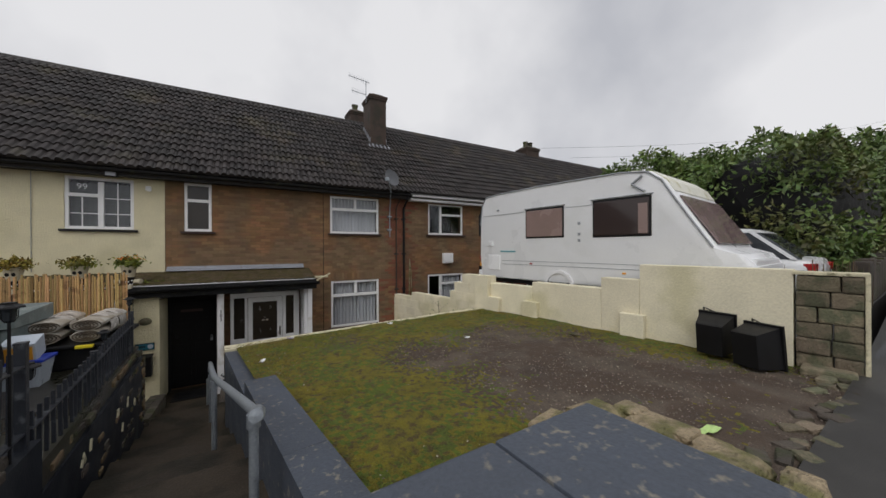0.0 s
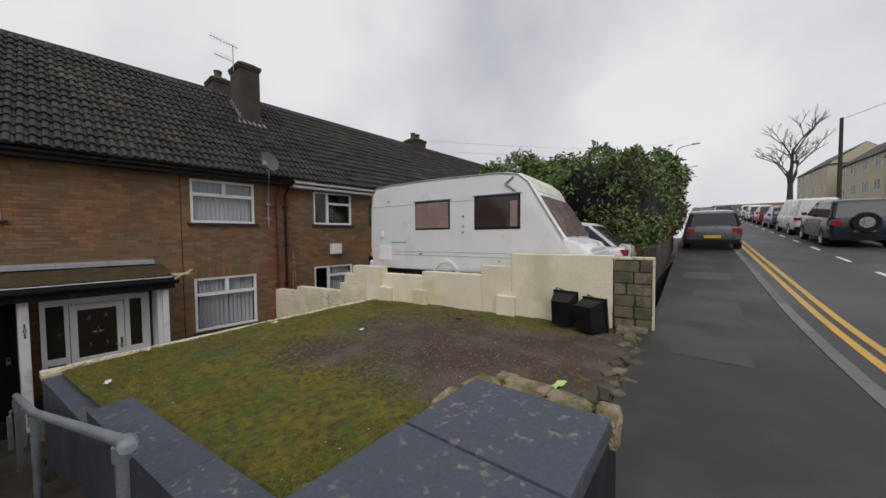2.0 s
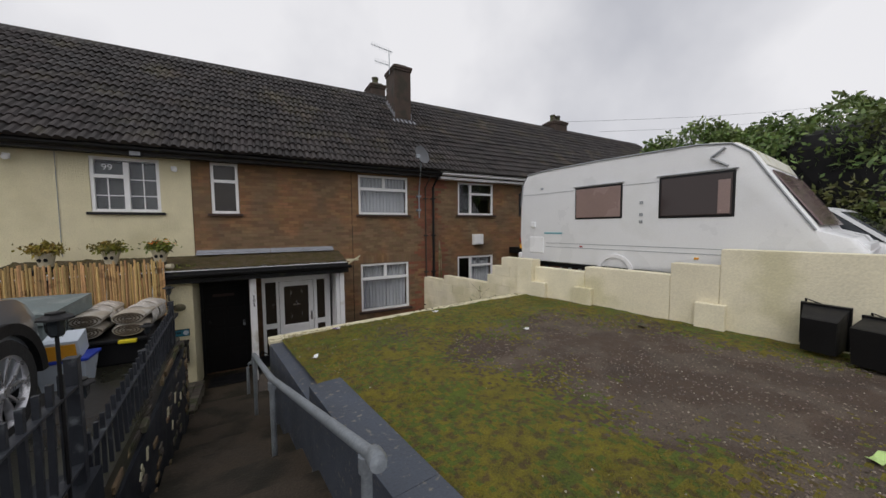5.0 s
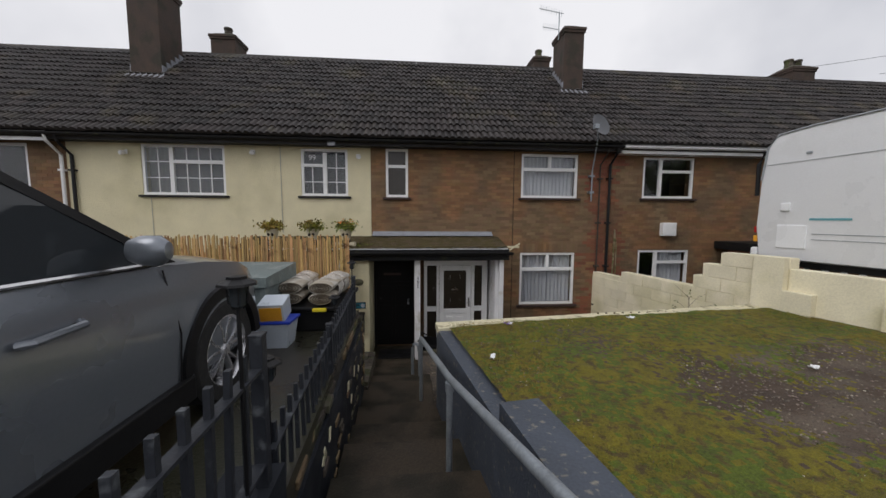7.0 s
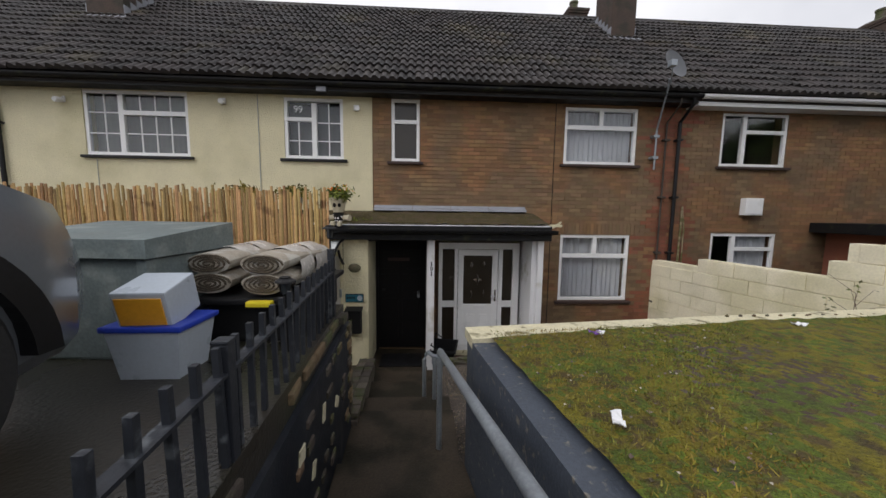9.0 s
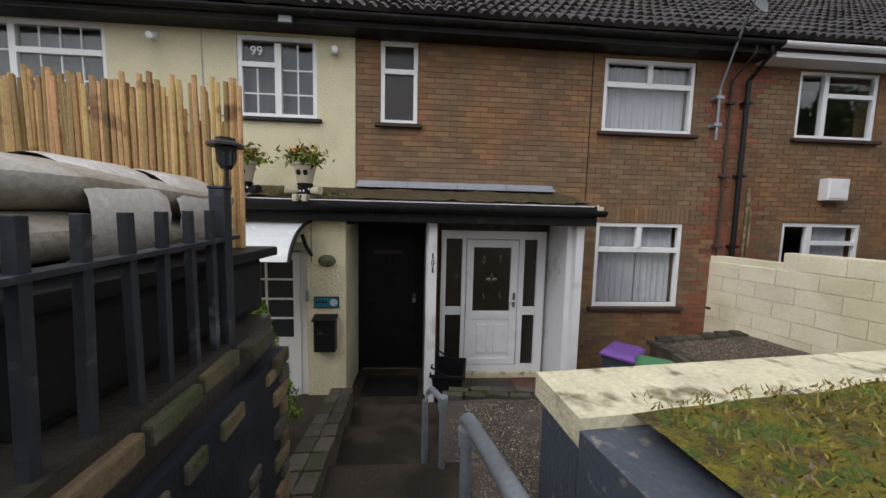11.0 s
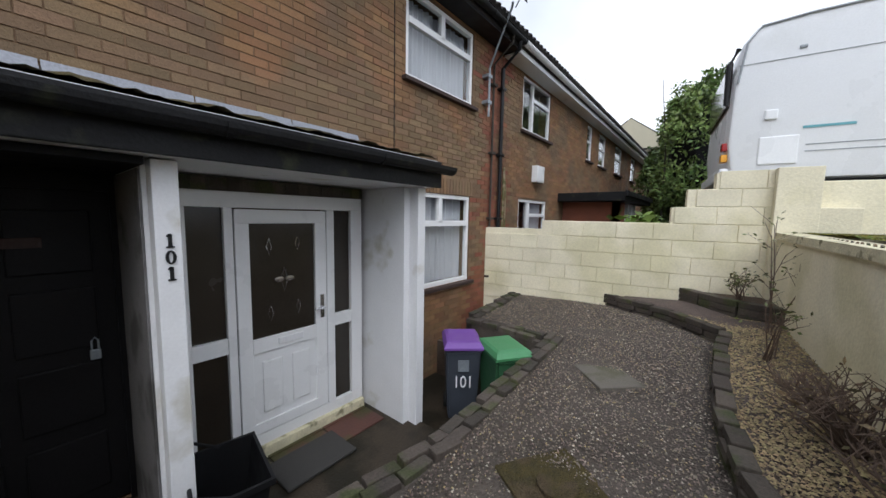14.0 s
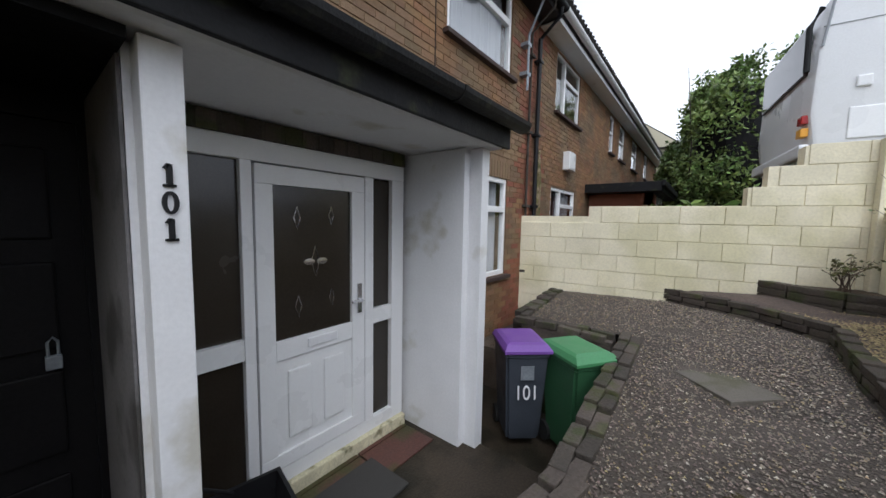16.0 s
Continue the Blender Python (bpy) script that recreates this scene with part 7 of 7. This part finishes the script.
for k in range(14):
    p = street(7.6 + k * .62, -.35)
    bm = bm_new()
    box(bm, -.3, .3, -.12, .12, -.3, .75 if k < 2 else .55, .03)
    ob = part("stone", bm, M_DARKBRICK, hw_)
    ob.matrix_basis = pose(p.x, p.y, p.z, 0, 0, 3.5)


def bare_tree(x, y, z, h, seed, label):
    t = thing("tree", label, "tree", pose(x, y, z), group="bare trees")
    rng = random.Random(seed)
    tr_, tw = bm_new(), bm_new()

    def grow(p, d, L, rad, depth):
        q = p + d * L
        tube(tr_ if depth < 2 else tw, [p, p.lerp(q, .5) + Vector((rng.uniform(-.05, .05), rng.uniform(-.05, .05), 0)) * L, q], rad, 6 if depth < 2 else 3, False, rad * .62)
        if depth >= 5:
            return
        for _ in range(3 if depth < 4 else 4):
            nd = (d + Vector((rng.uniform(-1, 1), rng.uniform(-1, 1), rng.uniform(-.15, .6))) * .75).normalized()
            grow(p.lerp(q, rng.uniform(.55, 1)), nd, L * rng.uniform(.6, .78), rad * .55, depth + 1)
    grow(Vector((0, 0, 0)), Vector((0, 0, 1)), h * .27, h * .02, 0)
    part("trunk", tr_, M_BARK, t)
    tagged(part("twig_mass", tw, M_BARK, t), kind="stuff")
    return t


def on_street(u, v):
    p = street(u, v)
    return p.x, p.y, p.z - .1


bare_tree(*on_street(46, 8.4), 15.0, 3, "bare winter tree beside the road")
bare_tree(*on_street(30, 12.0), 7.5, 8, "dark bare tree beside the road")
bare_tree(*on_street(22, 11.5), 8.5, 12, "bare tree on the bank")
po = thing("telegraph_pole", "dark wooden telegraph pole with wires", "telegraph pole", pose(*on_street(34, 9.0)))
bm = bm_new()
tube(bm, [(0, 0, 0), (0, 0, 7.6)], .14, 10, r1=.1)
part("pole", bm, M_BARK, po)
bm = bm_new()
tube(bm, [(0, 0, 7.5), (-10, -3, 6.9), (-22, -6, 7.4)], .015, 4)
part("wire", bm, M_BLACK, po)
for u, v, s in ((38, -1.0, 1), (62, -1.0, 1), (86, -1, 1)):
    la = thing("street_lamp", "tall grey street lamp with a curved arm", "street lamp", pose(*on_street(u, v)), group="street lamps")
    bm = bm_new()
    tube(bm, [(0, 0, 0), (0, 0, 7.2), (.05, -.15, 7.5), (.1, -.5, 7.65), (.12, -1.3, 7.75)], .06, 8, r1=.035)
    part("column", bm, M_TRIM, la)
    bm = bm_new()
    box(bm, .02, .22, -1.9, -1.25, 7.7, 7.82, .03)
    part("lamp_head", bm, M_TRIM, la)
wr = thing("overhead_wire", "thin overhead telephone wires between houses", "wire")
for k, (a, b) in enumerate((((15.0, 3.7, 8.7), (60, -5.5, 16.6)), ((18.4, 3.5, 8.6), (60, -2, 16.5)))):
    bm = bm_new()
    a, b = Vector(a), Vector(b)
    tube(bm, [a.lerp(b, f / 8) - Vector((0, 0, .9 * math.sin(math.pi * f / 8))) for f in range(9)], .008, 4)
    part("wire", bm, M_TRIM, wr)


def far_house(x, y, z, w, dpt, h, rot, wallm, label):
    t = thing("house", label, "house", pose(x, y, z, 0, 0, rot), group="far houses")
    bm = bm_new()
    box(bm, -w / 2, w / 2, -dpt / 2, dpt / 2, -2, h)
    part("wall", bm, wallm, t)
    bm = bm_new()
    loft(bm, [[(xx, -dpt / 2 - .3, h - .1), (xx, 0, h + dpt * .38), (xx, dpt / 2 + .3, h - .1)] for xx in (-w / 2 - .2, w / 2 + .2)])
    part("roof", bm, M_TILE, t)
    for s in (-1, 1):
        bm = bm_new()
        loft(bm, [[(xx, -dpt / 2, h - .02), (xx, 0, h + dpt * .37), (xx, dpt / 2, h - .02)] for xx in (s * (w / 2 + .1), s * (w / 2 + .23))])
        part("gable", bm, wallm, t)
    n = max(2, int(w / 3))
    for k in range(n):
        for zz in (1.0, 3.6):
            for s in (-1, 1):
                bm = bm_new()
                xx = -w / 2 + (k + .5) * w / n
                box(bm, xx - .7, xx + .7, s * (dpt / 2) - .03, s * (dpt / 2) + .03, zz, zz + 1.1)
                wi = part("window", bm, M_GLASS, t)
                bm = bm_new()
                for q in (-.7, 0, .7):
                    box(bm, xx + q - .04, xx + q + .04, s * (dpt / 2) - .05, s * (dpt / 2) + .05, zz, zz + 1.1)
                box(bm, xx - .7, xx + .7, s * (dpt / 2) - .045, s * (dpt / 2) + .045, zz - .06, zz)
                part("frame", bm, M_WHITE, wi)
    return t


for u, v, w in ((46, 20, 12), (60, 20, 12), (76, 19, 14)):
    x, y, z = on_street(u, v)
    far_house(x, y, z + 1.2, w, 7, 5, 6, M_FARWALL, "far cream rendered terraced houses across the road")
far_house(33, 2.6, 2.6, 7, 6, 4.6, 4, M_FARWALL, "cream gabled house beyond the terrace")
x, y, z = on_street(110, -14)
far_house(x, y, z, 12, 8, 5, 10, M_FARBROWN, "distant brown houses up the hill")
# lean-to porch of the next house
lp = tagged(thing("brick_porch", "red brick lean-to porch with black roof edge", "porch"), kind="structure")
bm = bm_new()
box(bm, 9.3, 9.5, -1.3, 0, .5, 2.35)
box(bm, 9.3, 10.0, -1.3, -1.15, .5, 2.35)
part("porch_wall", bm, M_BRICK_RED, lp)
bm = bm_new()
box(bm, 8.9, 12.6, -1.5, .0, 2.36, 2.56, .01)
part("porch_roof", bm, M_GUTTER, lp)
bm = bm_new()
box(bm, 8.85, 12.6, -1.56, -1.502, 2.46, 2.58, .01)
part("porch_fascia", bm, M_GUTTER, lp)
bm = bm_new()
for k in range(4):
    box(bm, 10.0 + k * .5, 10.08 + k * .5, -1.28, -1.2, .5, 2.35)
box(bm, 10.0, 11.6, -1.27, -1.21, 1.2, 1.3)
part("porch_glazing", bm, M_UPVC, lp)

# ---- bricks of the front walls ----
def brickwork(parent_name, x0, x1, z0, z1, holes, own, seed, material=None):
    """Stretcher bond, proud of the mortar; those in the stretch `own` are objects of their own."""
    rng = random.Random(seed)
    parent = bpy.data.objects[parent_name]
    C, BLN = .075, .225
    vs, fs = [], []
    bm = bm_new()
    box(bm, .005, .22, 0, .02, .005, .07)
    bmesh.ops.bevel(bm, geom=[e for e in bm.edges if all(v.co.y < .001 for v in e.verts)], offset=.003, segments=1, affect='EDGES')
    bmesh.ops.delete(bm, geom=[f for f in bm.faces if all(v.co.y > .019 for v in f.verts)], context='FACES')
    me = bpy.data.meshes.new("brick")
    bm.to_mesh(me)
    bm.free()
    me.materials.append(material or M_BRICK)
    wet = []
    made = 0
    row = 0
    z = z0
    while z + C <= z1 + .001:
        x = x0 - (BLN / 2 if row % 2 else 0)
        while x < x1:
            a, b = max(x, x0), min(x + BLN, x1)
            cuts = [(a, b)]
            for h0, h1, v0, v1 in holes:
                if z + C > v0 + .02 and z < v1 - .02:
                    cuts = [c for p, q in cuts for c in ((p, min(q, h0)), (max(p, h1), q)) if c[1] - c[0] > .03]
            for p, q in cuts:
                dy = rng.uniform(-.0015, .0025)
                if made < 300 and abs(q - p - BLN) < 1e-6 and own[0] < p < own[1] and own[2] < z < own[3]:
                    ob = new("brick", me)
                    ob.parent = parent
                    ob.location = (p, dy - .004, z)
                    made += 1
                else:
                    k = len(vs)
                    y = -.004 + dy
                    X0, X1, Z0, Z1 = p + .005, q - .005, z + .005, z + .07
                    vs += [(X0, y, Z0), (X1, y, Z0), (X1, y, Z1), (X0, y, Z1), (X0 - .003, .014, Z0 - .003), (X1 + .003, .014, Z0 - .003), (X1 + .003, .014, Z1 + .003), (X0 - .003, .014, Z1 + .003)]
                    fs += [(k, k + 1, k + 2, k + 3), (k, k + 4, k + 5, k + 1), (k + 1, k + 5, k + 6, k + 2), (k + 2, k + 6, k + 7, k + 3), (k + 3, k + 7, k + 4, k)]
                    damp = 1.0 - abs(p - 5.75) * (1.35 if p < 5.75 else 1.7) + (.35 if z < .9 else 0) + .75 * noise.noise(Vector((p * 1.3, z * .9, 4))) + rng.uniform(-.25, .25)
                    wet += [1 if damp > .42 else 0] * 5
            x += BLN
        z += C
        row += 1
    ob = tagged(mesh_ob("bricks", vs, fs, material or M_BRICK, parent), kind="stuff")
    ob.data.materials.append(M_BRICK_DAMP)
    ob.data.polygons.foreach_set("material_index", wet)


SOLD = [(3.6, 5.18, 2.26, 2.49)]
brickwork("wall_brick", 0.004, 5.97, -.6, 4.86, W101 + SOLD, (.9, 3.4, 2.75, 4.6), 1)
brickwork("wall_brick_far", 5.99, 22.0, -.2, 4.86, W103, (0, 0, 0, 0), 2)
brickwork("wall_brick_near", -13.0, -6.7, 1.5, 4.86, W97, (0, 0, 0, 0), 3)
wb_ = bpy.data.objects["wall_brick"]
for i in range(21):
    bm = bm_new()
    box(bm, 3.605 + i * .075, 3.67 + i * .075, -.006, .02, 2.265, 2.485, .003)
    part("soldier_brick", bm, M_BRICK, wb_)
